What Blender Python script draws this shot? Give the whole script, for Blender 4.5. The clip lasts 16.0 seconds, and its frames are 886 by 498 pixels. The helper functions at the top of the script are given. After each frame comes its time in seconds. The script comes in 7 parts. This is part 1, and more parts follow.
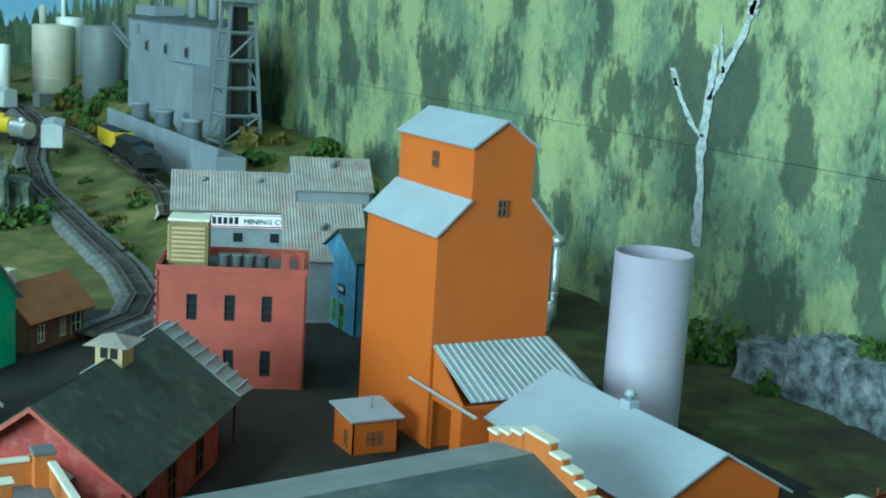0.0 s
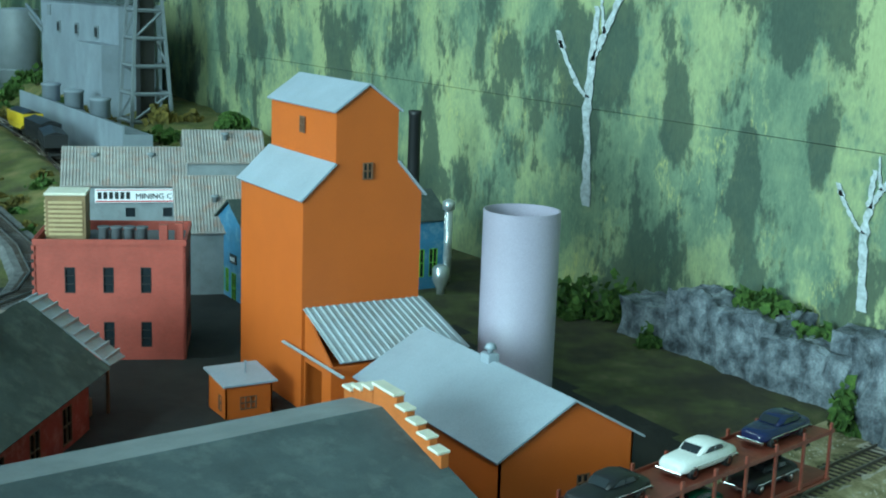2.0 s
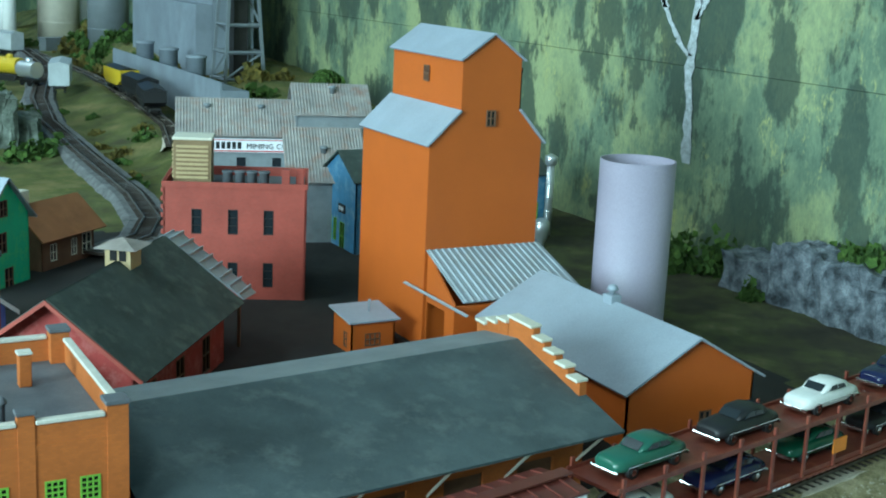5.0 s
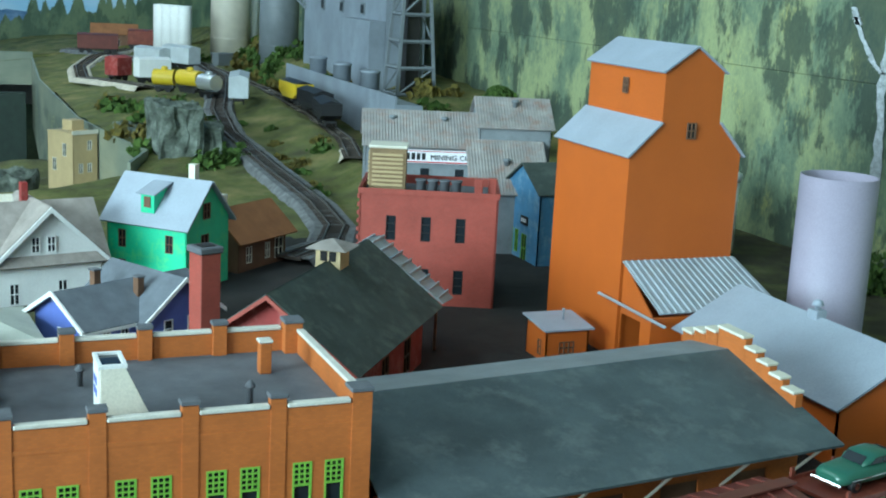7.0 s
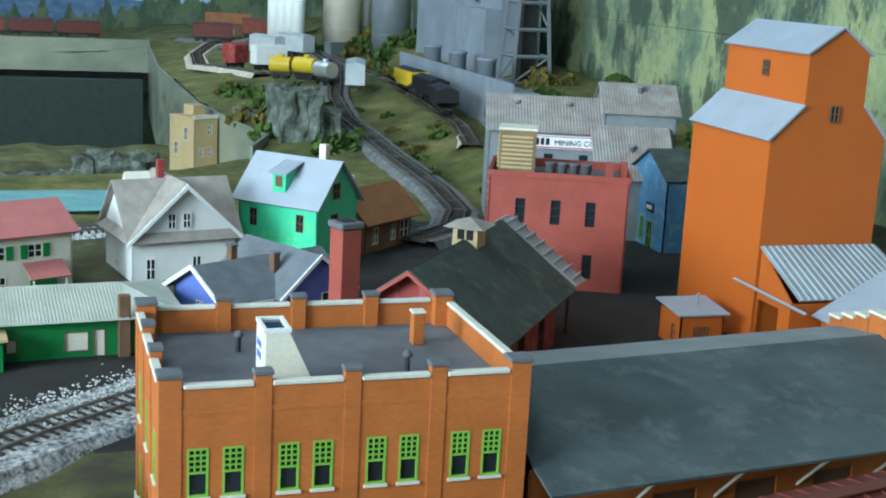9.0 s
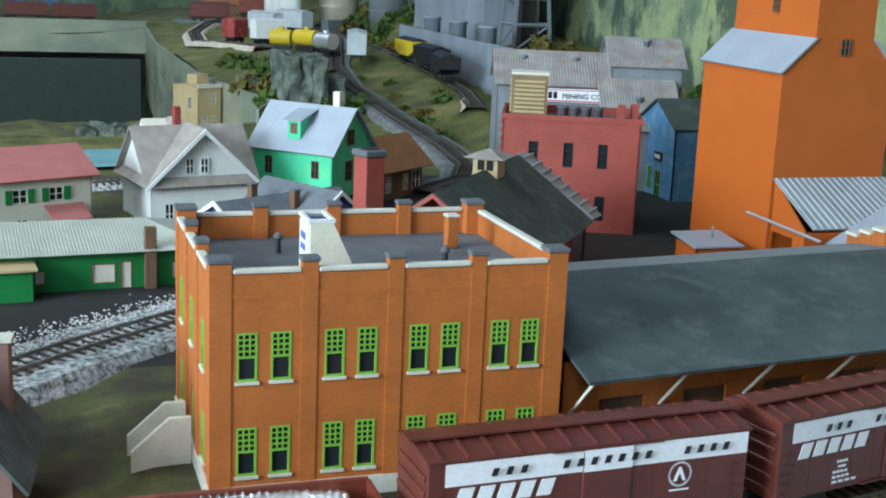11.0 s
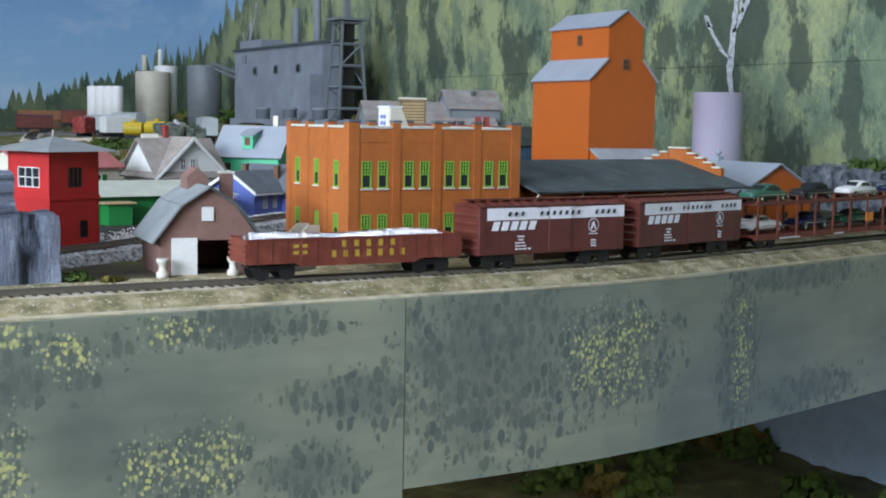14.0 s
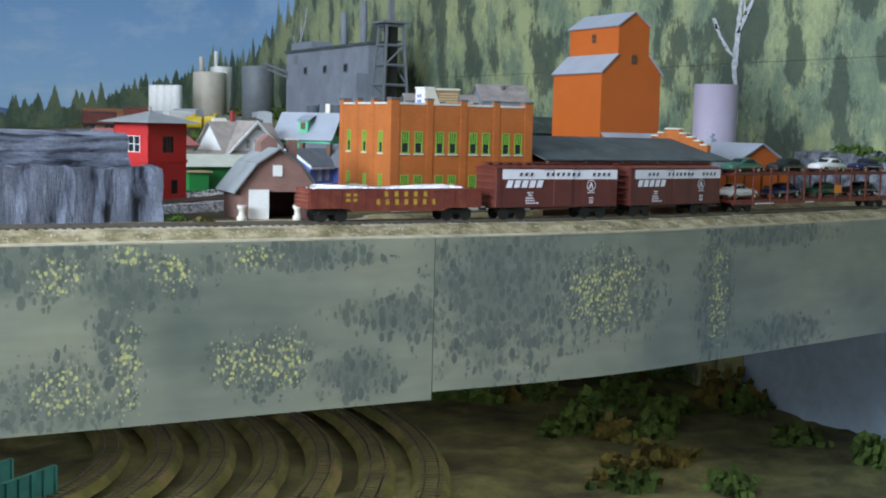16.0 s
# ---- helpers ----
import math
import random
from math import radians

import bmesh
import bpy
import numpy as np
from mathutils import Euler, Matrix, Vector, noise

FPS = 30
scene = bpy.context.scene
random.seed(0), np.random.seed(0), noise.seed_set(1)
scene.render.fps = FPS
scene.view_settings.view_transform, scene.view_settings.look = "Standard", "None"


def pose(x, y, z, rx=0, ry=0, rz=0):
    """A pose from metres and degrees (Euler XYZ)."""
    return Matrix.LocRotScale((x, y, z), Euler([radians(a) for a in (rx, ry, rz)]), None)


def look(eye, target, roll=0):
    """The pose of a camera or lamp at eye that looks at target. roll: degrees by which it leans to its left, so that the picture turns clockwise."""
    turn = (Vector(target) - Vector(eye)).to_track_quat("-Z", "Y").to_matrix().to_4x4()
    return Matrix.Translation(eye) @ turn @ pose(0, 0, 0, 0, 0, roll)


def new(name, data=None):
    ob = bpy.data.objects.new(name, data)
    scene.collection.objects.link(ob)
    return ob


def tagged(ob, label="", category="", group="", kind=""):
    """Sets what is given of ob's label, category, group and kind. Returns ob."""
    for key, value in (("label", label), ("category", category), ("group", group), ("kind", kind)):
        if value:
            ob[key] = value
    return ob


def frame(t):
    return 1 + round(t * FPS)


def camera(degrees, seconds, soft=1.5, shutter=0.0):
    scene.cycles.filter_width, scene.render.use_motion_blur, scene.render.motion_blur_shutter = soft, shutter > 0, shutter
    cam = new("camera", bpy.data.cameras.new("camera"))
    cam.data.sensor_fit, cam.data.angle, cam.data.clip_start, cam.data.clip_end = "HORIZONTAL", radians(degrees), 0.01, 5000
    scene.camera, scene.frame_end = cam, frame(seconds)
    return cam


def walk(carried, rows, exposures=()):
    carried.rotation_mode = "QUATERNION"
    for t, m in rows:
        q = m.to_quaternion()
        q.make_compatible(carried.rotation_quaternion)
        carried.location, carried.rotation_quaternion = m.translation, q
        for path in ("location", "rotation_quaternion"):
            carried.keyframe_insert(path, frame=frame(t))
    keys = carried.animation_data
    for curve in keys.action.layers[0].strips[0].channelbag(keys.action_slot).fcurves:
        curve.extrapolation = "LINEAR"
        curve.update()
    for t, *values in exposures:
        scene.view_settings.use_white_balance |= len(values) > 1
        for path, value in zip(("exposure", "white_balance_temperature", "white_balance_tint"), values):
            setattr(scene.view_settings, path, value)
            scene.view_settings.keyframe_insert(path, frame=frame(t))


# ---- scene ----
# ---- camera ----
cam = camera(38.69, 16.0, 2.0)
ROWS = [
    (0, 0.0073, -0.0277, 0.3293, 79.51, -3.53, -28.48),
    (0.5, 0.0193, -0.0514, 0.3384, 79.81, -2.22, -29.59),
    (1, 0.0307, -0.0578, 0.3335, 79.15, -1.97, -30.37),
    (1.5, 0.0432, -0.0562, 0.3280, 79.00, -2.05, -30.39),
    (2, 0.0559, -0.0711, 0.3239, 78.56, -2.02, -30.90),
    (2.5, 0.0623, -0.0796, 0.3202, 78.01, -1.18, -30.74),
    (3, 0.0587, -0.0820, 0.3180, 78.13, -1.56, -30.02),
    (5.5, -0.0164, -0.0730, 0.3058, 77.13, -3.00, -27.06),
    (6, -0.0255, -0.0681, 0.3036, 77.65, -2.88, -24.79),
    (6.5, -0.0369, -0.0670, 0.2997, 77.76, -3.07, -23.22),
    (7, -0.0478, -0.0696, 0.2980, 77.89, -2.85, -21.72),
    (7.5, -0.0535, -0.0663, 0.2956, 78.11, -2.97, -19.91),
    (8, -0.0656, -0.0625, 0.2893, 77.76, -3.16, -18.38),
    (8.5, -0.0716, -0.0595, 0.2875, 77.50, -2.98, -17.30),
    (11, -0.0988, -0.0753, 0.2446, 77.17, -2.41, -17.80),
    (11.5, -0.1497, -0.1330, 0.2169, 78.53, -1.78, -21.06),
    (12, -0.2322, -0.2100, 0.1738, 81.19, -0.83, -25.75),
    (12.5, -0.2914, -0.2695, 0.1605, 82.44, -1.71, -27.48),
    (13, -0.3403, -0.3227, 0.1371, 83.05, -0.52, -28.96),
    (13.5, -0.4046, -0.3868, 0.1322, 83.61, -0.68, -30.15),
    (14, -0.4550, -0.4502, 0.1244, 84.18, -1.10, -30.06),
    (14.5, -0.4858, -0.4922, 0.1151, 84.60, -1.69, -29.84),
    (15, -0.5043, -0.5216, 0.1123, 85.69, -1.84, -29.99),
    (15.5, -0.5114, -0.5542, 0.1052, 85.39, -1.15, -29.33),
    (16, -0.5512, -0.6530, 0.0966, 84.49, -1.41, -28.10),
]
walk(cam, [(t, pose(*r)) for t, *r in ROWS],
     [(0, 0.0, 5150, -30), (3, -0.05, 5230, -25), (5.5, -0.08, 5350, -18), (8.5, -0.05, 5600, -5), (11, -0.15, 5800, 2), (12.5, -0.42, 5900, 9), (13.5, -0.46, 5950, 13), (16, -0.42, 5980, 13)])

# ---- world and lamps ----
world = bpy.data.worlds.new("room_air")
scene.world = world
world.use_nodes = True
world.node_tree.nodes["Background"].inputs[0].default_value = (0.75, 0.85, 1.0, 1)
world.node_tree.nodes["Background"].inputs[1].default_value = 0.09


def area(name, at, target, sx, sy, watts, colour):
    data = bpy.data.lights.new(name, "AREA")
    data.shape, data.size, data.size_y, data.energy, data.color = "RECTANGLE", sx, sy, watts, colour
    ob = new(name, data)
    ob.matrix_world = look(at, target)
    return ob


area("window_daylight", (-2.2, -0.38, 0.72), (0.4, 0.85, 0.0), 1.3, 0.9, 124, (0.86, 0.95, 1.0))
# Fill lamps added below the ceiling; no fixtures are visible there.
for lx, ly, watts in ((-0.55, -0.6, 14), (-0.25, 1.2, 14), (-0.2, 2.9, 20)):
    area("ceiling_fill", (lx, ly, 1.24), (lx + 0.35, ly + 0.5, 0.0), 0.25, 1.2, watts, (0.93, 0.97, 1.0))
# Unseen warm fill, added under the baseboard to lift the lower deck.
area("deck_fill", (0.0, 0.56, -0.06), (0.05, 0.8, -0.4), 0.9, 0.03, 1.9, (1.0, 0.93, 0.8))

# ---- materials ----
G = 0.010


def ramp(nt, fac, stops):
    n = nt.nodes.new("ShaderNodeValToRGB")
    els = n.color_ramp.elements
    while len(els) < len(stops):
        els.new(0.5)
    for e, (p, c) in zip(els, stops):
        e.position, e.color = p, (*c, 1)
    nt.links.new(fac, n.inputs[0])
    return n.outputs[0]


def noise_of(nt, vec, scale, detail=4, rough=0.6):
    n = nt.nodes.new("ShaderNodeTexNoise")
    n.inputs["Scale"].default_value, n.inputs["Detail"].default_value, n.inputs["Roughness"].default_value = scale, detail, rough
    if vec is not None:
        nt.links.new(vec, n.inputs["Vector"])
    return n.outputs["Fac"]


def mapped(nt, out, sx, sy, sz, loc=(0, 0, 0)):
    n = nt.nodes.new("ShaderNodeMapping")
    n.inputs["Scale"].default_value, n.inputs["Location"].default_value = (sx, sy, sz), loc
    nt.links.new(out, n.inputs["Vector"])
    return n.outputs[0]


def mixed(nt, fac, a, b, mode="MIX"):
    n = nt.nodes.new("ShaderNodeMix")
    n.data_type, n.blend_type = "RGBA", mode
    for val, sock in ((fac, n.inputs[0]), (a, n.inputs[6]), (b, n.inputs[7])):
        if isinstance(val, (int, float)):
            sock.default_value = val
        elif isinstance(val, tuple):
            sock.default_value = (*val, 1)
        else:
            nt.links.new(val, sock)
    return n.outputs[2]


def calc(nt, op, a, b=0.0, c=None):
    n = nt.nodes.new("ShaderNodeMath")
    n.operation = op
    for val, sock in zip((a, b, c), n.inputs):
        if val is None:
            continue
        if isinstance(val, (int, float)):
            sock.default_value = val
        else:
            nt.links.new(val, sock)
    return n.outputs[0]


def bumped(nt, bsdf, height, strength, dist):
    n = nt.nodes.new("ShaderNodeBump")
    n.inputs["Strength"].default_value, n.inputs["Distance"].default_value = strength, dist
    nt.links.new(height, n.inputs["Height"])
    nt.links.new(n.outputs[0], bsdf.inputs["Normal"])


def base_mat(name):
    m = bpy.data.materials.new(name)
    m.use_nodes = True
    nt = m.node_tree
    tc = nt.nodes.new("ShaderNodeTexCoord")
    return m, nt, nt.nodes["Principled BSDF"], tc.outputs["Object"]


def paint(name, col, rough=0.6, vary=0.25, fine=900, coarse=45, bump=0.15, metal=0.0, stain=None, streak=None):
    """A painted or moulded surface: broad stains, fine grain and light relief."""
    m, nt, b, vec = base_mat(name)
    big = noise_of(nt, vec, coarse, 5)
    small = noise_of(nt, vec, fine, 3)
    lo = tuple(c * (1 - vary) for c in col)
    hi = tuple(min(1, c * (1 + vary * 0.6)) for c in col)
    c1 = ramp(nt, big, [(0.3, lo), (0.7, hi)])
    c2 = ramp(nt, small, [(0.35, (0.82, 0.82, 0.82)), (0.65, (1, 1, 1))])
    out = mixed(nt, 0.7, c1, c2, "MULTIPLY")
    if stain:
        s = noise_of(nt, mapped(nt, vec, *(streak or (1, 1, 1))), coarse * 1.7, 6, 0.7)
        f = ramp(nt, s, [(0.5, (0, 0, 0)), (0.72, (1, 1, 1))])
        out = mixed(nt, f, out, stain)
    nt.links.new(out, b.inputs["Base Color"])
    b.inputs["Roughness"].default_value, b.inputs["Metallic"].default_value = rough, metal
    bumped(nt, b, small, bump, 0.0006)
    return m


def brick_mat(name, col, mortar, rough=0.65):
    m, nt, b, vec = base_mat(name)
    n = nt.nodes.new("ShaderNodeTexBrick")
    sep = nt.nodes.new("ShaderNodeSeparateXYZ")
    nt.links.new(vec, sep.inputs[0])
    comb = nt.nodes.new("ShaderNodeCombineXYZ")
    nt.links.new(calc(nt, "ADD", sep.outputs[0], sep.outputs[1]), comb.inputs[0])
    nt.links.new(sep.outputs[2], comb.inputs[1])
    nt.links.new(comb.outputs[0], n.inputs["Vector"])
    n.inputs["Scale"].default_value = 1
    n.inputs["Brick Width"].default_value, n.inputs["Row Height"].default_value, n.inputs["Mortar Size"].default_value = 0.0026, 0.0011, 0.00012
    n.inputs["Color1"].default_value = (*col, 1)
    n.inputs["Color2"].default_value = (*[c * 0.86 for c in col], 1)
    n.inputs["Mortar"].default_value = (*mortar, 1)
    big = ramp(nt, noise_of(nt, vec, 38, 5), [(0.3, (0.78, 0.78, 0.78)), (0.7, (1.08, 1.08, 1.08))])
    nt.links.new(mixed(nt, 1.0, n.outputs[0], big, "MULTIPLY"), b.inputs["Base Color"])
    b.inputs["Roughness"].default_value = rough
    bumped(nt, b, n.outputs["Fac"], -0.25, 0.0002)
    return m


def ground_mat(name, stops, scale=14, speck=1400, bump=0.7, rough=0.95):
    m, nt, b, vec = base_mat(name)
    big = noise_of(nt, vec, scale, 6, 0.65)
    fine = noise_of(nt, vec, speck, 4, 0.7)
    out = ramp(nt, big, stops)
    out = mixed(nt, 0.8, out, ramp(nt, fine, [(0.32, (0.45, 0.45, 0.45)), (0.68, (1.35, 1.35, 1.3))]), "MULTIPLY")
    nt.links.new(out, b.inputs["Base Color"])
    b.inputs["Roughness"].default_value = rough
    bumped(nt, b, fine, bump, 0.0012)
    return m


ORANGE = paint("orange_plastic", (0.51, 0.120, 0.017), 0.42, 0.08, 1200, 20, 0.05)
ORANGE_BRICK = brick_mat("orange_brick", (0.50, 0.145, 0.024), (0.41, 0.13, 0.035))
RED_BRICK = brick_mat("red_brick", (0.37, 0.068, 0.047), (0.31, 0.085, 0.062))
DARK_RED = paint("barn_red_paint", (0.30, 0.035, 0.03), 0.7, 0.3, stain=(0.42, 0.14, 0.12))
BRIGHT_RED = paint("signal_red_paint", (0.48, 0.02, 0.02), 0.5, 0.15)
GREY_ROOF = paint("pale_grey_roof", (0.35, 0.385, 0.45), 0.6, 0.1, 900, 30, 0.08)
METAL_ROOF = paint("corrugated_grey_metal", (0.36, 0.39, 0.43), 0.45, 0.18, stain=(0.30, 0.29, 0.28))
RUST_ROOF = paint("weathered_corrugated_iron", (0.36, 0.335, 0.32), 0.7, 0.3, stain=(0.30, 0.19, 0.15), streak=(1, 1, 0.2))
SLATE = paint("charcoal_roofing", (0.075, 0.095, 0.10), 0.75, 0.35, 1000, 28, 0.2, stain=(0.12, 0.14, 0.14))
# Plain grey on the signal tower; elsewhere it stands for slopes in the light.
PLAIN_AND_LIT_ROOF = paint("plain_and_lit_grey_roofing", (0.24, 0.26, 0.27), 0.8, 0.25, 1000, 28, 0.2)
DARK_ROOF = paint("green_black_roofing", (0.055, 0.07, 0.062), 0.8, 0.35, 1000, 40, 0.3, stain=(0.10, 0.12, 0.10))
TAR = paint("grey_tar_roof", (0.13, 0.135, 0.15), 0.9, 0.25, 1600, 60, 0.4)
WHITE = paint("white_paint", (0.84, 0.84, 0.82), 0.5, 0.08)
CREAM = paint("cream_paint", (0.76, 0.72, 0.60), 0.55, 0.1)
STONE = paint("cast_stone", (0.66, 0.63, 0.55), 0.75, 0.2)
BLACK = paint("black_paint", (0.015, 0.015, 0.017), 0.5, 0.3)
DARK = paint("dark_interior", (0.012, 0.011, 0.012), 0.9, 0.2)
GREEN_TRIM = paint("lime_green_trim", (0.24, 0.47, 0.06), 0.5, 0.1)
MINT = paint("mint_green_siding", (0.10, 0.62, 0.32), 0.5, 0.1, stain=(0.2, 0.66, 0.22))
DEEP_GREEN = paint("deep_green_siding", (0.02, 0.20, 0.045), 0.5, 0.15)
BLUE = paint("violet_blue_siding", (0.14, 0.19, 0.55), 0.5, 0.12)
STORE_BLUE = paint("weathered_blue_siding", (0.10, 0.24, 0.42), 0.55, 0.25, stain=(0.28, 0.4, 0.5))
LAVENDER = paint("lavender_silo_shell", (0.385, 0.345, 0.44), 0.5, 0.06, 900, 20, 0.04)
MILL_GREY = paint("mill_grey_panels", (0.27, 0.30, 0.35), 0.65, 0.2, 700, 14, stain=(0.2, 0.22, 0.25))
TANK_CREAM = paint("cream_tank", (0.58, 0.54, 0.44), 0.5, 0.1)
TANK_GREY = paint("grey_tank", (0.20, 0.22, 0.24), 0.5, 0.12)
BROWN_ROOF = paint("brown_shingle_roof", (0.30, 0.13, 0.05), 0.85, 0.25, 1500)
RED_ROOF = paint("dull_red_roof", (0.42, 0.14, 0.13), 0.8, 0.15)
HOUSE_SLATE = paint("blue_grey_shingle", (0.15, 0.165, 0.19), 0.85, 0.25, 1500, 60, 0.4)
TAUPE_ROOF = paint("taupe_shingle_roof", (0.34, 0.30, 0.27), 0.85, 0.3, 1500, 60, 0.4)
PALE_ROOF = paint("pale_cream_roof", (0.50, 0.52, 0.45), 0.7, 0.15)
WOOD = paint("brown_stained_wood", (0.17, 0.09, 0.05), 0.75, 0.35)
TAN = paint("tan_louvre_plastic", (0.50, 0.38, 0.20), 0.6, 0.12)
BOXCAR = paint("boxcar_brown", (0.13, 0.032, 0.023), 0.42, 0.2, 1200, 60, 0.06)
GONDOLA = paint("gondola_oxide_red", (0.19, 0.042, 0.025), 0.5, 0.25, 1200, 60, 0.08, stain=(0.25, 0.075, 0.04))
YELLOW = paint("yellow_lettering", (0.50, 0.33, 0.03), 0.5, 0.1)
STEEL = paint("blackened_steel", (0.03, 0.028, 0.027), 0.5, 0.3, metal=0.3)
RAIL = paint("worn_nickel_rail", (0.33, 0.30, 0.26), 0.35, 0.2, metal=0.8)
TIE = paint("dark_wood_tie", (0.05, 0.038, 0.03), 0.85, 0.4)
SILVER = paint("bright_silver_pipe", (0.68, 0.70, 0.72), 0.3, 0.1, metal=0.7)
FOIL = paint("crinkled_foil", (0.93, 0.92, 0.96), 0.26, 0.05, 1500, 300, 0.9, metal=1.0)
CHROME = paint("chrome_trim", (0.8, 0.8, 0.82), 0.12, 0.03, metal=1.0)
DECAL = paint("white_decal", (0.95, 0.93, 0.98), 0.5, 0.03)
SIGN_RED = paint("sign_red", (0.5, 0.04, 0.04), 0.5, 0.05)
MOSS_ROCK = ground_mat("mossy_cliff", [(0.32, (0.03, 0.036, 0.026)), (0.5, (0.13, 0.15, 0.125)), (0.68, (0.27, 0.30, 0.26))], 45, 700, 1.0, 0.9)
ROCK = ground_mat("grey_blue_rock", [(0.33, (0.03, 0.036, 0.045)), (0.48, (0.13, 0.145, 0.175)), (0.68, (0.31, 0.335, 0.38))], 70, 800, 1.0, 0.85)
BALLAST = ground_mat("pale_ballast", [(0.3, (0.42, 0.36, 0.28)), (0.7, (0.74, 0.67, 0.56))], 60, 1700)
GREY_BALLAST = ground_mat("grey_ballast", [(0.3, (0.09, 0.09, 0.095)), (0.7, (0.27, 0.27, 0.28))], 120, 1500, 1.0)
WHITE_BALLAST = ground_mat("white_ballast", [(0.38, (0.10, 0.10, 0.11)), (0.52, (0.5, 0.51, 0.53)), (0.65, (0.82, 0.83, 0.85))], 260, 1500, 1.0)
TURF = ground_mat("scattered_turf", [(0.28, (0.024, 0.02, 0.014)), (0.45, (0.05, 0.042, 0.022)), (0.6, (0.085, 0.09, 0.028)), (0.75, (0.19, 0.15, 0.075))], 22)
YARD = ground_mat("dark_yard_dirt", [(0.3, (0.010, 0.010, 0.010)), (0.7, (0.030, 0.027, 0.025))], 30)
HILL = ground_mat("hillside_turf", [(0.3, (0.06, 0.055, 0.02)), (0.5, (0.13, 0.14, 0.035)), (0.7, (0.28, 0.22, 0.09))], 16)
SHOULDER = ground_mat("trackside_scatter", [(0.32, (0.13, 0.12, 0.05)), (0.5, (0.34, 0.29, 0.16)), (0.66, (0.58, 0.49, 0.32))], 55, 1100)
BUSH = ground_mat("foam_foliage", [(0.3, (0.03, 0.065, 0.012)), (0.6, (0.095, 0.155, 0.026)), (0.8, (0.17, 0.22, 0.045))], 120, 900)
BUSH_GOLD = ground_mat("autumn_foliage", [(0.3, (0.05, 0.05, 0.012)), (0.55, (0.16, 0.13, 0.025)), (0.8, (0.30, 0.2, 0.04))], 90, 900)
BUSH_RUST = ground_mat("rust_foliage", [(0.3, (0.06, 0.03, 0.015)), (0.7, (0.2, 0.09, 0.05))], 90, 900)


def glass_mat():
    m, nt, b, vec = base_mat("window_glass")
    b.inputs["Base Color"].default_value = (0.02, 0.025, 0.03, 1)
    b.inputs["Roughness"].default_value = 0.15
    return m


GLASS = glass_mat()


def striated(name, sx, sy, sz):
    """Cast rock with cracks drawn out along one direction."""
    m, nt, bs, vec = base_mat(name)
    n1 = noise_of(nt, mapped(nt, vec, sx, sy, sz), 1, 6, 0.7)
    n2 = noise_of(nt, vec, 420, 4, 0.7)
    col = ramp(nt, n1, [(0.38, (0.014, 0.017, 0.026)), (0.45, (0.10, 0.115, 0.16)), (0.58, (0.18, 0.20, 0.26)), (0.72, (0.29, 0.32, 0.39))])
    col = mixed(nt, 0.6, col, ramp(nt, n2, [(0.3, (0.5, 0.5, 0.5)), (0.7, (1.25, 1.25, 1.25))]), "MULTIPLY")
    nt.links.new(col, bs.inputs["Base Color"])
    bs.inputs["Roughness"].default_value = 0.85
    bumped(nt, bs, n1, 0.9, 0.004)
    return m


COLUMN_ROCK = striated("columnar_rock", 62, 62, 13)
LAYER_ROCK = striated("layered_rock", 26, 40, 170)


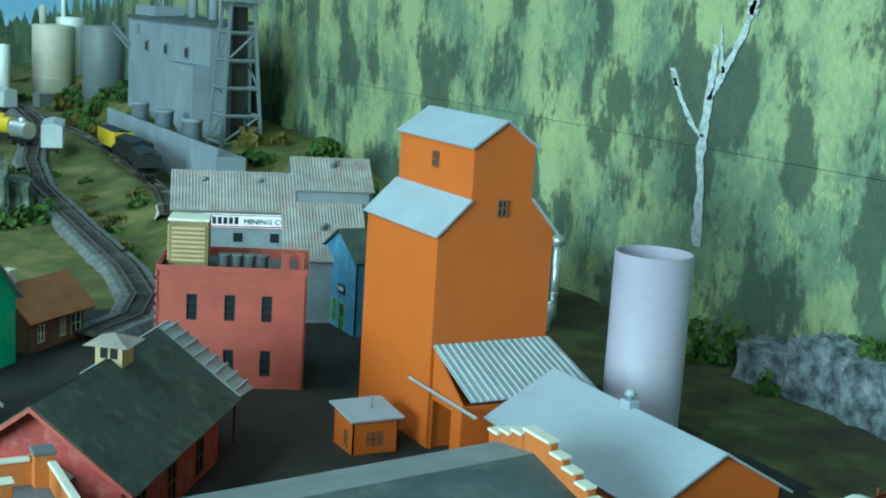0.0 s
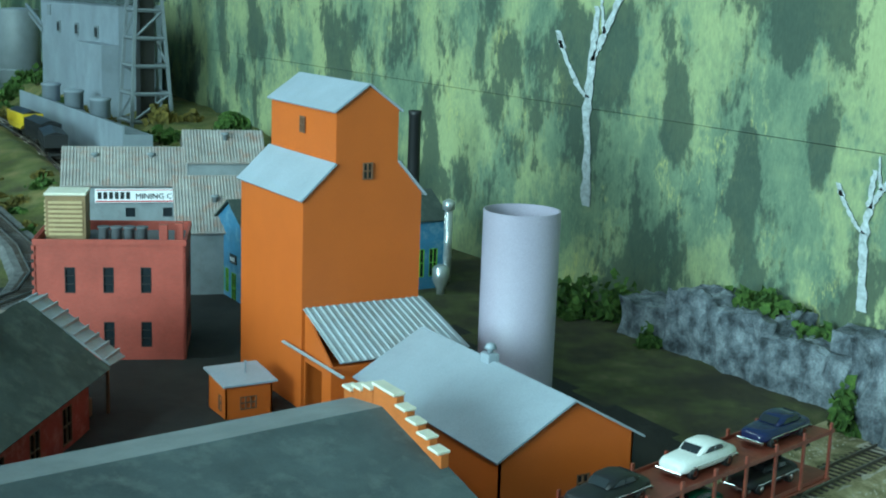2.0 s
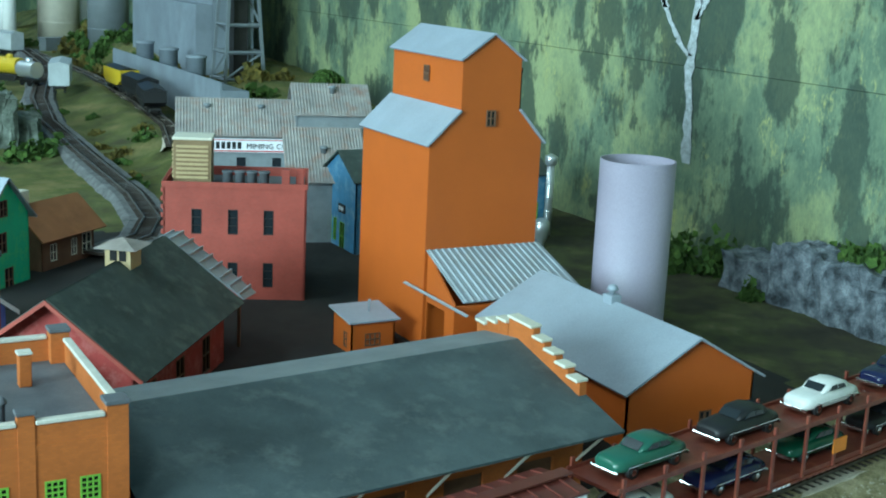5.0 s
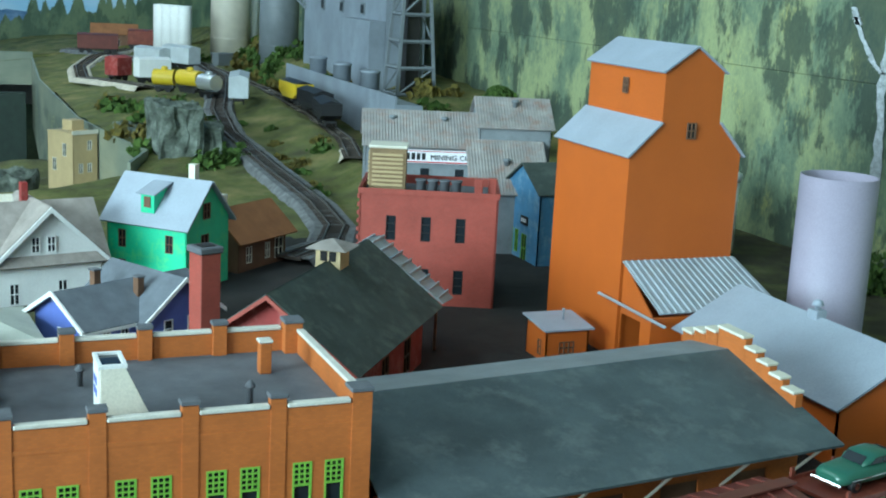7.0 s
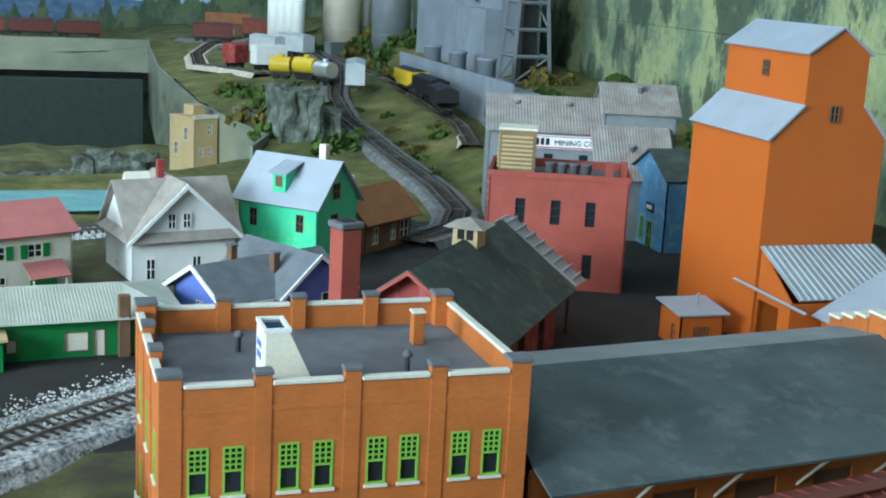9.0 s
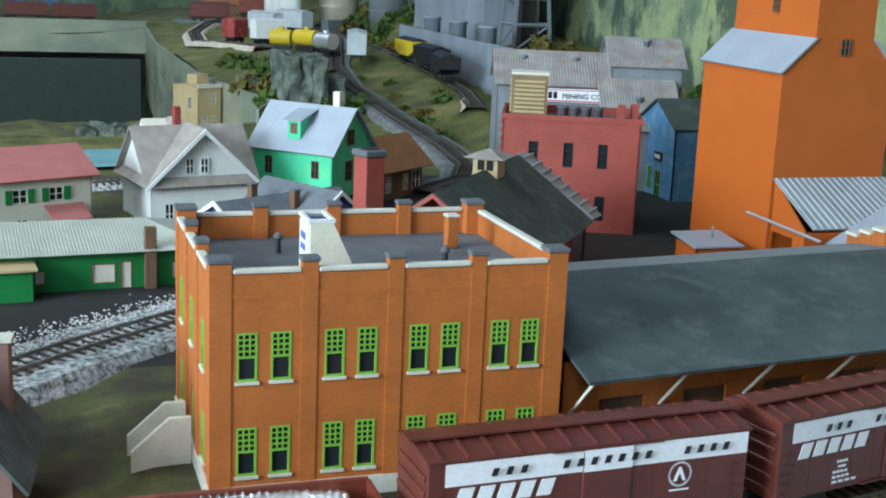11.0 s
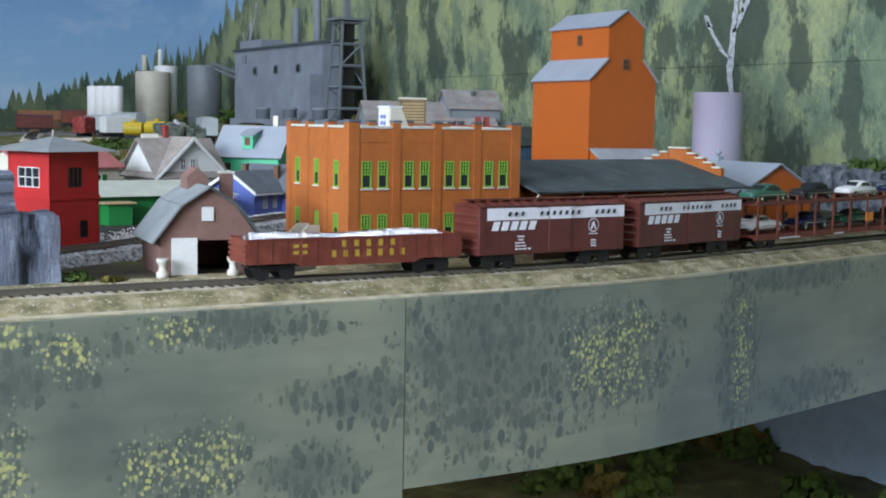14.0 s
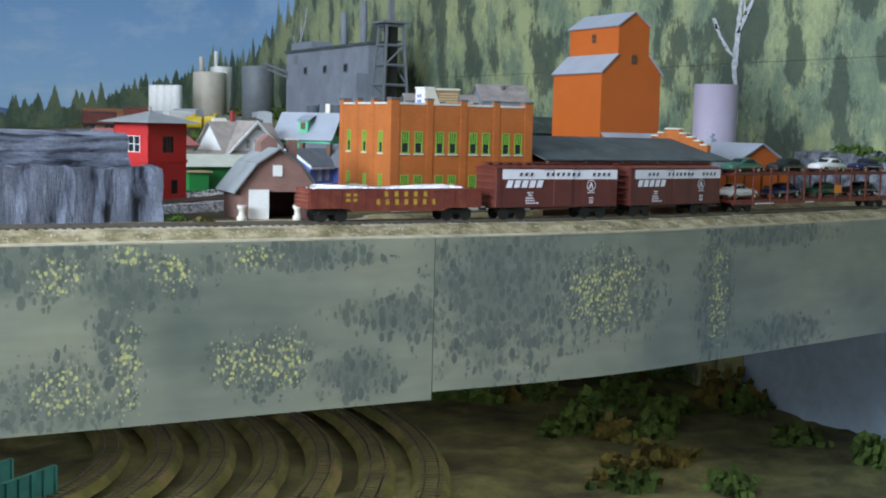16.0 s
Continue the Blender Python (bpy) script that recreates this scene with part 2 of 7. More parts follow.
def painted_forest(name):
    """The painted backdrop: sky over a forest of dabbed greens, in the sheet's own metres."""
    m, nt, b, vec = base_mat(name)
    uv = nt.nodes.new("ShaderNodeUVMap").outputs[0]
    sep = nt.nodes.new("ShaderNodeSeparateXYZ")
    nt.links.new(uv, sep.inputs[0])
    s, z = sep.outputs[0], sep.outputs[1]
    dab = noise_of(nt, mapped(nt, uv, 34, 17, 1), 1, 8, 0.74)
    col = ramp(nt, dab, [(0.30, (0.085, 0.118, 0.085)), (0.42, (0.135, 0.185, 0.125)), (0.54, (0.18, 0.235, 0.15)), (0.68, (0.25, 0.305, 0.175))])
    stroke = noise_of(nt, mapped(nt, uv, 130, 60, 1), 1, 4, 0.7)
    bristle = noise_of(nt, mapped(nt, uv, 420, 150, 1), 1, 2, 0.6)
    patch = noise_of(nt, mapped(nt, uv, 9, 5, 1, (3.1, 1.7, 0)), 1, 6, 0.64)
    light = calc(nt, "ADD", patch, calc(nt, "MULTIPLY", stroke, 0.34))
    col = mixed(nt, ramp(nt, light, [(0.62, (0, 0, 0)), (0.67, (0.5, 0.5, 0.5)), (0.76, (0.95, 0.95, 0.95))]), col, (0.36, 0.40, 0.20))
    gold = calc(nt, "ADD", noise_of(nt, mapped(nt, uv, 16, 7, 1, (1.4, 6.2, 0)), 1, 6, 0.7), calc(nt, "MULTIPLY", bristle, 0.3))
    col = mixed(nt, ramp(nt, gold, [(0.74, (0, 0, 0)), (0.84, (0.8, 0.8, 0.8))]), col, (0.47, 0.46, 0.17))
    dark = noise_of(nt, mapped(nt, uv, 14, 6, 1, (7.3, 4.2, 0)), 1, 4, 0.55)
    dark = calc(nt, "ADD", dark, calc(nt, "MULTIPLY", stroke, 0.34))

    def blot(cy, cz, ry, rz):
        """A dark painted hollow between the trees, one brushful wide."""
        d = nt.nodes.new("ShaderNodeVectorMath")
        d.operation = "SUBTRACT"
        nt.links.new(uv, d.inputs[0])
        d.inputs[1].default_value = (cy, cz, 0)
        k = nt.nodes.new("ShaderNodeVectorMath")
        k.operation = "MULTIPLY"
        nt.links.new(d.outputs[0], k.inputs[0])
        k.inputs[1].default_value = (1 / ry, 1 / rz, 0)
        n = nt.nodes.new("ShaderNodeVectorMath")
        n.operation = "LENGTH"
        nt.links.new(k.outputs[0], n.inputs[0])
        return calc(nt, "MULTIPLY", calc(nt, "SUBTRACT", 1.0, calc(nt, "MINIMUM", n.outputs["Value"], 1.0)), 0.34)
    for spot in ((0.995, 0.275, 0.035, 0.05), (0.925, 0.265, 0.04, 0.07), (0.83, 0.21, 0.028, 0.06), (0.74, 0.17, 0.022, 0.055), (0.655, 0.215, 0.03, 0.05), (0.70, 0.30, 0.03, 0.05)):
        dark = calc(nt, "ADD", dark, blot(*spot))
    col = mixed(nt, ramp(nt, dark, [(0.67, (0, 0, 0)), (0.735, (0.85, 0.85, 0.85))]), col, (0.045, 0.065, 0.05))
    col = mixed(nt, 0.5, col, ramp(nt, bristle, [(0.3, (0.78, 0.78, 0.78)), (0.7, (1.15, 1.15, 1.12))]), "MULTIPLY")
    # the ridge falls away to the north-west; single firs stand up along it
    ridge = ramp(nt, calc(nt, "MULTIPLY", s, 1 / 6), [(0.45, (0.75,) * 3), (0.493, (0.40,) * 3), (0.533, (0.31,) * 3), (0.583, (0.24,) * 3), (0.655, (0.19,) * 3), (0.69, (0.12,) * 3), (0.74, (0.09,) * 3), (0.78, (0.02,) * 3)])
    firs = None
    for count, tall, shift in ((7.0, 0.15, 0.0), (12.0, 0.12, 0.37), (21.0, 0.09, 0.71), (37.0, 0.06, 0.13)):
        u = calc(nt, "ADD", calc(nt, "MULTIPLY", s, count), shift)
        wn = nt.nodes.new("ShaderNodeTexWhiteNoise")
        wn.noise_dimensions = "1D"
        nt.links.new(calc(nt, "FLOOR", u), wn.inputs["W"])
        off = calc(nt, "ABSOLUTE", calc(nt, "SUBTRACT", calc(nt, "FRACT", u), 0.5))
        wide = calc(nt, "MULTIPLY", off, 40.0 / count)
        jag = calc(nt, "MULTIPLY", calc(nt, "SUBTRACT", bristle, 0.5), 0.5)
        one = calc(nt, "MULTIPLY", calc(nt, "MAXIMUM", calc(nt, "SUBTRACT", calc(nt, "ADD", 1.0, jag), wide), 0.0), calc(nt, "MULTIPLY", wn.outputs[0], tall))
        firs = one if firs is None else calc(nt, "MAXIMUM", firs, one)
    fine = noise_of(nt, mapped(nt, uv, 60, 8, 1), 1, 3, 0.6)
    top = calc(nt, "ADD", calc(nt, "ADD", ridge, firs), calc(nt, "MULTIPLY", fine, 0.05))
    top = calc(nt, "ADD", top, 0.2)
    above = calc(nt, "GREATER_THAN", z, calc(nt, "SUBTRACT", top, 0.20))
    sky = ramp(nt, calc(nt, "MULTIPLY", z, 1.0), [(0.2, (0.30, 0.48, 0.66)), (0.9, (0.08, 0.22, 0.5))])
    cloud = ramp(nt, noise_of(nt, mapped(nt, uv, 3, 8, 1), 1, 5), [(0.5, (0, 0, 0)), (0.75, (0.5, 0.5, 0.5))])
    sky = mixed(nt, cloud, sky, (0.6, 0.66, 0.7))
    peak = calc(nt, "ADD", 0.07, calc(nt, "MULTIPLY", noise_of(nt, mapped(nt, uv, 4.5, 0.001, 1), 1, 4, 0.6), 0.12))
    sky = mixed(nt, calc(nt, "LESS_THAN", z, peak), sky, ramp(nt, noise_of(nt, mapped(nt, uv, 22, 45, 1), 1, 4), [(0.35, (0.05, 0.11, 0.22)), (0.7, (0.16, 0.24, 0.36))]))
    shade = mixed(nt, ramp(nt, calc(nt, "MULTIPLY", s, 0.2), [(0.5, (0, 0, 0)), (0.8, (0.75, 0.75, 0.75))]), col, (0.04, 0.07, 0.035))
    nt.links.new(mixed(nt, above, shade, sky), b.inputs["Base Color"])
    b.inputs["Roughness"].default_value = 0.75
    bumped(nt, b, stroke, 0.2, 0.001)
    return m


BACKDROP = painted_forest("painted_forest_backdrop")


def painted_fascia(name):
    m, nt, b, vec = base_mat(name)
    uv = nt.nodes.new("ShaderNodeUVMap").outputs[0]
    big = noise_of(nt, mapped(nt, uv, 5, 7, 1), 1, 4, 0.55)
    col = ramp(nt, big, [(0.3, (0.15, 0.175, 0.14)), (0.5, (0.24, 0.26, 0.195)), (0.7, (0.34, 0.34, 0.235))])
    sheen = noise_of(nt, mapped(nt, uv, 10, 60, 1), 1, 3)
    col = mixed(nt, 0.6, col, ramp(nt, sheen, [(0.3, (0.8, 0.8, 0.8)), (0.7, (1.1, 1.1, 1.1))]), "MULTIPLY")
    dab = noise_of(nt, mapped(nt, uv, 500, 400, 1), 1, 3, 0.7)
    wob = noise_of(nt, mapped(nt, uv, 45, 45, 1, (2.2, 5.1, 0)), 1, 4, 0.6)

    def masses(spots):
        """Where the brush went: soft ovals (s, z, half-width, half-height) joined."""
        out = None
        for su, sv, ru, rv in spots:
            d = nt.nodes.new("ShaderNodeVectorMath")
            d.operation = "SUBTRACT"
            nt.links.new(uv, d.inputs[0])
            d.inputs[1].default_value = (su, sv, 0)
            k = nt.nodes.new("ShaderNodeVectorMath")
            k.operation = "MULTIPLY"
            nt.links.new(d.outputs[0], k.inputs[0])
            k.inputs[1].default_value = (1 / ru, 1 / rv, 0)
            n = nt.nodes.new("ShaderNodeVectorMath")
            n.operation = "LENGTH"
            nt.links.new(k.outputs[0], n.inputs[0])
            m1 = calc(nt, "SUBTRACT", 1.0, n.outputs["Value"])
            out = m1 if out is None else calc(nt, "MAXIMUM", out, m1)
        return calc(nt, "ADD", out, calc(nt, "MULTIPLY", calc(nt, "SUBTRACT", wob, 0.5), 1.6))

    def leaves(scale_x, scale_y, where, lo, hi, tint, under):
        """Dabs of the brush, one to a cell, kept where the mass allows."""
        v = nt.nodes.new("ShaderNodeTexVoronoi")
        nt.links.new(mapped(nt, uv, scale_x, scale_y, 1), v.inputs["Vector"])
        v.inputs["Scale"].default_value = 1
        sepc = nt.nodes.new("ShaderNodeSeparateColor")
        nt.links.new(v.outputs["Color"], sepc.inputs[0])
        keep = calc(nt, "GREATER_THAN", calc(nt, "ADD", where, calc(nt, "MULTIPLY", sepc.outputs[0], 0.5)), lo)
        spot = calc(nt, "LESS_THAN", calc(nt, "ADD", v.outputs["Distance"], calc(nt, "MULTIPLY", dab, 0.35)), hi)
        return mixed(nt, calc(nt, "MULTIPLY", calc(nt, "MULTIPLY", keep, spot), calc(nt, "MULTIPLY_ADD", sepc.outputs[1], 0.6, 0.4)), under, tint)
    shade = masses(((0.80, -0.015, 0.10, 0.032), (0.90, -0.030, 0.06, 0.026), (0.84, -0.115, 0.05, 0.035), (0.885, -0.085, 0.022, 0.06), (1.13, -0.066, 0.065, 0.022), (1.005, -0.10, 0.05, 0.032), (1.085, -0.116, 0.05, 0.024),
                    (1.24, -0.055, 0.10, 0.08), (1.36, -0.06, 0.08, 0.05), (1.515, -0.07, 0.035, 0.08), (1.64, -0.118, 0.09, 0.022), (1.03, -0.012, 0.09, 0.014), (1.62, -0.010, 0.12, 0.014), (0.55, -0.05, 0.12, 0.05)))
    glow = masses(((0.84, -0.022, 0.026, 0.016), (0.93, -0.024, 0.024, 0.016), (0.895, -0.008, 0.022, 0.010), (0.995, -0.013, 0.03, 0.012), (0.893, -0.10, 0.014, 0.045), (0.845, -0.112, 0.032, 0.022), (0.985, -0.098, 0.024, 0.026),
                   (1.025, -0.10, 0.02, 0.03), (1.355, -0.055, 0.055, 0.04), (1.52, -0.07, 0.018, 0.06), (0.55, -0.05, 0.06, 0.03)))
    col = mixed(nt, ramp(nt, shade, [(0.05, (0, 0, 0)), (0.6, (0.55, 0.55, 0.55))]), col, (0.115, 0.135, 0.115))
    col = leaves(150, 85, shade, 0.40, 0.66, (0.095, 0.115, 0.10), col)
    col = leaves(260, 130, shade, 0.36, 0.60, (0.125, 0.15, 0.12), col)
    col = leaves(330, 240, glow, 0.30, 0.52, (0.36, 0.37, 0.23), col)
    col = leaves(270, 210, glow, 0.58, 0.57, (0.62, 0.60, 0.22), col)
    nt.links.new(col, b.inputs["Base Color"])
    b.inputs["Roughness"].default_value = 0.42
    bumped(nt, b, dab, 0.15, 0.001)
    return m


FASCIA = painted_fascia("painted_fascia_board")

# ---- mesh helpers ----


def link_mesh(name, bm, mat, parent=None, label=""):
    me = bpy.data.meshes.new(name)
    bm.normal_update()
    bm.to_mesh(me)
    bm.free()
    for mm in (mat if isinstance(mat, (list, tuple)) else [mat]):
        me.materials.append(mm)
    ob = new(name, me)
    if parent is not None:
        ob.parent = parent
    if label:
        ob["label"] = label
    return ob


part = link_mesh


def thing(name, at, rz, label, category, group="", kind=""):
    ob = new(name)
    ob.empty_display_size = 0.01
    ob.matrix_world = pose(*at, 0, 0, rz)
    return tagged(ob, label, category, group, kind)


def add_box(bm, x0, x1, y0, y1, z0, z1, bevel=0.0):
    vs = [bm.verts.new(p) for p in ((x0, y0, z0), (x1, y0, z0), (x1, y1, z0), (x0, y1, z0), (x0, y0, z1), (x1, y0, z1), (x1, y1, z1), (x0, y1, z1))]
    fs = [bm.faces.new([vs[i] for i in q]) for q in ((3, 2, 1, 0), (4, 5, 6, 7), (0, 1, 5, 4), (1, 2, 6, 5), (2, 3, 7, 6), (3, 0, 4, 7))]
    if bevel:
        bmesh.ops.bevel(bm, geom=list({e for f in fs for e in f.edges}), offset=bevel, segments=1, affect="EDGES")


def box(x0, x1, y0, y1, z0, z1, bevel=0.0):
    bm = bmesh.new()
    add_box(bm, x0, x1, y0, y1, z0, z1, bevel)
    return bm


def add_prism(bm, pts, axis, a, b):
    """Extrudes a closed outline from a to b along an axis. pts: 2D points in the two other axes."""
    def put(p, v):
        return {"x": (v, p[0], p[1]), "y": (p[0], v, p[1]), "z": (p[0], p[1], v)}[axis]
    A = [bm.verts.new(put(p, a)) for p in pts]
    B = [bm.verts.new(put(p, b)) for p in pts]
    n = len(pts)
    bm.faces.new(A)
    bm.faces.new(B[::-1])
    for i in range(n):
        bm.faces.new((A[i], B[i], B[(i + 1) % n], A[(i + 1) % n]))
    bmesh.ops.recalc_face_normals(bm, faces=bm.faces)


def prism(pts, axis, a, b):
    bm = bmesh.new()
    add_prism(bm, pts, axis, a, b)
    return bm


def add_tube(bm, profile, n=24, at=(0, 0, 0), caps=True):
    """A turned body: profile is (radius, height) from below."""
    rings = []
    for r, h in profile:
        rings.append([bm.verts.new((at[0] + r * math.cos(2 * math.pi * i / n), at[1] + r * math.sin(2 * math.pi * i / n), at[2] + h)) for i in range(n)])
    for A, B in zip(rings, rings[1:]):
        for i in range(n):
            f = bm.faces.new((A[i], A[(i + 1) % n], B[(i + 1) % n], B[i]))
            f.smooth = True
    if caps:
        bm.faces.new(rings[0][::-1])
        bm.faces.new(rings[-1])


def tube(profile, n=24, at=(0, 0, 0), caps=True):
    bm = bmesh.new()
    add_tube(bm, profile, n, at, caps)
    return bm


def rod(bm, p, q, r, n=6):
    p, q = Vector(p), Vector(q)
    m = Matrix.Translation(p) @ (q - p).to_track_quat("Z", "Y").to_matrix().to_4x4()
    L = (q - p).length
    A = [bm.verts.new(m @ Vector((r * math.cos(2 * math.pi * i / n), r * math.sin(2 * math.pi * i / n), 0))) for i in range(n)]
    B = [bm.verts.new(m @ Vector((r * math.cos(2 * math.pi * i / n), r * math.sin(2 * math.pi * i / n), L))) for i in range(n)]
    bm.faces.new(A[::-1])
    bm.faces.new(B)
    for i in range(n):
        bm.faces.new((A[i], A[(i + 1) % n], B[(i + 1) % n], B[i]))


def panel(w, h, holes, th):
    """An upright wall panel in x and z, its outer face at y=0, th thick to +y, with openings (x0, x1, z0, z1) through it."""
    xs = sorted({0.0, w, *[v for o in holes for v in o[:2]]})
    zs = sorted({0.0, h, *[v for o in holes for v in o[2:]]})
    bm = bmesh.new()
    solid = {}
    for i in range(len(xs) - 1):
        for k in range(len(zs) - 1):
            cx, cz = (xs[i] + xs[i + 1]) / 2, (zs[k] + zs[k + 1]) / 2
            solid[i, k] = not any(o[0] < cx < o[1] and o[2] < cz < o[3] for o in holes)
    verts = {}

    def v(i, k, y):
        if (i, k, y) not in verts:
            verts[i, k, y] = bm.verts.new((xs[i], y, zs[k]))
        return verts[i, k, y]
    for (i, k), s in solid.items():
        if not s:
            continue
        bm.faces.new((v(i, k, 0), v(i + 1, k, 0), v(i + 1, k + 1, 0), v(i, k + 1, 0)))
        bm.faces.new((v(i, k + 1, th), v(i + 1, k + 1, th), v(i + 1, k, th), v(i, k, th)))
        for di, dk, a, b in ((-1, 0, (i, k + 1), (i, k)), (1, 0, (i + 1, k), (i + 1, k + 1)), (0, -1, (i, k), (i + 1, k)), (0, 1, (i + 1, k + 1), (i, k + 1))):
            if not solid.get((i + di, k + dk), False):
                bm.faces.new((v(*b, 0), v(*a, 0), v(*a, th), v(*b, th)))
    return bm


def side_pose(w, d, side):
    """The place of a wall panel in a w by d plan: front (-y), right (+x), back (+y), left (-x)."""
    return {"front": pose(0, 0, 0), "right": pose(w, 0, 0, 0, 0, 90), "back": pose(w, d, 0, 0, 0, 180), "left": pose(0, d, 0, 0, 0, -90)}[side]


def window_in(parent, m, x0, x1, z0, z1, frame_mat=WHITE, cols=2, rows=2, sill=None, bar=0.0006, th=0.0012, label="", pane=None):
    w = link_mesh("window", window_frame(x0, x1, z0, z1, cols, rows, bar, th), frame_mat, parent, label)
    w.matrix_local = m
    part("pane", box(x0 + bar, x1 - bar, th * 0.8, th * 0.9, z0 + bar, z1 - bar), pane or GLASS, w)
    if sill:
        part("sill", box(x0 - 0.001, x1 + 0.001, -0.0014, 0.0005, z0 - 0.0014, z0 - 0.0001), sill, w)
    return w


def sash(x0, x1, z0, z1, lights, th):
    """One moulded sash: a sheet with the given lights cut through it."""
    bm = panel(x1 - x0, z1 - z0, [(a - x0, e - x0, f - z0, g - z0) for a, e, f, g in lights], th)
    bmesh.ops.translate(bm, verts=bm.verts, vec=(x0, -0.0003, z0))
    return bm


def window_frame(x0, x1, z0, z1, cols, rows, bar, th):
    lights = []
    w, h = (x1 - x0 - bar) / cols, (z1 - z0 - bar) / rows
    for i in range(cols):
        for k in range(rows):
            lights.append((x0 + bar + w * i, x0 + w * (i + 1), z0 + bar + h * k, z0 + h * (k + 1)))
    return sash(x0, x1, z0, z1, lights, th)


def roof_slab(p, q, r, t, th=0.0016, ribs=0, rib=0.0006):
    """A sloping roof sheet from eave p-q to ridge r-t (p below t), th thick, folded into ribs up the slope."""
    p, q, r, t = map(Vector, (p, q, r, t))
    n = (q - p).cross(t - p).normalized()
    bm = bmesh.new()
    if not ribs:
        fs = [(0.0, th), (1.0, th)]
    else:
        fs = []
        for i in range(ribs):
            fs += [((i + u) / ribs, th + (rib if 0.3 < u < 0.7 else 0)) for u in (0.0, 0.25, 0.4, 0.6, 0.75)]
        fs.append((1.0, th))
    rows = [[bm.verts.new(p.lerp(q, f) + n * h), bm.verts.new(t.lerp(r, f) + n * h), bm.verts.new(t.lerp(r, f)), bm.verts.new(p.lerp(q, f))] for f, h in fs]
    for A, B in zip(rows, rows[1:]):
        for k in range(4):
            m = (k + 1) % 4
            bm.faces.new((A[k], B[k], B[m], A[m]))
    bm.faces.new(rows[0])
    bm.faces.new(rows[-1][::-1])
    bmesh.ops.recalc_face_normals(bm, faces=bm.faces)
    return bm


def gable_walls(parent, w, d, h, ridge, mat, holes, th=0.0014, ridge_axis="x"):
    """Four walls of a w by d plan; the gables rise to ridge. holes: side -> openings."""
    for side in ("front", "right", "back", "left"):
        L = w if side in ("front", "back") else d
        wl = part("wall", panel(L, h, holes.get(side, []), th), mat, parent)
        wl.matrix_local = side_pose(w, d, side)
        gab = side in (("left", "right") if ridge_axis == "x" else ("front", "back"))
        if gab:
            g = part("gable", prism([(0, h), (L, h), (L / 2, ridge)], "y", 0, th), mat, parent)
            g.matrix_local = side_pose(w, d, side)


def gable_roof(parent, w, d, h, ridge, mat, over=0.004, th=0.0016, ribs=0, ridge_axis="x", label=""):
    if ridge_axis == "x":
        s = (ridge - h) / (d / 2)
        z = h - s * over
        for flip in (0, 1):
            if not flip:
                bm = roof_slab((-over, -over, z), (w + over, -over, z), (w + over, d / 2, ridge), (-over, d / 2, ridge), th, ribs)
            else:
                bm = roof_slab((w + over, d + over, z), (-over, d + over, z), (-over, d / 2, ridge), (w + over, d / 2, ridge), th, ribs)
            part("roof", bm, mat, parent, label)
    else:
        s = (ridge - h) / (w / 2)
        z = h - s * over
        part("roof", roof_slab((-over, d + over, z), (-over, -over, z), (w / 2, -over, ridge), (w / 2, d + over, ridge), th, ribs), mat, parent, label)
        part("roof", roof_slab((w + over, -over, z), (w + over, d + over, z), (w / 2, d + over, ridge), (w / 2, -over, ridge), th, ribs), mat, parent, label)


def hip_roof(w, d, h, top, over, inset):
    bm = bmesh.new()
    a = [bm.verts.new(p) for p in ((-over, -over, h), (w + over, -over, h), (w + over, d + over, h), (-over, d + over, h))]
    r = [bm.verts.new(p) for p in ((inset, d / 2, top), (w - inset, d / 2, top))]
    bm.faces.new(a[::-1])
    bm.faces.new((a[0], a[1], r[1], r[0]))
    bm.faces.new((a[2], a[3], r[0], r[1]))
    bm.faces.new((a[1], a[2], r[1]))
    bm.faces.new((a[3], a[0], r[0]))
    return bm


def house(name, at, rz, w, d, h, ridge, wall, roof, label, trim=WHITE, wins=(), over=0.004, ribs=0, ridge_axis="x", category="house", cols=2, rows=2, pane=None):
    """A small model house. wins: (side, x0, x1, z0, z1)."""
    t = thing(name, at, rz, label, category, "", "")
    holes = {}
    for s, *o in wins:
        holes.setdefault(s, []).append(o)
    gable_walls(t, w, d, h, ridge, wall, {s: [q for q in o if q[3] <= h] for s, o in holes.items()}, ridge_axis=ridge_axis)
    gable_roof(t, w, d, h, ridge, roof, over, ribs=ribs, ridge_axis=ridge_axis)
    for s, *o in wins:
        m = side_pose(w, d, s)
        if o[3] > h:
            m = m @ pose(0, -0.0016, 0)
        window_in(t, m, *o, frame_mat=trim, cols=cols, rows=rows, pane=pane)
    part("floor_slab", box(0.002, w - 0.002, 0.002, d - 0.002, 0, 0.0015), DARK, t)
    return t


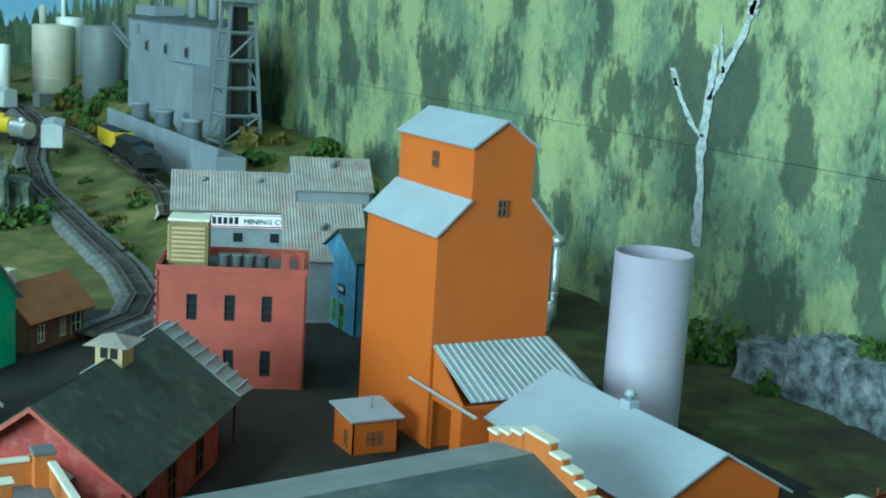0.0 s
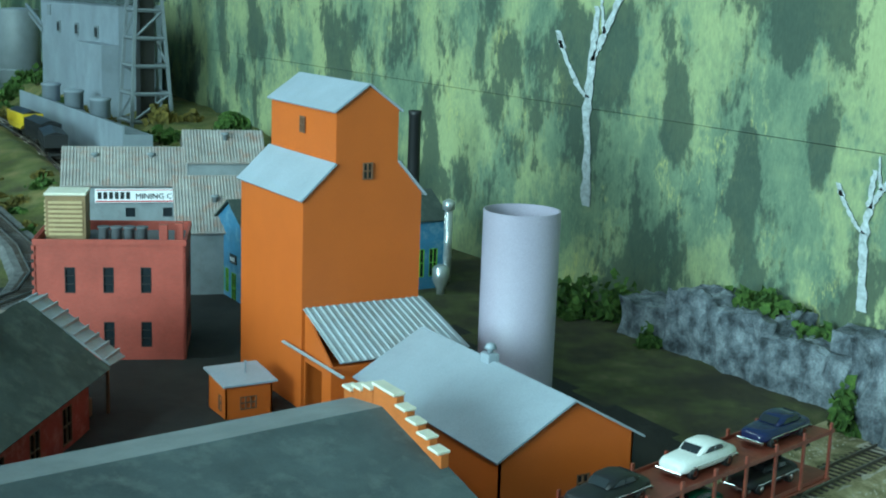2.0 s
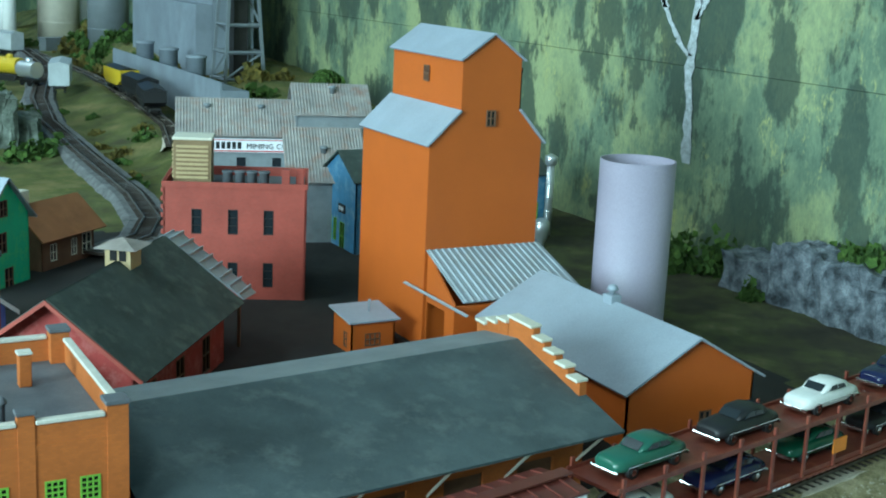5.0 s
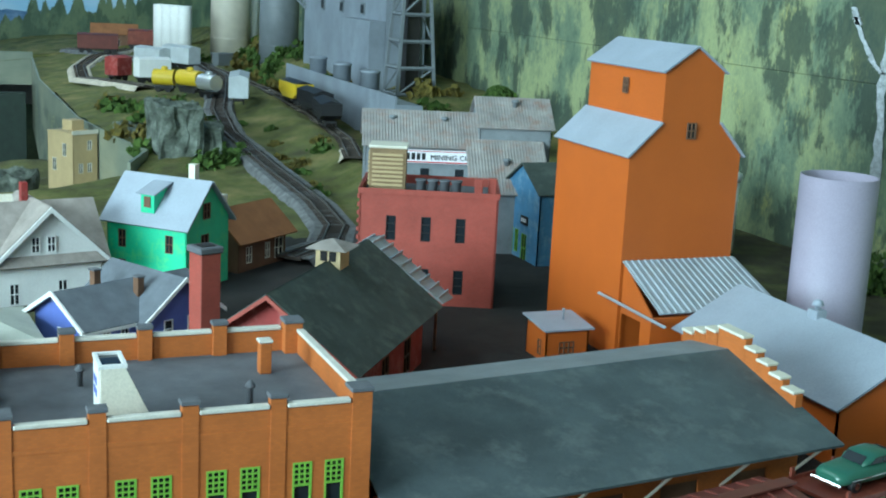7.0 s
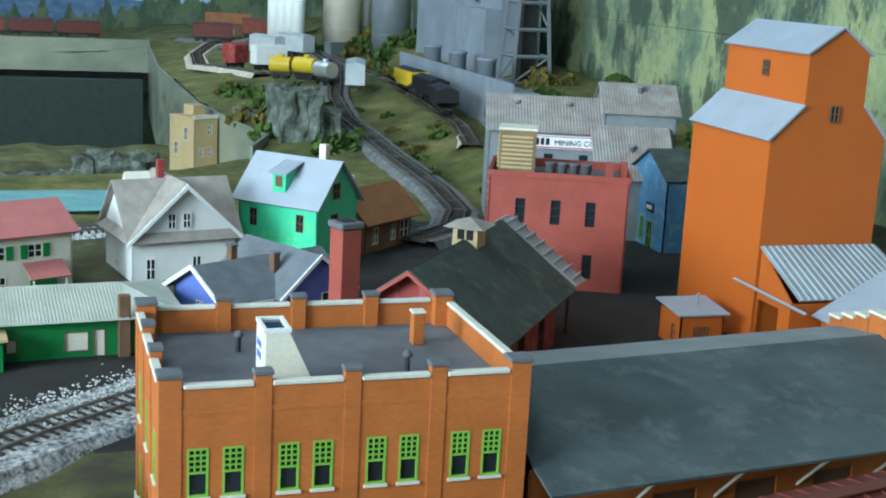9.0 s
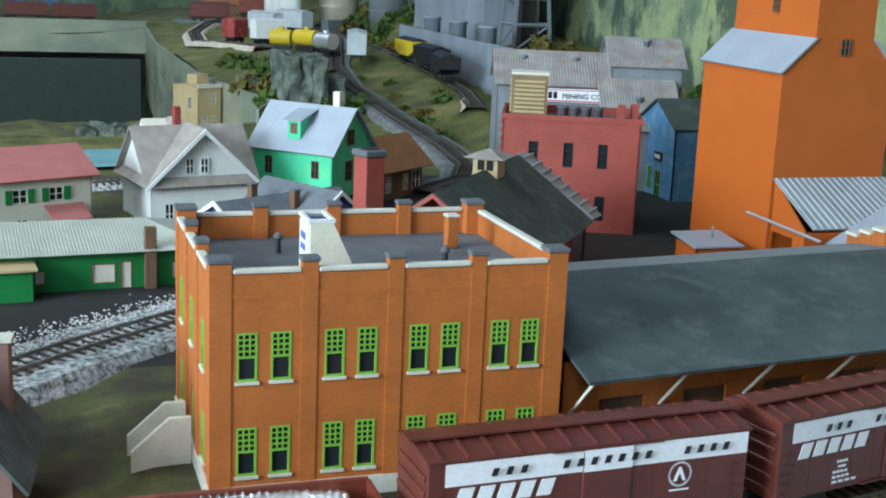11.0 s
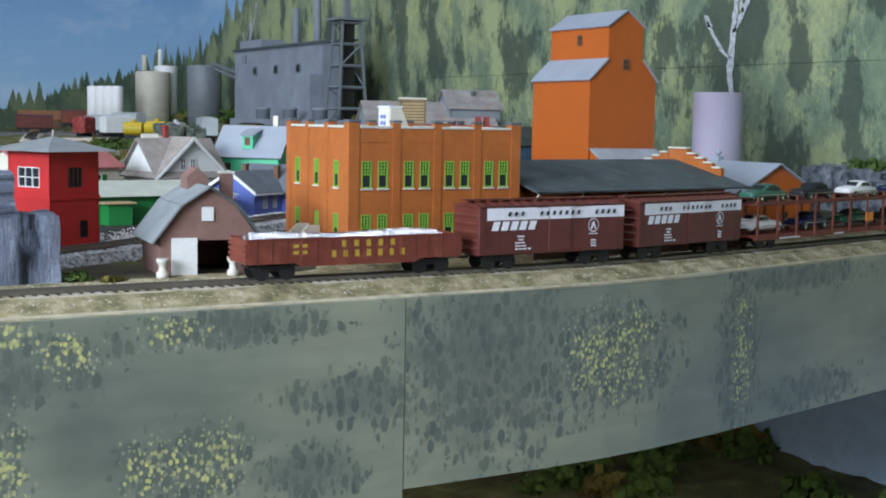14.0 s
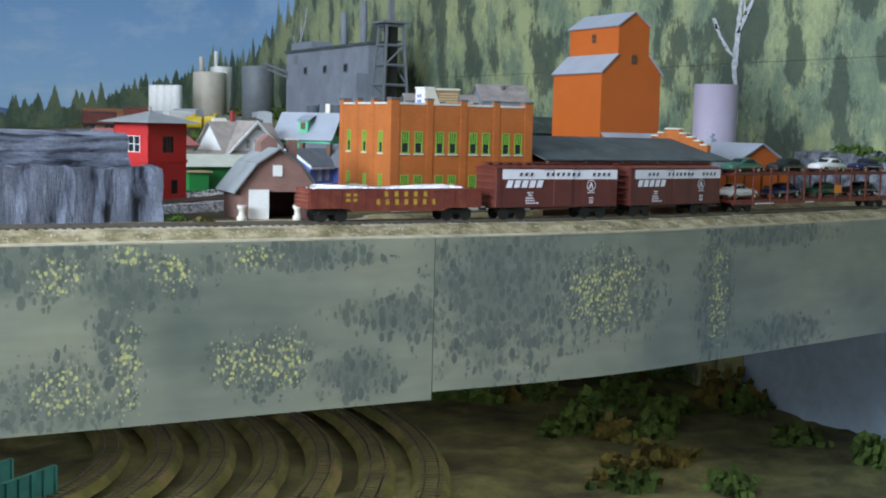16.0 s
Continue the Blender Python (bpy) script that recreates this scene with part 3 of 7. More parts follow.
def scatter_clump(name, at, size, mat, n, seed, flat=0.7, leaf=0.0045):
    """A clump of foliage: many small tilted flakes filling an uneven dome."""
    rng = random.Random(seed)
    bm = bmesh.new()
    for i in range(n):
        a, e, r = rng.uniform(0, 6.283), rng.uniform(0.0, 1.0), rng.uniform(0.55, 1.0)
        lump = 0.75 + 0.35 * math.sin(3 * a + seed) * math.cos(2.3 * e * 3 + seed)
        c = Vector((math.cos(a) * math.sqrt(1 - e * e) * size[0], math.sin(a) * math.sqrt(1 - e * e) * size[1], e * size[2])) * r * lump
        q = Euler((rng.uniform(0, 6.3), rng.uniform(0, 6.3), rng.uniform(0, 6.3))).to_matrix()
        k = leaf * rng.uniform(0.5, 1.2)
        vs = [bm.verts.new(c + q @ Vector(v) * k) for v in ((-1, -0.6, 0), (1, -0.5, 0.25), (0.6, 0.9, 0), (-0.7, 0.8, -0.25))]
        bm.faces.new((vs[0], vs[1], vs[2]))
        bm.faces.new((vs[0], vs[2], vs[3]))
    ob = link_mesh(name, bm, mat)
    ob.location = at
    return ob


def rock_mesh(size, seed, cuts=5, rough=0.25, grain=(110, 110, 35)):
    """A faulted lump of rock: a box broken up by layered noise."""
    bm = box(-0.5, 0.5, -0.5, 0.5, 0, 1)
    bmesh.ops.subdivide_edges(bm, edges=bm.edges, cuts=cuts, use_grid_fill=True)
    off = Vector((seed * 3.7, seed * 1.3, seed * 2.1))
    for v in bm.verts:
        p = Vector((v.co.x * size[0], v.co.y * size[1], v.co.z * size[2]))
        n = noise.noise_vector(p * 38 + off) * 0.5 + noise.noise_vector(Vector((p.x * grain[0], p.y * grain[1], p.z * grain[2])) + off) * 0.45
        p += n * rough * min(size) * 0.55
        p.z = max(p.z, -0.002) if v.co.z > 0.01 else -0.004
        v.co = p
    return bm


def track_y(x):
    """The front track's centre line: straight, a gentle bend, then straight at a slope."""
    if x < 0.05:
        return 0.366
    if x < 0.27:
        return 0.366 + (x - 0.05) ** 2 / 2
    return 0.3902 + 0.22 * (x - 0.27)


def track_angle(x):
    return math.degrees(math.atan(0.0 if x < 0.05 else min(0.22, x - 0.05)))


# ---- the room and the benchwork ----


def smooth(v, a, b):
    t = min(1, max(0, (v - a) / (b - a)))
    return t * t * (3 - 2 * t)


def fascia_y(x):
    return track_y(x) - 0.05


EDGE = [(1.40, -1.2), (1.46, -0.4), (1.52, 0.05), (1.60, 0.19), (1.72, 0.232), (1.84, 0.21), (2.1, 0.178), (2.8, 0.17), (3.42, 0.2), (3.46, -2.4), (4.4, -2.4)]


def left_edge(y):
    if y <= 1.40:
        return -1.2
    for (ya, xa), (yb, xb) in zip(EDGE, EDGE[1:]):
        if ya <= y <= yb:
            return xa + (xb - xa) * (y - ya) / (yb - ya)
    return -2.4


def land(x, y):
    h = 0.010 * smooth(y - fascia_y(x), 0.0, 0.035)
    h += 0.007 * smooth(y - fascia_y(x), 0.082, 0.112) * max(smooth(x, -0.085, -0.045), smooth(y, 0.55, 0.68))
    h += 0.045 * smooth(y, 1.3, 2.3) * smooth(x, 0.0, 0.3 + 0.1 * (y > 2.5))
    h += 0.055 * smooth(x, 0.62, 0.74) * smooth(y, 1.35, 1.85)
    h += 0.02 * smooth(x, 0.42, 0.5) * smooth(y, 1.2, 1.4) * (1 - smooth(x, 0.5, 0.56))
    n = noise.noise(Vector((x * 22, y * 22, 0))) * 0.5 + noise.noise(Vector((x * 70, y * 70, 3))) * 0.25
    return h + n * (0.0012 + 0.007 * smooth(y, 1.25, 1.6))


def zone(x, y):
    j = 0.03 * noise.noise(Vector((x * 17, y * 17, 9)))
    if y - fascia_y(x) < 0.10 + j * 0.6:
        return 3
    if y > 1.22 + j:
        return 2
    if 0.13 + j < x < 0.66 + j and 0.46 + j < y or (-0.2 < x <= 0.2 and 0.62 + j < y < 0.8 + j):
        return 1
    return 0


def ground_sheet():
    ys = [i / 200 for i in range(0, 33)] + [0.165 + i * 0.011 for i in range(1, 385)]
    nx = 150
    bm = bmesh.new()
    rows = []
    for yy in ys:
        row = []
        for i in range(nx + 1):
            f = i / nx
            xl = left_edge(yy + 0.31)
            x = xl + (0.858 - xl) * (f ** 0.75 if xl < -1 else f)
            y = fascia_y(x) + yy
            y = min(y, 4.38)
            row.append(bm.verts.new((x, y, land(x, y))))
        rows.append(row)
    for A, B in zip(rows, rows[1:]):
        for i in range(nx):
            c = (A[i].co + B[i + 1].co) / 2
            try:
                f = bm.faces.new((A[i], A[i + 1], B[i + 1], B[i]))
                f.material_index = zone(c.x, c.y)
                f.smooth = True
            except ValueError:
                pass
    return bm


tagged(link_mesh("ground", ground_sheet(), [TURF, YARD, HILL, SHOULDER]), "model railway baseboard scattered with turf and dark dirt", "ground", kind="structure")


def ribbon(points, z0, z1, th=0.006, s0=0.0):
    """An upright sheet along a plan line, with its length and height in metres as its map."""
    bm = bmesh.new()
    uv = bm.loops.layers.uv.new("UVMap")
    s, cols = s0, []
    for i, p in enumerate(points):
        if i:
            s += (Vector(p) - Vector(points[i - 1])).length
        a, b = Vector(points[max(0, i - 1)]), Vector(points[min(len(points) - 1, i + 1)])
        n = Vector((-(b - a).y, (b - a).x)).normalized() * th
        cols.append((s, [bm.verts.new((*p, z0)), bm.verts.new((*p, z1)), bm.verts.new((p[0] + n.x, p[1] + n.y, z1)), bm.verts.new((p[0] + n.x, p[1] + n.y, z0))]))
    for (sa, A), (sb, B) in zip(cols, cols[1:]):
        for i in range(4):
            j = (i + 1) % 4
            f = bm.faces.new((A[i], B[i], B[j], A[j]))
            for lp in f.loops:
                lp[uv].uv = ((sa if lp.vert in A else sb), lp.vert.co.z)
    for c in (cols[0][1], cols[-1][1][::-1]):
        bm.faces.new(c)
    bmesh.ops.recalc_face_normals(bm, faces=bm.faces)
    return bm


line = [(0.86, y) for y in (-0.9, 0.0, 0.6, 1.2, 1.8, 2.4, 3.0, 3.4)]
line += [(0.86 - 0.9 * (1 - math.cos(a)), 3.4 + 0.9 * math.sin(a)) for a in [i * 0.0625 for i in range(1, 25)]] + [(-0.6, 4.32), (-2.5, 4.32)]
tagged(link_mesh("backdrop_lower", ribbon(line, -0.02, 0.2128, -0.006, -0.9), BACKDROP), "painted forest backdrop board, dabbed greens and yellows", "backdrop", kind="structure")
tagged(link_mesh("backdrop_upper", ribbon(line, 0.2134, 1.28, -0.006, -0.9), BACKDROP), "painted backdrop board with forest and blue sky", "backdrop", kind="structure")
tagged(link_mesh("backdrop_below", ribbon([(0.86, 0.92)] + line[3:], -0.62, -0.17, -0.006, 0.92), BACKDROP), "painted forest backdrop behind the lower deck", "backdrop", kind="structure")
tagged(link_mesh("sky_below", ribbon(line[:3] + [(0.86, 0.918)], -0.62, -0.17, -0.006, -0.9), paint("pale_sky_paint", (0.42, 0.56, 0.74), 0.8, 0.15, 60, 4, 0.05)), "painted blue sky behind the lower deck", "backdrop", kind="structure")

front = [(x / 100, fascia_y(x / 100)) for x in (-120, -80, -40, -20, -3.9)]
front2 = [(x / 100, fascia_y(x / 100)) for x in (-3.8, 2, 8, 14, 20, 27, 40, 60, 85)]
tagged(link_mesh("fascia_board", ribbon(front, -0.143, 0.0005, 0.005), FASCIA), "grey-green fascia board with painted shrubs", "fascia", kind="structure")
tagged(link_mesh("fascia_board", ribbon(front2, -0.136, 0.0005, 0.005, 1.17), FASCIA), "grey-green fascia board with painted bushes", "fascia", kind="structure")
tagged(link_mesh("fascia_trim", ribbon([(p[0], p[1] + 0.0051) for p in front + front2], -0.01, 0.0022, 0.004), paint("pale_edge_plaster", (0.6, 0.54, 0.4), 0.9, 0.3, 300, 60, 0.5)), "pale crumbly plaster edge along the fascia", "trim", kind="structure")
EDGE2 = [(x, y) for y, x in EDGE[3:9]]
tagged(link_mesh("aisle_fascia", ribbon(EDGE2, -0.14, 0.042, 0.004), FASCIA), "green painted fascia along the aisle edge", "fascia", kind="structure")
tagged(link_mesh("far_fascia", ribbon([(-2.4, 3.43), (-0.6, 3.43), (0.2, 3.43)], -0.03, 0.056, 0.004), FASCIA), "green painted fascia of the far shelf", "fascia", kind="structure")
tagged(link_mesh("baseboard_underside", box(-1.2, 0.85, 0.5, 1.38, -0.04, -0.006), DARK), "dark underside of the baseboard", "baseboard", kind="structure")

PLASTER = paint("off_white_plaster", (0.4, 0.4, 0.38), 0.9, 0.08, 300, 3)
tagged(link_mesh("ceiling", box(-3.0, 0.95, -2.4, 4.5, 1.28, 1.34), PLASTER), "plain pale ceiling", "ceiling", kind="structure")
tagged(link_mesh("floor", box(-3.0, 0.95, -2.4, 4.5, -1.1, -1.05), paint("grey_floor", (0.2, 0.19, 0.18), 0.7)), "plain grey floor", "floor", kind="structure")
tagged(link_mesh("wall_east", box(0.89, 0.95, -2.4, 4.5, -1.05, 1.28), PLASTER), "plain wall behind the backdrop", "wall", kind="structure")
tagged(link_mesh("wall_north", box(-3.0, 0.89, 4.44, 4.5, -1.05, 1.28), PLASTER), "plain wall", "wall", kind="structure")
tagged(link_mesh("wall_south", box(-3.0, 0.89, -2.4, -2.34, -1.05, 1.28), PLASTER), "plain wall", "wall", kind="structure")
tagged(link_mesh("wall_west", box(-3.0, -2.94, -2.34, 4.44, -1.05, 1.28), PLASTER), "plain wall", "wall", kind="structure")

# ---- lower deck ----
LOWER = ground_mat("lower_deck_scenery", [(0.33, (0.03, 0.028, 0.014)), (0.48, (0.09, 0.09, 0.035)), (0.6, (0.15, 0.155, 0.055)), (0.72, (0.26, 0.22, 0.13))], 13, 700)


def lower_sheet(x0, x1, y0, y1, z, amp, n=60):
    bm = bmesh.new()
    g = [[bm.verts.new((x0 + (x1 - x0) * i / n, y0 + (y1 - y0) * k / n, z + amp * (noise.noise(Vector((i * 0.21, k * 0.21, 5))) + 0.5 * noise.noise(Vector((i * 0.6, k * 0.6, 2)))))) for k in range(n + 1)] for i in range(n + 1)]
    for i in range(n):
        for k in range(n):
            f = bm.faces.new((g[i][k], g[i + 1][k], g[i + 1][k + 1], g[i][k + 1]))
            f.smooth = True
    return bm


tagged(link_mesh("lower_deck", lower_sheet(-1.2, 0.85, 0.34, 1.40, -0.335, 0.012), LOWER), "brown lower deck scenery under the baseboard", "ground", kind="structure")
tagged(link_mesh("valley_floor", lower_sheet(-2.4, 0.6, 1.41, 2.6, -0.11, 0.03), LOWER), "rocky lower valley scenery behind the town", "ground", kind="structure")
# Added board; its near-black colour stands for the shaded space below the far shelf.
tagged(link_mesh("valley_shade_board", box(-2.4, 0.165, 3.2, 3.24, -0.5, -0.03), paint("valley_shade_dark", (0.03, 0.045, 0.035), 0.9)), "dark board standing in for the shade under the far shelf", "backdrop", kind="structure")

# ---- track ----


def track(name, pts, label, z=0.0, ballast=BALLAST, width=0.026, gauge=0.0165, tie_gap=0.0072):
    """Ballast bed, ties and two rails along a plan line of points (x, y, z)."""
    t = thing(name, (0, 0, 0), 0, label, "track", kind="structure")
    P = [Vector(p) for p in pts]
    dense, acc = [], 0.0
    for a, b in zip(P, P[1:]):
        n = max(1, int((b - a).length / 0.012))
        dense += [a.lerp(b, i / n) for i in range(n)]
    dense.append(P[-1])

    def sweep(profile):
        bm = bmesh.new()
        rows = []
        for i, p in enumerate(dense):
            d = (dense[min(i + 1, len(dense) - 1)] - dense[max(i - 1, 0)])
            r = Vector((d.y, -d.x, 0)).normalized()
            rows.append([bm.verts.new(p + r * u + Vector((0, 0, h))) for u, h in profile])
        for A, B in zip(rows, rows[1:]):
            for k in range(len(profile) - 1):
                bm.faces.new((A[k], B[k], B[k + 1], A[k + 1]))
        return bm
    w = width / 2
    bed = sweep([(-w - 0.008, -0.004), (-w, 0.0056), (w, 0.0056), (w + 0.008, -0.004)])
    for v in bed.verts:
        v.co += noise.noise_vector(v.co * 160) * 0.0012
    part("ballast_bed", bed, ballast, t)
    for s in (-1, 1):
        c = s * gauge / 2
        part("rail", sweep([(c - 0.0005, 0.0062), (c - 0.0005, 0.0084), (c + 0.0005, 0.0084), (c + 0.0005, 0.0062)]), RAIL, t)
    tie_mesh, k, d0 = None, 0, 0.0
    for a, b in zip(dense, dense[1:]):
        L = (b - a).length
        while d0 < L and k < 290:
            p = a.lerp(b, d0 / L)
            ang = math.degrees(math.atan2(b.y - a.y, b.x - a.x))
            if tie_mesh is None:
                o = part("tie", box(-0.0011, 0.0011, -0.0145, 0.0145, 0.0036, 0.0064), TIE, t)
                tie_mesh = o.data
            else:
                o = new("tie", tie_mesh)
                o.parent = t
            o.matrix_local = pose(p.x, p.y, p.z, 0, 0, ang + random.uniform(-1.5, 1.5))
            k += 1
            d0 += tie_gap
        d0 -= L
    return t


front_track = track("front_track", [(x / 100, track_y(x / 100), 0.0042) for x in range(-75, 86, 4)], "front main track with dark ties in pale ballast", width=0.036)
track("siding_track", [(x, y, land(x, y) + 0.001) for x, y in [(-0.4, 0.44), (-0.3, 0.49), (-0.15, 0.585), (-0.08, 0.64), (-0.02, 0.685), (0.05, 0.74), (0.12, 0.80)]], "siding track in white ballast between the houses", ballast=WHITE_BALLAST, width=0.06)
bend = [(0.27, 1.10), (0.33, 1.16), (0.362, 1.24), (0.38, 1.38), (0.378, 1.6), (0.375, 1.85), (0.40, 2.05), (0.435, 2.2), (0.48, 2.4), (0.5, 2.7), (0.43, 3.1), (0.3, 3.5)]
track("branch_track", [(x, y, land(x, y) + 0.002) for x, y in bend], "branch track in grey ballast curving up the valley", ballast=GREY_BALLAST, width=0.045)
track("yard_track", [(x, y, land(x, y) + 0.002) for x, y in [(0.44, 3.4), (0.33, 3.2), (0.268, 2.95), (0.25, 2.72), (0.275, 2.5), (0.33, 2.36)]], "yard track in pale gravel curving along the aisle edge", width=0.04)
track("mill_track", [(x, y, land(x, y) + 0.002) for x, y in [(0.49, 1.58), (0.53, 1.75), (0.55, 2.0), (0.54, 2.3), (0.50, 2.6)]], "mill siding along the grey shed")

# ---- grain elevator ----


def grain_elevator():
    t = thing("grain_elevator", (0.434, 0.746, G), 0.0, "tall orange grain elevator with pale grey gable roofs", "grain elevator")
    w, d, h, c0, c1, hs, hc, hr = 0.098, 0.117, 0.166, 0.0255, 0.0765, 0.190, 0.229, 0.247
    m = side_pose(w, d, "front")
    prof = [(0, 0), (w, 0), (w, h), (c1, hs), (c1, hc), ((c0 + c1) / 2, hr), (c0, hc), (c0, hs), (0, h)]
    part("body", prism(prof, "y", 0, d), ORANGE, t)
    e = 0.0025
    s = (hs - h) / c0
    part("shoulder_roof", roof_slab((-e, d + e, h - s * e), (-e, -e, h - s * e), (c0, -e, hs), (c0, d + e, hs), 0.0014), GREY_ROOF, t)
    part("shoulder_roof", roof_slab((w + e, -e, h - s * e), (w + e, d + e, h - s * e), (c1, d + e, hs), (c1, -e, hs), 0.0014), GREY_ROOF, t)
    mid = (c0 + c1) / 2
    s = (hr - hc) / (mid - c0)
    part("cupola_roof", roof_slab((c0 - e, d + e, hc - s * e), (c0 - e, -e, hc - s * e), (mid, -e, hr), (mid, d + e, hr), 0.0014), GREY_ROOF, t)
    part("cupola_roof", roof_slab((c1 + e, -e, hc - s * e), (c1 + e, d + e, hc - s * e), (mid, d + e, hr), (mid, -e, hr), 0.0014), GREY_ROOF, t)
    for mm, x0, z0 in ((pose(0, -0.0016, 0), mid - 0.004, 0.178), (side_pose(w, d, "left"), d - 0.060, 0.207)):
        if z0 > 0.2:
            mm = pose(c0 - 0.0016, d, 0, 0, 0, -90)
        window_in(t, mm, x0, x0 + 0.008, z0, z0 + 0.0125, WOOD, 2, 2, bar=0.0009)
    return t


grain_elevator()


def lean_to():
    t = thing("loading_shed", (0.436, 0.7, G), 0.0, "orange loading shed with ribbed grey metal roof", "shed")
    w, d = 0.108, 0.0445
    wl = part("wall", panel(d, 0.052, [(0.001, 0.03, 0.0, 0.045)], 0.0015), ORANGE, t, "side wall with an open drive-through")
    wl.matrix_local = pose(0, d, 0, 0, 0, -90)
    part("gable", prism([(0.0, 0.052), (d, 0.052), (d, 0.083), (0.0, 0.053)], "x", 0, 0.0015), ORANGE, t)
    part("wall", box(0.0016, w, 0.0, 0.0015, 0, 0.052), ORANGE, t)
    part("wall", box(w - 0.0015, w, 0.0016, d, 0, 0.052), ORANGE, t)
    part("floor_slab", box(0.002, w - 0.002, 0.002, d, 0, 0.001), DARK, t)
    part("roof", roof_slab((0.008, 0.001, 0.0536), (0.116, 0.001, 0.0536), (0.099, d + 0.0015, 0.0840), (-0.001, d + 0.0015, 0.0840), 0.0012, 18, 0.0007), METAL_ROOF, t, "ribbed pale metal roof")
    cp = part("canopy", roof_slab((-0.007, 0.07, 0.0535), (-0.001, -0.02, 0.0495), (0.001, -0.02, 0.0505), (-0.005, 0.07, 0.0545), 0.0009), METAL_ROOF, t)
    return t


lean_to()


def low_barn():
    t = thing("feed_barn", (0.455, 0.512, G), 0.0, "low orange barn with a pale grey gable roof", "barn")
    w, d, h, r = 0.101, 0.176, 0.0475, 0.0755
    wins = [("front", 0.058, 0.068, 0.014, 0.026)]
    gable_walls(t, w, d, h, r, ORANGE, {"front": [wins[0][1:]]}, ridge_axis="y")
    gable_roof(t, w, d, h, r, GREY_ROOF, 0.005, 0.0014, ridge_axis="y")
    window_in(t, side_pose(w, d, "front"), *wins[0][1:], frame_mat=WOOD, cols=2, rows=2, bar=0.001)
    vent = part("roof_vent", box(w / 2 - 0.0045, w / 2 + 0.0045, 0.086, 0.096, r - 0.004, r + 0.0055, 0.0006), GREY_ROOF, t, "small pale square roof vent")
    part("vent_cap", tube([(0.0018, r + 0.0056), (0.0018, r + 0.008), (0.0042, r + 0.0085), (0.003, r + 0.0115), (0.0005, r + 0.0125)], 12, (w / 2, 0.091, 0)), GREY_ROOF, vent)
    part("floor_slab", box(0.002, w - 0.002, 0.002, d - 0.002, 0, 0.001), DARK, t)
    return t


low_barn()


def scale_house():
    t = thing("scale_house", (0.376, 0.748, G), 0.0, "tiny orange scale house with a flat pale roof", "shed")
    w, d, h = 0.036, 0.034, 0.032
    wins = {"front": [(0.011, 0.024, 0.013, 0.023)], "left": [(0.02, 0.026, 0.011, 0.023)]}
    for side in ("front", "right", "back", "left"):
        L = w if side in ("front", "back") else d
        p = part("wall", panel(L, h, wins.get(side, []), 0.0012), ORANGE, t)
        p.matrix_local = side_pose(w, d, side)
    for s, o in wins.items():
        window_in(t, side_pose(w, d, s), *o[0], frame_mat=WOOD, cols=3 if s == "front" else 1, rows=2, bar=0.0008, pane=ORANGE)
    part("roof", roof_slab((-0.003, -0.003, h), (w + 0.003, -0.003, h), (w + 0.003, d + 0.003, h + 0.004), (-0.003, d + 0.003, h + 0.004), 0.0014), GREY_ROOF, t)
    part("stovepipe", tube([(0.0007, h + 0.001), (0.0007, h + 0.011), (0.0012, h + 0.0115), (0.0012, h + 0.0125)], 10, (0.022, 0.017, 0)), GREY_ROOF, t)
    part("step", box(-0.010, -0.001, -0.004, 0.012, 0, 0.004), STONE, t)
    return t


scale_house()


def silo():
    t = thing("silo", (0.602, 0.712, G), 0, "plain lavender open-topped cylindrical silo", "silo")
    prof = [(0.0298, 0), (0.0298, 0.02), (0.0300, 0.0205), (0.0298, 0.021), (0.0298, 0.154), (0.0282, 0.154), (0.0282, 0.01)]
    part("shell", tube(prof, 56, caps=False), LAVENDER, t)
    part("floor_disc", tube([(0.028, 0.009), (0.028, 0.0105)], 40), DARK, t)
    bm = bmesh.new()
    add_box(bm, 0.0297, 0.0315, -0.0015, 0.0015, 0.128, 0.15)
    part("hinge_bracket", bm, BLACK, t)
    return t


silo()

# ---- brick depot with flat roof ----


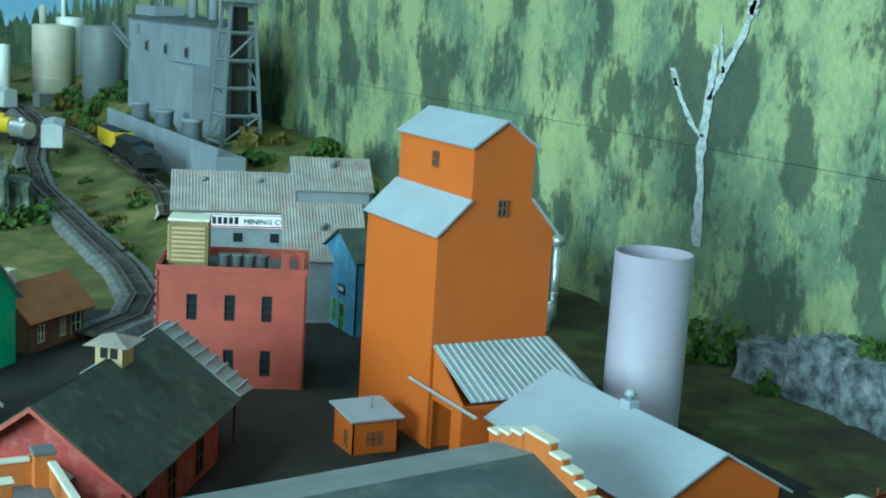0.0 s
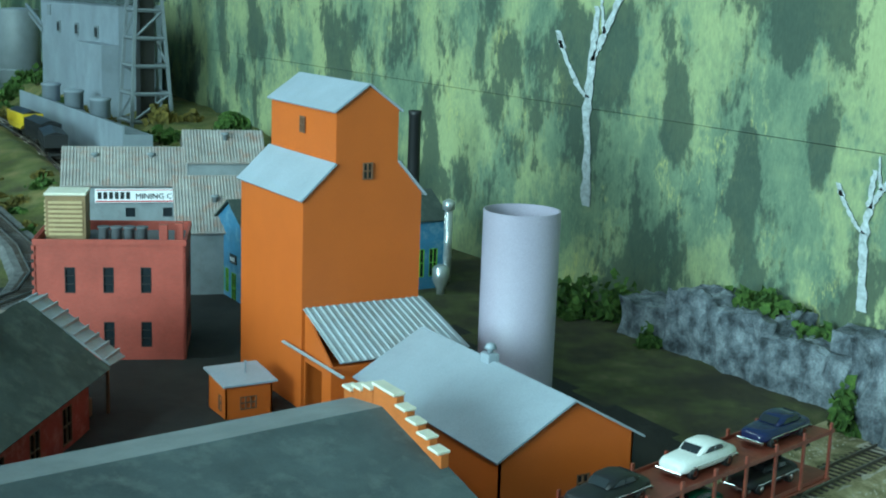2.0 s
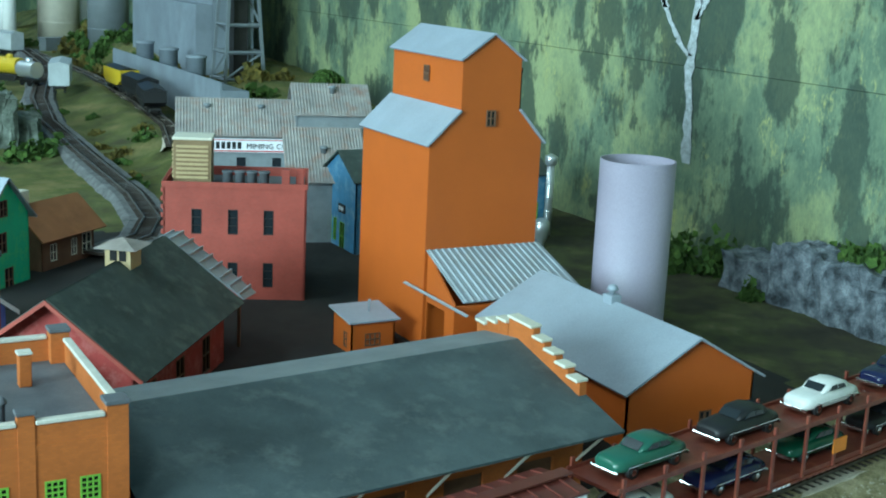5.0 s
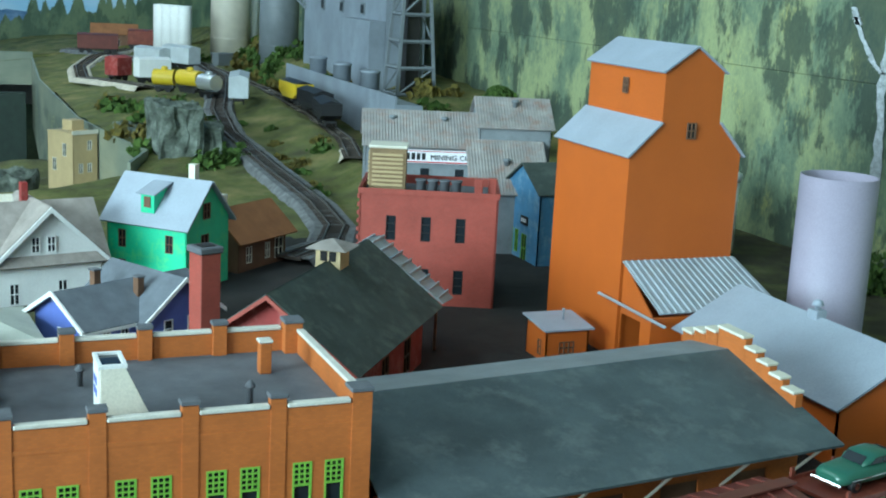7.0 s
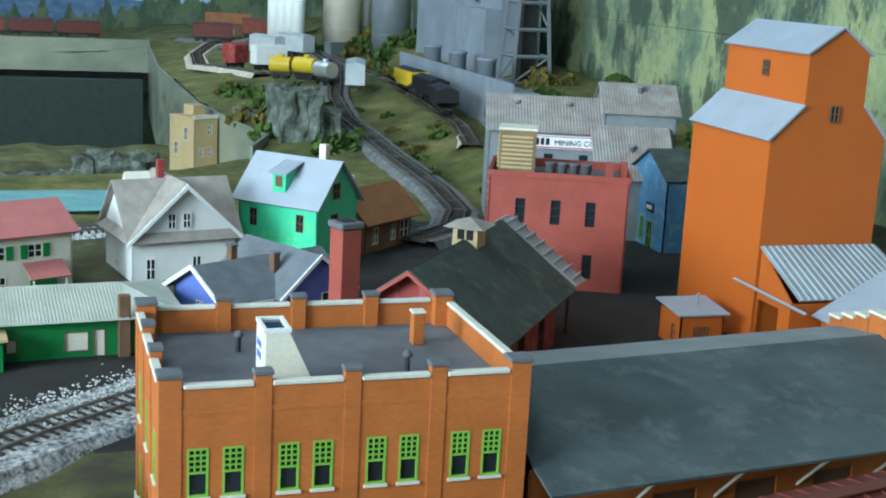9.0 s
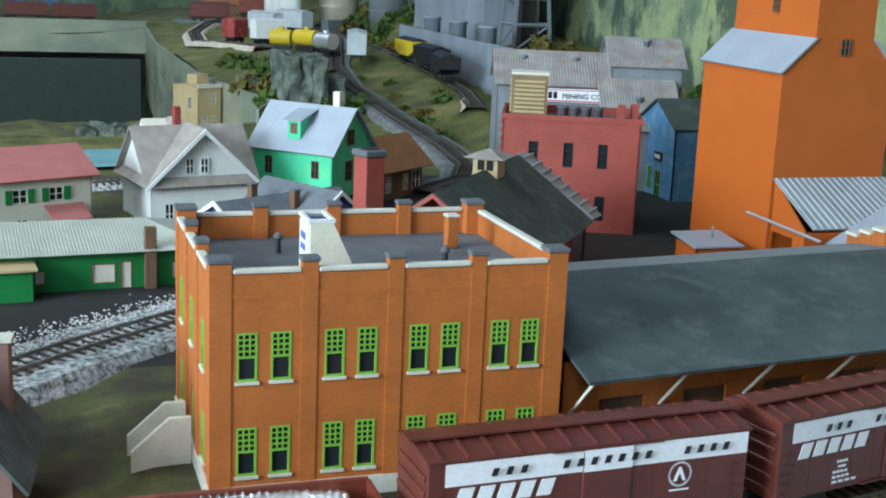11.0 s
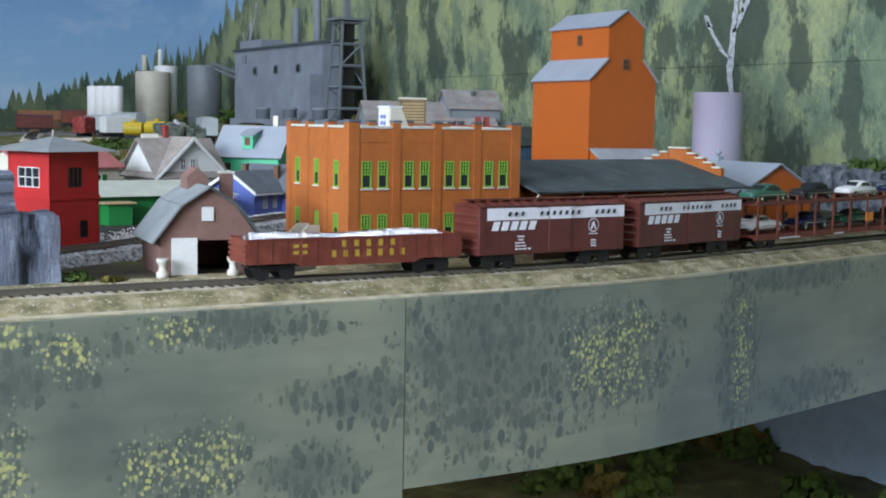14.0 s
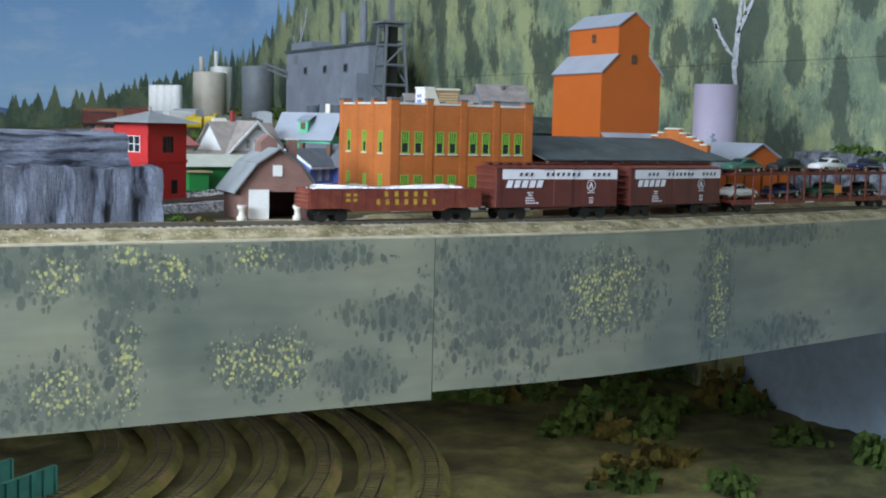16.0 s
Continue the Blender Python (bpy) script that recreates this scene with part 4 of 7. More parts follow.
def brick_depot():
    x0, y0, w, d = -0.0325, 0.4225, 0.1578, 0.1195
    t = thing("brick_depot", (x0, y0, G), 0.35, "two-storey orange brick depot with flat roof and crenellated parapet", "depot")
    top, roof_z = 0.107, 0.096
    inset = 0.0005
    bays = {"front": (5, w), "back": (5, w), "left": (4, d), "right": (4, d)}
    for side, (n, L) in bays.items():
        m = side_pose(w, d, side)
        ctr = [0.0045 + (L - 0.009) * i / (n - 1) for i in range(n)]
        wins, door = [], None
        for i in range(n - 1):
            c = (ctr[i] + ctr[i + 1]) / 2
            xs = (c - 0.0075, c + 0.0068) if side in ("front", "back") else (c,)
            for q in xs:
                wins.append((q - 0.0043, q + 0.0043, 0.0610, 0.0820))
                if side == "left" and i == 1:
                    continue
                wins.append((q - 0.0043, q + 0.0043, 0.0190, 0.0405))
        holes = list(wins)
        if side == "left":
            c = (ctr[1] + ctr[2]) / 2
            door = (c - 0.005, c + 0.005, 0.014, 0.040)
            holes.append(door)
        p = part("wall", panel(L - 2 * inset, top, [(a - inset, b - inset, e, f) for a, b, e, f in holes], 0.002), ORANGE_BRICK, t)
        p.matrix_local = m @ pose(inset, inset, 0)
        for o in wins:
            lime_window(t, m @ pose(0, inset, 0), *o)
        if door:
            dr = part("door", box(door[0], door[1], 0.0008, 0.0018, door[2], door[3]), GREEN_TRIM, t, "lime green panelled door")
            dr.matrix_local = m @ pose(0, inset, 0)
        runs = [(0, n - 1)] if side == "right" else [(i, i + 1) for i in range(n - 1)]
        for i, k in runs:
            cp = part("coping", box(ctr[i] + (0.0052 if i == 0 else 0.0038), ctr[k] - (0.0052 if k == n - 1 else 0.0038), inset - 0.0010, inset + 0.0030, top + 0.0002, top + 0.0022, 0.0004), STONE, t, "pale stone coping")
            cp.matrix_local = m
        bs = part("plinth", box(0.0002, L - 0.0002, -0.0008, inset + 0.0001, 0, 0.0145), STONE, t, "pale stone plinth")
        bs.matrix_local = m
        cr = part("brick_band", box(inset, L - inset, inset - 0.0003, inset, 0.0965, 0.0985), ORANGE_BRICK, t)
        cr.matrix_local = m
        for i, c in enumerate(ctr):
            if side == "right" or side == "left" and i in (0, n - 1):
                continue
            corner = i in (0, n - 1)
            a, b = (c - 0.0045, c + 0.0045) if corner else (c - 0.0034, c + 0.0034)
            pl = part("pilaster", box(a, b, 0.0, 0.0090 if corner else 0.0050, 0.006, 0.1115), ORANGE_BRICK, t)
            pl.matrix_local = m
            cap = part("cap", box(a - 0.0007, b + 0.0007, -0.0007, 0.0096 if corner else 0.0056, 0.1117, 0.1137, 0.0003), TAR, pl, "dark slab cap")
    part("roof_deck", box(inset + 0.0021, w - inset - 0.0021, inset + 0.0021, d - inset - 0.0021, roof_z - 0.003, roof_z), TAR, t, "flat grey tar roof deck")
    part("ground_floor", box(inset + 0.003, w - inset - 0.003, inset + 0.003, d - inset - 0.003, 0, 0.002), DARK, t)
    st = part("stair_housing", prism([(0.036, roof_z), (0.059, roof_z), (0.046, 0.1235), (0.036, 0.1235)], "y", 0.024, 0.044), CREAM, t, "cream wedge-shaped roof access housing")
    part("door", box(0.0352, 0.0359, 0.0255, 0.0425, roof_z, 0.1225), WHITE, st, "white panelled door")
    for k in range(2):
        for q in range(2):
            part("door_panel", box(0.0348, 0.0351, 0.030 + 0.005 * q, 0.0335 + 0.005 * q, 0.110 + 0.005 * k, 0.113 + 0.005 * k), BLUE, st)
    for q in (0.0238, 0.0424):
        part("roof_rail", box(0.0350, 0.0468, q, q + 0.0018, 0.1236, 0.1252), WHITE, st)
    for q in (0.0350, 0.0452):
        part("roof_rail", box(q, q + 0.0016, 0.0257, 0.0423, 0.1236, 0.1252), WHITE, st)
    part("skylight", box(0.0367, 0.0451, 0.0258, 0.0422, 0.1236, 0.1241), GLASS, st, "dark skylight pane")
    st.location = (0.0095, -0.005, 0)
    for px, py, hh in ((0.044, 0.083, 0.010), (0.113, 0.038, 0.012)):
        part("vent_pipe", tube([(0.0014, roof_z), (0.0014, roof_z + hh * 0.7), (0.0024, roof_z + hh * 0.72), (0.0024, roof_z + hh * 0.8), (0.0006, roof_z + hh)], 12, (px, py, 0)), TAR, t, "small dark roof vent")
    ch = part("chimney", box(0.128, 0.1338, 0.080, 0.0858, roof_z, 0.1115, 0.0004), ORANGE_BRICK, t, "short brick chimney")
    part("cap", box(0.1274, 0.1344, 0.0794, 0.0864, 0.1116, 0.1130, 0.0004), STONE, ch)
    for k in range(3):
        part("step", box(-0.022 + 0.006 * k, -0.0012, 0.052, 0.068, 0.006 + 0.0028 * k, 0.0088 + 0.0028 * k), STONE, t, "pale stone entrance step")
    for yy in (0.048, 0.0685):
        part("stair_wall", prism([(-0.028, 0.004), (-0.0014, 0.004), (-0.0014, 0.029), (-0.011, 0.029), (-0.028, 0.014)], "y", yy, yy + 0.003), STONE, t, "pale stone stair cheek")
    return t


def lime_window(parent, m, x0, x1, z0, z1):
    """A tall sash: gridded upper light over one lower pane, on a stone sill."""
    zm = z0 + (z1 - z0) * 0.5
    b = 0.0009
    lights = [(x0 + b, x1 - b, z0 + b, zm - b / 2)]
    gw, gh = (x1 - x0 - 2 * b + 0.0006) / 3, (z1 - zm - b * 1.5 + 0.0006) / 4
    for i in range(3):
        for k in range(4):
            lights.append((x0 + b + gw * i, x0 + b + gw * (i + 1) - 0.0006, zm + b / 2 + gh * k, zm + b / 2 + gh * (k + 1) - 0.0006))
    bm = sash(x0, x1, z0, z1, lights, 0.0010)
    w = link_mesh("window", bm, GREEN_TRIM, parent, "lime green sash window with gridded upper light")
    w.matrix_local = m
    part("pane", box(x0 + b, x1 - b, 0.0009, 0.0012, z0 + b, z1 - b), GLASS, w)
    part("sill", box(x0 - 0.0008, x1 + 0.0008, -0.0012, 0.0004, z0 - 0.0013, z0 - 0.0001), STONE, w)
    return w


brick_depot()


def freight_shed():
    t = thing("freight_shed", (0.1305, 0.404, G), 0.0, "long orange freight shed with a charcoal gable roof", "shed")
    L, d, h, r = 0.264, 0.143, 0.056, 0.0785
    mid = 0.104
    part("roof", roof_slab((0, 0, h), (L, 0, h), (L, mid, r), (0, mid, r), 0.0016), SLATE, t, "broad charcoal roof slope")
    # The back slope's paler colour stands for the light falling on it.
    part("roof", roof_slab((L, d, r - 0.006), (0, d, r - 0.006), (0, mid, r), (L, mid, r), 0.0016), PLAIN_AND_LIT_ROOF, t, "back slope, paler grey for the light it catches")
    wl = part("wall", panel(L - 0.006, 0.056, [(0.02 + 0.048 * i, 0.045 + 0.048 * i, 0.008, 0.036) for i in range(5)], 0.0016), ORANGE_BRICK, t, "front wall with freight door openings")
    wl.matrix_local = pose(0.002, 0.032, 0)
    for i in range(5):
        dr = part("freight_door", box(0.0225 + 0.048 * i, 0.0465 + 0.048 * i, 0.0332, 0.0342, 0.008, 0.0358), WOOD, t, "brown plank freight door")
    part("wall", box(0.002, L - 0.004, 0.134, 0.136, 0, 0.070), ORANGE_BRICK, t)
    part("end_wall", prism([(0.034, 0), (0.134, 0), (0.134, 0.0725), (mid, 0.0775), (0.034, 0.061)], "x", L - 0.006, L - 0.004), ORANGE_BRICK, t)
    part("platform", box(0.0, L - 0.01, 0.004, 0.031, 0, 0.007), WOOD, t, "weathered plank loading platform")
    for i in range(6):
        bm = bmesh.new()
        rod(bm, (0.006 + 0.05 * i, 0.032, 0.030), (0.006 + 0.05 * i, 0.006, 0.055), 0.0009)
        part("eave_brace", bm, CREAM, t)
    steps = [(0.037, 0.0735), (0.0495, 0.078), (0.062, 0.082), (0.0745, 0.086), (0.087, 0.0905), (0.1155, 0.086), (0.128, 0.082), (0.1405, 0.078)]
    for i, (yy, zz) in enumerate(steps):
        wd = 0.028 if i == 4 else 0.0125
        zz -= 0.0005 * (i < 4)
        par = part("parapet_step", box(L - 0.0055, L - 0.0005, yy, yy + wd - 0.0002, 0.05, zz), ORANGE_BRICK, t)
        part("coping", box(L - 0.0075, L + 0.0010, yy + 0.0004, yy + wd - 0.0006, zz + 0.0001, zz + 0.0019, 0.0004), CREAM, par, "pale cream coping block")
    for o in t.children_recursive:
        for v in o.data.vertices:
            v.co.y += 0.115 * v.co.x
    return t


freight_shed()

# ---- trains ----


def bogie(parent, x, z0=0.0):
    b = part("truck", box(x - 0.0125, x + 0.0125, -0.0098, 0.0098, 0.0055, 0.0105, 0.001), STEEL, parent, "black four-wheel truck")
    for sx in (-0.0095, 0.0095):
        for sy in (-1, 1):
            bm = bmesh.new()
            add_tube(bm, [(0.0055, -0.0009), (0.0055, 0.0005), (0.0062, 0.0006), (0.0062, 0.0011)], 16)
            bmesh.ops.rotate(bm, verts=bm.verts, cent=(0, 0, 0), matrix=Matrix.Rotation(radians(90), 3, "X"))
            bmesh.ops.translate(bm, verts=bm.verts, vec=(x + sx, 0.0085 * sy, 0.0056))
            part("wheel", bm, STEEL, b)
    return b


RAIL_Z = 0.0125


def letter_bars(parent, x0, x1, z0, z1, n, mat, y=-0.0174, slant=0.0, gap=0.35, gaps=()):
    """A line of unreadable lettering: one plain block for each character."""
    p = (x1 - x0) / n
    for i in range(n):
        if i in gaps:
            continue
        a, b = x0 + p * i, x0 + p * (i + 1 - gap)
        part("letter_block", prism([(a, z0), (b, z0), (b + slant, z1), (a + slant, z1)], "y", y - 0.00025, y), mat, parent)


def boxcar(xm):
    t = thing("boxcar", (xm, track_y(xm), RAIL_Z), track_angle(xm), "dark brown boxcar with a white lettered stripe", "boxcar", "freight train")
    L, w = 0.143, 0.034
    a = L / 2
    body = part("body", box(-a, a, -w / 2, w / 2, 0.0115, 0.0475, 0.0004), BOXCAR, t)
    part("roof", prism([(-w / 2 - 0.0008, 0.0476), (w / 2 + 0.0008, 0.0476), (w / 2 + 0.0008, 0.0486), (0, 0.0512), (-w / 2 - 0.0008, 0.0486)], "x", -a - 0.0008, a + 0.0008), BOXCAR, t)
    for i in range(13):
        x = -a + L * (i + 0.5) / 13
        part("roof_rib", prism([(-w / 2, 0.0487), (w / 2, 0.0487), (w / 2, 0.0494), (0, 0.0520), (-w / 2, 0.0494)], "x", x - 0.0007, x + 0.0007), BOXCAR, t)
    part("running_board", box(-a - 0.003, a + 0.003, -0.004, 0.004, 0.0521, 0.0530), BOXCAR, t)
    for i in range(5):
        for s in (-1, 1):
            z = 0.015 + 0.0062 * i
            part("end_rib", box(s * a - (0.0001 if s > 0 else 0.0011), s * a + (0.0011 if s > 0 else 0.0001), -w / 2 + 0.002, w / 2 - 0.002, z, z + 0.0024, 0.0004), BOXCAR, t)
    part("stripe", box(-a + 0.007, a - 0.0006, -w / 2 - 0.00025, -w / 2 - 0.0001, 0.0378, 0.0470), DECAL, t, "white lettering stripe along the side")
    part("sliding_door", box(-0.006, 0.016, -w / 2 - 0.0009, -w / 2, 0.0125, 0.0462, 0.0003), BOXCAR, t)
    part("stripe", box(-0.0059, 0.0159, -w / 2 - 0.00115, -w / 2 - 0.00095, 0.0378, 0.0470), DECAL, t)
    for z in (0.0116, 0.0471):
        part("door_track", box(-0.02, 0.03, -w / 2 - 0.0013, -w / 2 - 0.00005, z, z + 0.0008), BOXCAR, t)
    for i in range(11):
        if abs(-a + 0.013 * i + 0.006 - 0.005) < 0.013:
            continue
        x = -a + 0.013 * i + 0.006
        part("panel_seam", box(x - 0.0002, x + 0.0002, -w / 2 - 0.0002, -w / 2, 0.0125, 0.0363), BOXCAR, t)
    y = -w / 2 - 0.0003
    letter_bars(t, -0.046, 0.064, 0.0408, 0.0440, 18, BLACK, -w / 2 - 0.0012, 0.001, 0.6, (3, 4, 12, 13))
    letter_bars(t, -0.0605, -0.0175, 0.0300, 0.0368, 5, DECAL, y, 0.0022, 0.28)
    bm = bmesh.new()
    for r0, r1 in ((0.0056, 0.0046),):
        n = 24
        A = [bm.verts.new((0.039 + r0 * math.cos(6.2832 * i / n), y - 0.0002, 0.0318 + r0 * math.sin(6.2832 * i / n))) for i in range(n)]
        B = [bm.verts.new((0.039 + r1 * math.cos(6.2832 * i / n), y - 0.0002, 0.0318 + r1 * math.sin(6.2832 * i / n))) for i in range(n)]
        for i in range(n):
            bm.faces.new((A[i], A[(i + 1) % n], B[(i + 1) % n], B[i]))
    bmesh.ops.solidify(bm, geom=bm.faces[:], thickness=0.0002)
    part("emblem_ring", bm, DECAL, t, "white ring emblem")
    part("emblem_mark", prism([(0.036, 0.0288), (0.0375, 0.0288), (0.039, 0.0323), (0.0405, 0.0288), (0.042, 0.0288), (0.0395, 0.0348), (0.0385, 0.0348)], "y", y - 0.0002, y), DECAL, t)
    part("emblem_bar", box(0.0345, 0.0437, y - 0.0002, y, 0.0246, 0.0253), DECAL, t)
    for k, (xa, xb) in enumerate(((-0.036, -0.029), (-0.035, -0.030), (-0.038, -0.0285), (-0.038, -0.027), (-0.038, -0.022))):
        letter_bars(t, xa, xb, 0.0245 - 0.0024 * k, 0.0256 - 0.0024 * k, 4, DECAL, y, 0, 0.3)
    for k in range(3):
        letter_bars(t, 0.037, 0.0425, 0.0192 - 0.0022 * k, 0.0204 - 0.0022 * k, 3, DECAL, y, 0, 0.35)
    part("underframe", box(-a + 0.004, a - 0.004, -0.006, 0.006, 0.0098, 0.0114), STEEL, t)
    for s in (-1, 1):
        bogie(t, s * (a - 0.024))
        part("coupler", box(s * (a + 0.003) - 0.0035, s * (a + 0.003) + 0.0035, -0.0015, 0.0015, 0.0085, 0.0105), STEEL, t)
        for k in range(5):
            part("ladder_rung", box(s * (a - 0.006) - 0.003, s * (a - 0.006) + 0.003, -w / 2 - 0.0012, -w / 2 - 0.0007, 0.0145 + 0.0045 * k, 0.0149 + 0.0045 * k), BOXCAR, t)
    return t


boxcar(0.1095)
boxcar(0.2655)


def gondola(xm):
    t = thing("gondola", (xm, track_y(xm), RAIL_Z), track_angle(xm), "oxide red gondola with yellow lettering and a foil load", "gondola", "freight train")
    L, w = 0.168, 0.034
    a = L / 2
    for s in (-1, 1):
        prof = [(-a, 0.0118), (-a + 0.034, 0.0118), (-a + 0.040, 0.0092), (a - 0.040, 0.0092), (a - 0.034, 0.0118), (a, 0.0118), (a, 0.028), (-a, 0.028)]
        y = s * (w / 2 - 0.0006)
        part("side", prism(prof, "y", y - 0.0006, y + 0.0006), GONDOLA, t)
        part("top_rail", box(-a, a, y - 0.0011, y + 0.0011, 0.0281, 0.0292), GONDOLA, t)
        part("end", box(s * a - 0.0008, s * a + 0.0008, -w / 2 + 0.0013, w / 2 - 0.0013, 0.0118, 0.0285), GONDOLA, t)
        for k in range(4):
            part("end_rib", box(s * a - 0.0012 + s * 0.0010, s * a + 0.0012 + s * 0.0010, -w / 2 + 0.001, w / 2 - 0.001, 0.0132 + 0.0036 * k, 0.0150 + 0.0036 * k, 0.0004), GONDOLA, t)
    part("floor", box(-a + 0.001, a - 0.001, -w / 2 + 0.0013, w / 2 - 0.0013, 0.0118, 0.0130), GONDOLA, t)
    y = -w / 2 - 0.0001
    for i in range(15):
        x = -a + 0.006 + (L - 0.012) * i / 14
        part("side_post", box(x - 0.0003, x + 0.0003, y - 0.0003, y + 0.0001, 0.0125, 0.028), GONDOLA, t)
    letter_bars(t, -0.014, 0.034, 0.0222, 0.0268, 5, YELLOW, y, 0, 0.64)
    letter_bars(t, -0.022, 0.042, 0.0150, 0.0198, 7, YELLOW, y, 0, 0.64)
    for k in range(2):
        letter_bars(t, -0.051, -0.038, 0.0225 - 0.0045 * k, 0.0248 - 0.0045 * k, 2, YELLOW, y, 0, 0.4)
    for s in (-1, 1):
        bogie(t, s * (a - 0.022))
    part("underframe", box(-a + 0.004, a - 0.004, -0.006, 0.006, 0.0085, 0.0091), STEEL, t)
    return t


gondola(-0.0585)


def foil_load(xm):
    """Rolled foil pipes: crinkled ribs along two rows."""
    t = thing("foil_load", (xm, track_y(xm), RAIL_Z + 0.0131), track_angle(xm), "crinkled silver foil pipe load lying in the gondola", "load", "freight train")
    rng = random.Random(4)
    for row in range(3):
        bm = bmesh.new()
        n, m = 96, 14
        r0 = 0.0052
        rings = []
        for i in range(n + 1):
            x = -0.078 + 0.15 * i / n
            r = r0 * (1.0 + 0.17 * (1 if i % 2 else -1)) * (1 + 0.05 * rng.uniform(-1, 1))
            off = 0.0012 * math.sin(i * 0.09 + row)
            rings.append([bm.verts.new((x, (row - 1) * 0.0098 + r * math.cos(6.2832 * k / m) + off * 0.3, 0.0058 + (0.0068 if row == 1 else 0.004) + r * math.sin(6.2832 * k / m) + off + rng.uniform(-1, 1) * 0.0003)) for k in range(m)])
        for A, B in zip(rings, rings[1:]):
            for k in range(m):
                bm.faces.new((A[k], A[(k + 1) % m], B[(k + 1) % m], B[k]))
        bm.faces.new(rings[0][::-1])
        bm.faces.new(rings[-1])
        part("foil_pipe", bm, FOIL, t)
    return t


foil_load(-0.0585)

# ---- town houses ----


def red_brick_works():
    t = thing("brick_works", (0.291, 0.951, G), -22.5, "two-storey red brick works with parapet roof", "factory")
    w, d, h = 0.1205, 0.085, 0.108
    xs = (0.028, 0.0585, 0.0885)
    holes = [(x - 0.0042, x + 0.0042, z, z + 0.0215) for x in xs for z in (0.018, 0.064)]
    side = [(x - 0.004, x + 0.004, z, z + 0.021) for x in (0.02, 0.045, 0.068) for z in (0.018, 0.064)]
    for s in ("front", "right", "back", "left"):
        L = w if s in ("front", "back") else d
        o = holes if s == "front" else side
        p = part("wall", panel(L, h, o, 0.0018), RED_BRICK, t)
        p.matrix_local = side_pose(w, d, s)
        for q in o:
            window_in(t, side_pose(w, d, s), *q, frame_mat=BLACK, cols=1, rows=3, bar=0.0007)
        c = part("cornice", box(-0.0006, L + 0.0006, -0.001, 0.0, h - 0.004, h + 0.0008), RED_BRICK, t)
        c.matrix_local = side_pose(w, d, s)
        b = part("plinth", box(-0.0006, L + 0.0006, -0.0012, 0.0, 0, 0.005), STONE, t, "pale stone plinth")
        b.matrix_local = side_pose(w, d, s)
    for k in range(14):
        part("quoin", box(-0.0016, 0.0006, -0.0012, 0.0004, 0.006 + 0.0072 * k, 0.0098 + 0.0072 * k), RED_BRICK, t)
    part("roof_deck", box(0.002, w - 0.002, 0.002, d - 0.002, h - 0.010, h - 0.007), TAR, t, "grey tar roof deck")
    part("floor_slab", box(0.002, w - 0.002, 0.002, d - 0.002, 0, 0.002), DARK, t)
    for cx, cy in ((w - 0.006, 0.012), (w - 0.018, 0.004)):
        part("chimney", box(cx - 0.0035, cx + 0.0035, cy, cy + 0.007, h - 0.007, h + 0.012, 0.0004), RED_BRICK, t)
    tw = part("cooling_tower", box(0.006, 0.038, 0.026, 0.056, h - 0.007, h + 0.032), paint("shaded_tan", (0.26, 0.18, 0.09), 0.7), t, "tan louvred rooftop cooling tower")
    part("tower_lid", box(0.005, 0.039, 0.025, 0.057, h + 0.0321, h + 0.0345, 0.0005), CREAM, tw)
    for k in range(8):
        part("louvre", box(0.0085, 0.0355, 0.0245, 0.0259, h - 0.001 + 0.0038 * k, h + 0.001 + 0.0038 * k), TAN, tw)
        part("louvre", box(0.0046, 0.0059, 0.0285, 0.0535, h - 0.001 + 0.0038 * k, h + 0.001 + 0.0038 * k), TAN, tw)
    for k in range(4):
        part("roof_vent", tube([(0.0042, h - 0.007), (0.0042, h + 0.004), (0.0052, h + 0.0045), (0.0052, h + 0.006)], 14, (0.052 + 0.0105 * k, 0.03, 0)), TAR, t, "grey drum vent")
    dk = part("loading_dock", box(w + 0.002, w + 0.014, 0.004, 0.05, 0, 0.006), STONE, t)
    return t


red_brick_works()


def text_on(parent, words, m, size, mat, depth=0.0002):
    cu = bpy.data.curves.new("lettering", "FONT")
    cu.body, cu.size, cu.extrude, cu.resolution_u = words, size, depth, 2
    tmp = bpy.data.objects.new("lettering", cu)
    scene.collection.objects.link(tmp)
    me = bpy.data.meshes.new_from_object(tmp.evaluated_get(bpy.context.evaluated_depsgraph_get()))
    bpy.data.objects.remove(tmp)
    me.materials.append(mat)
    ob = new("lettering", me)
    ob.parent = parent
    ob.matrix_local = m
    return ob


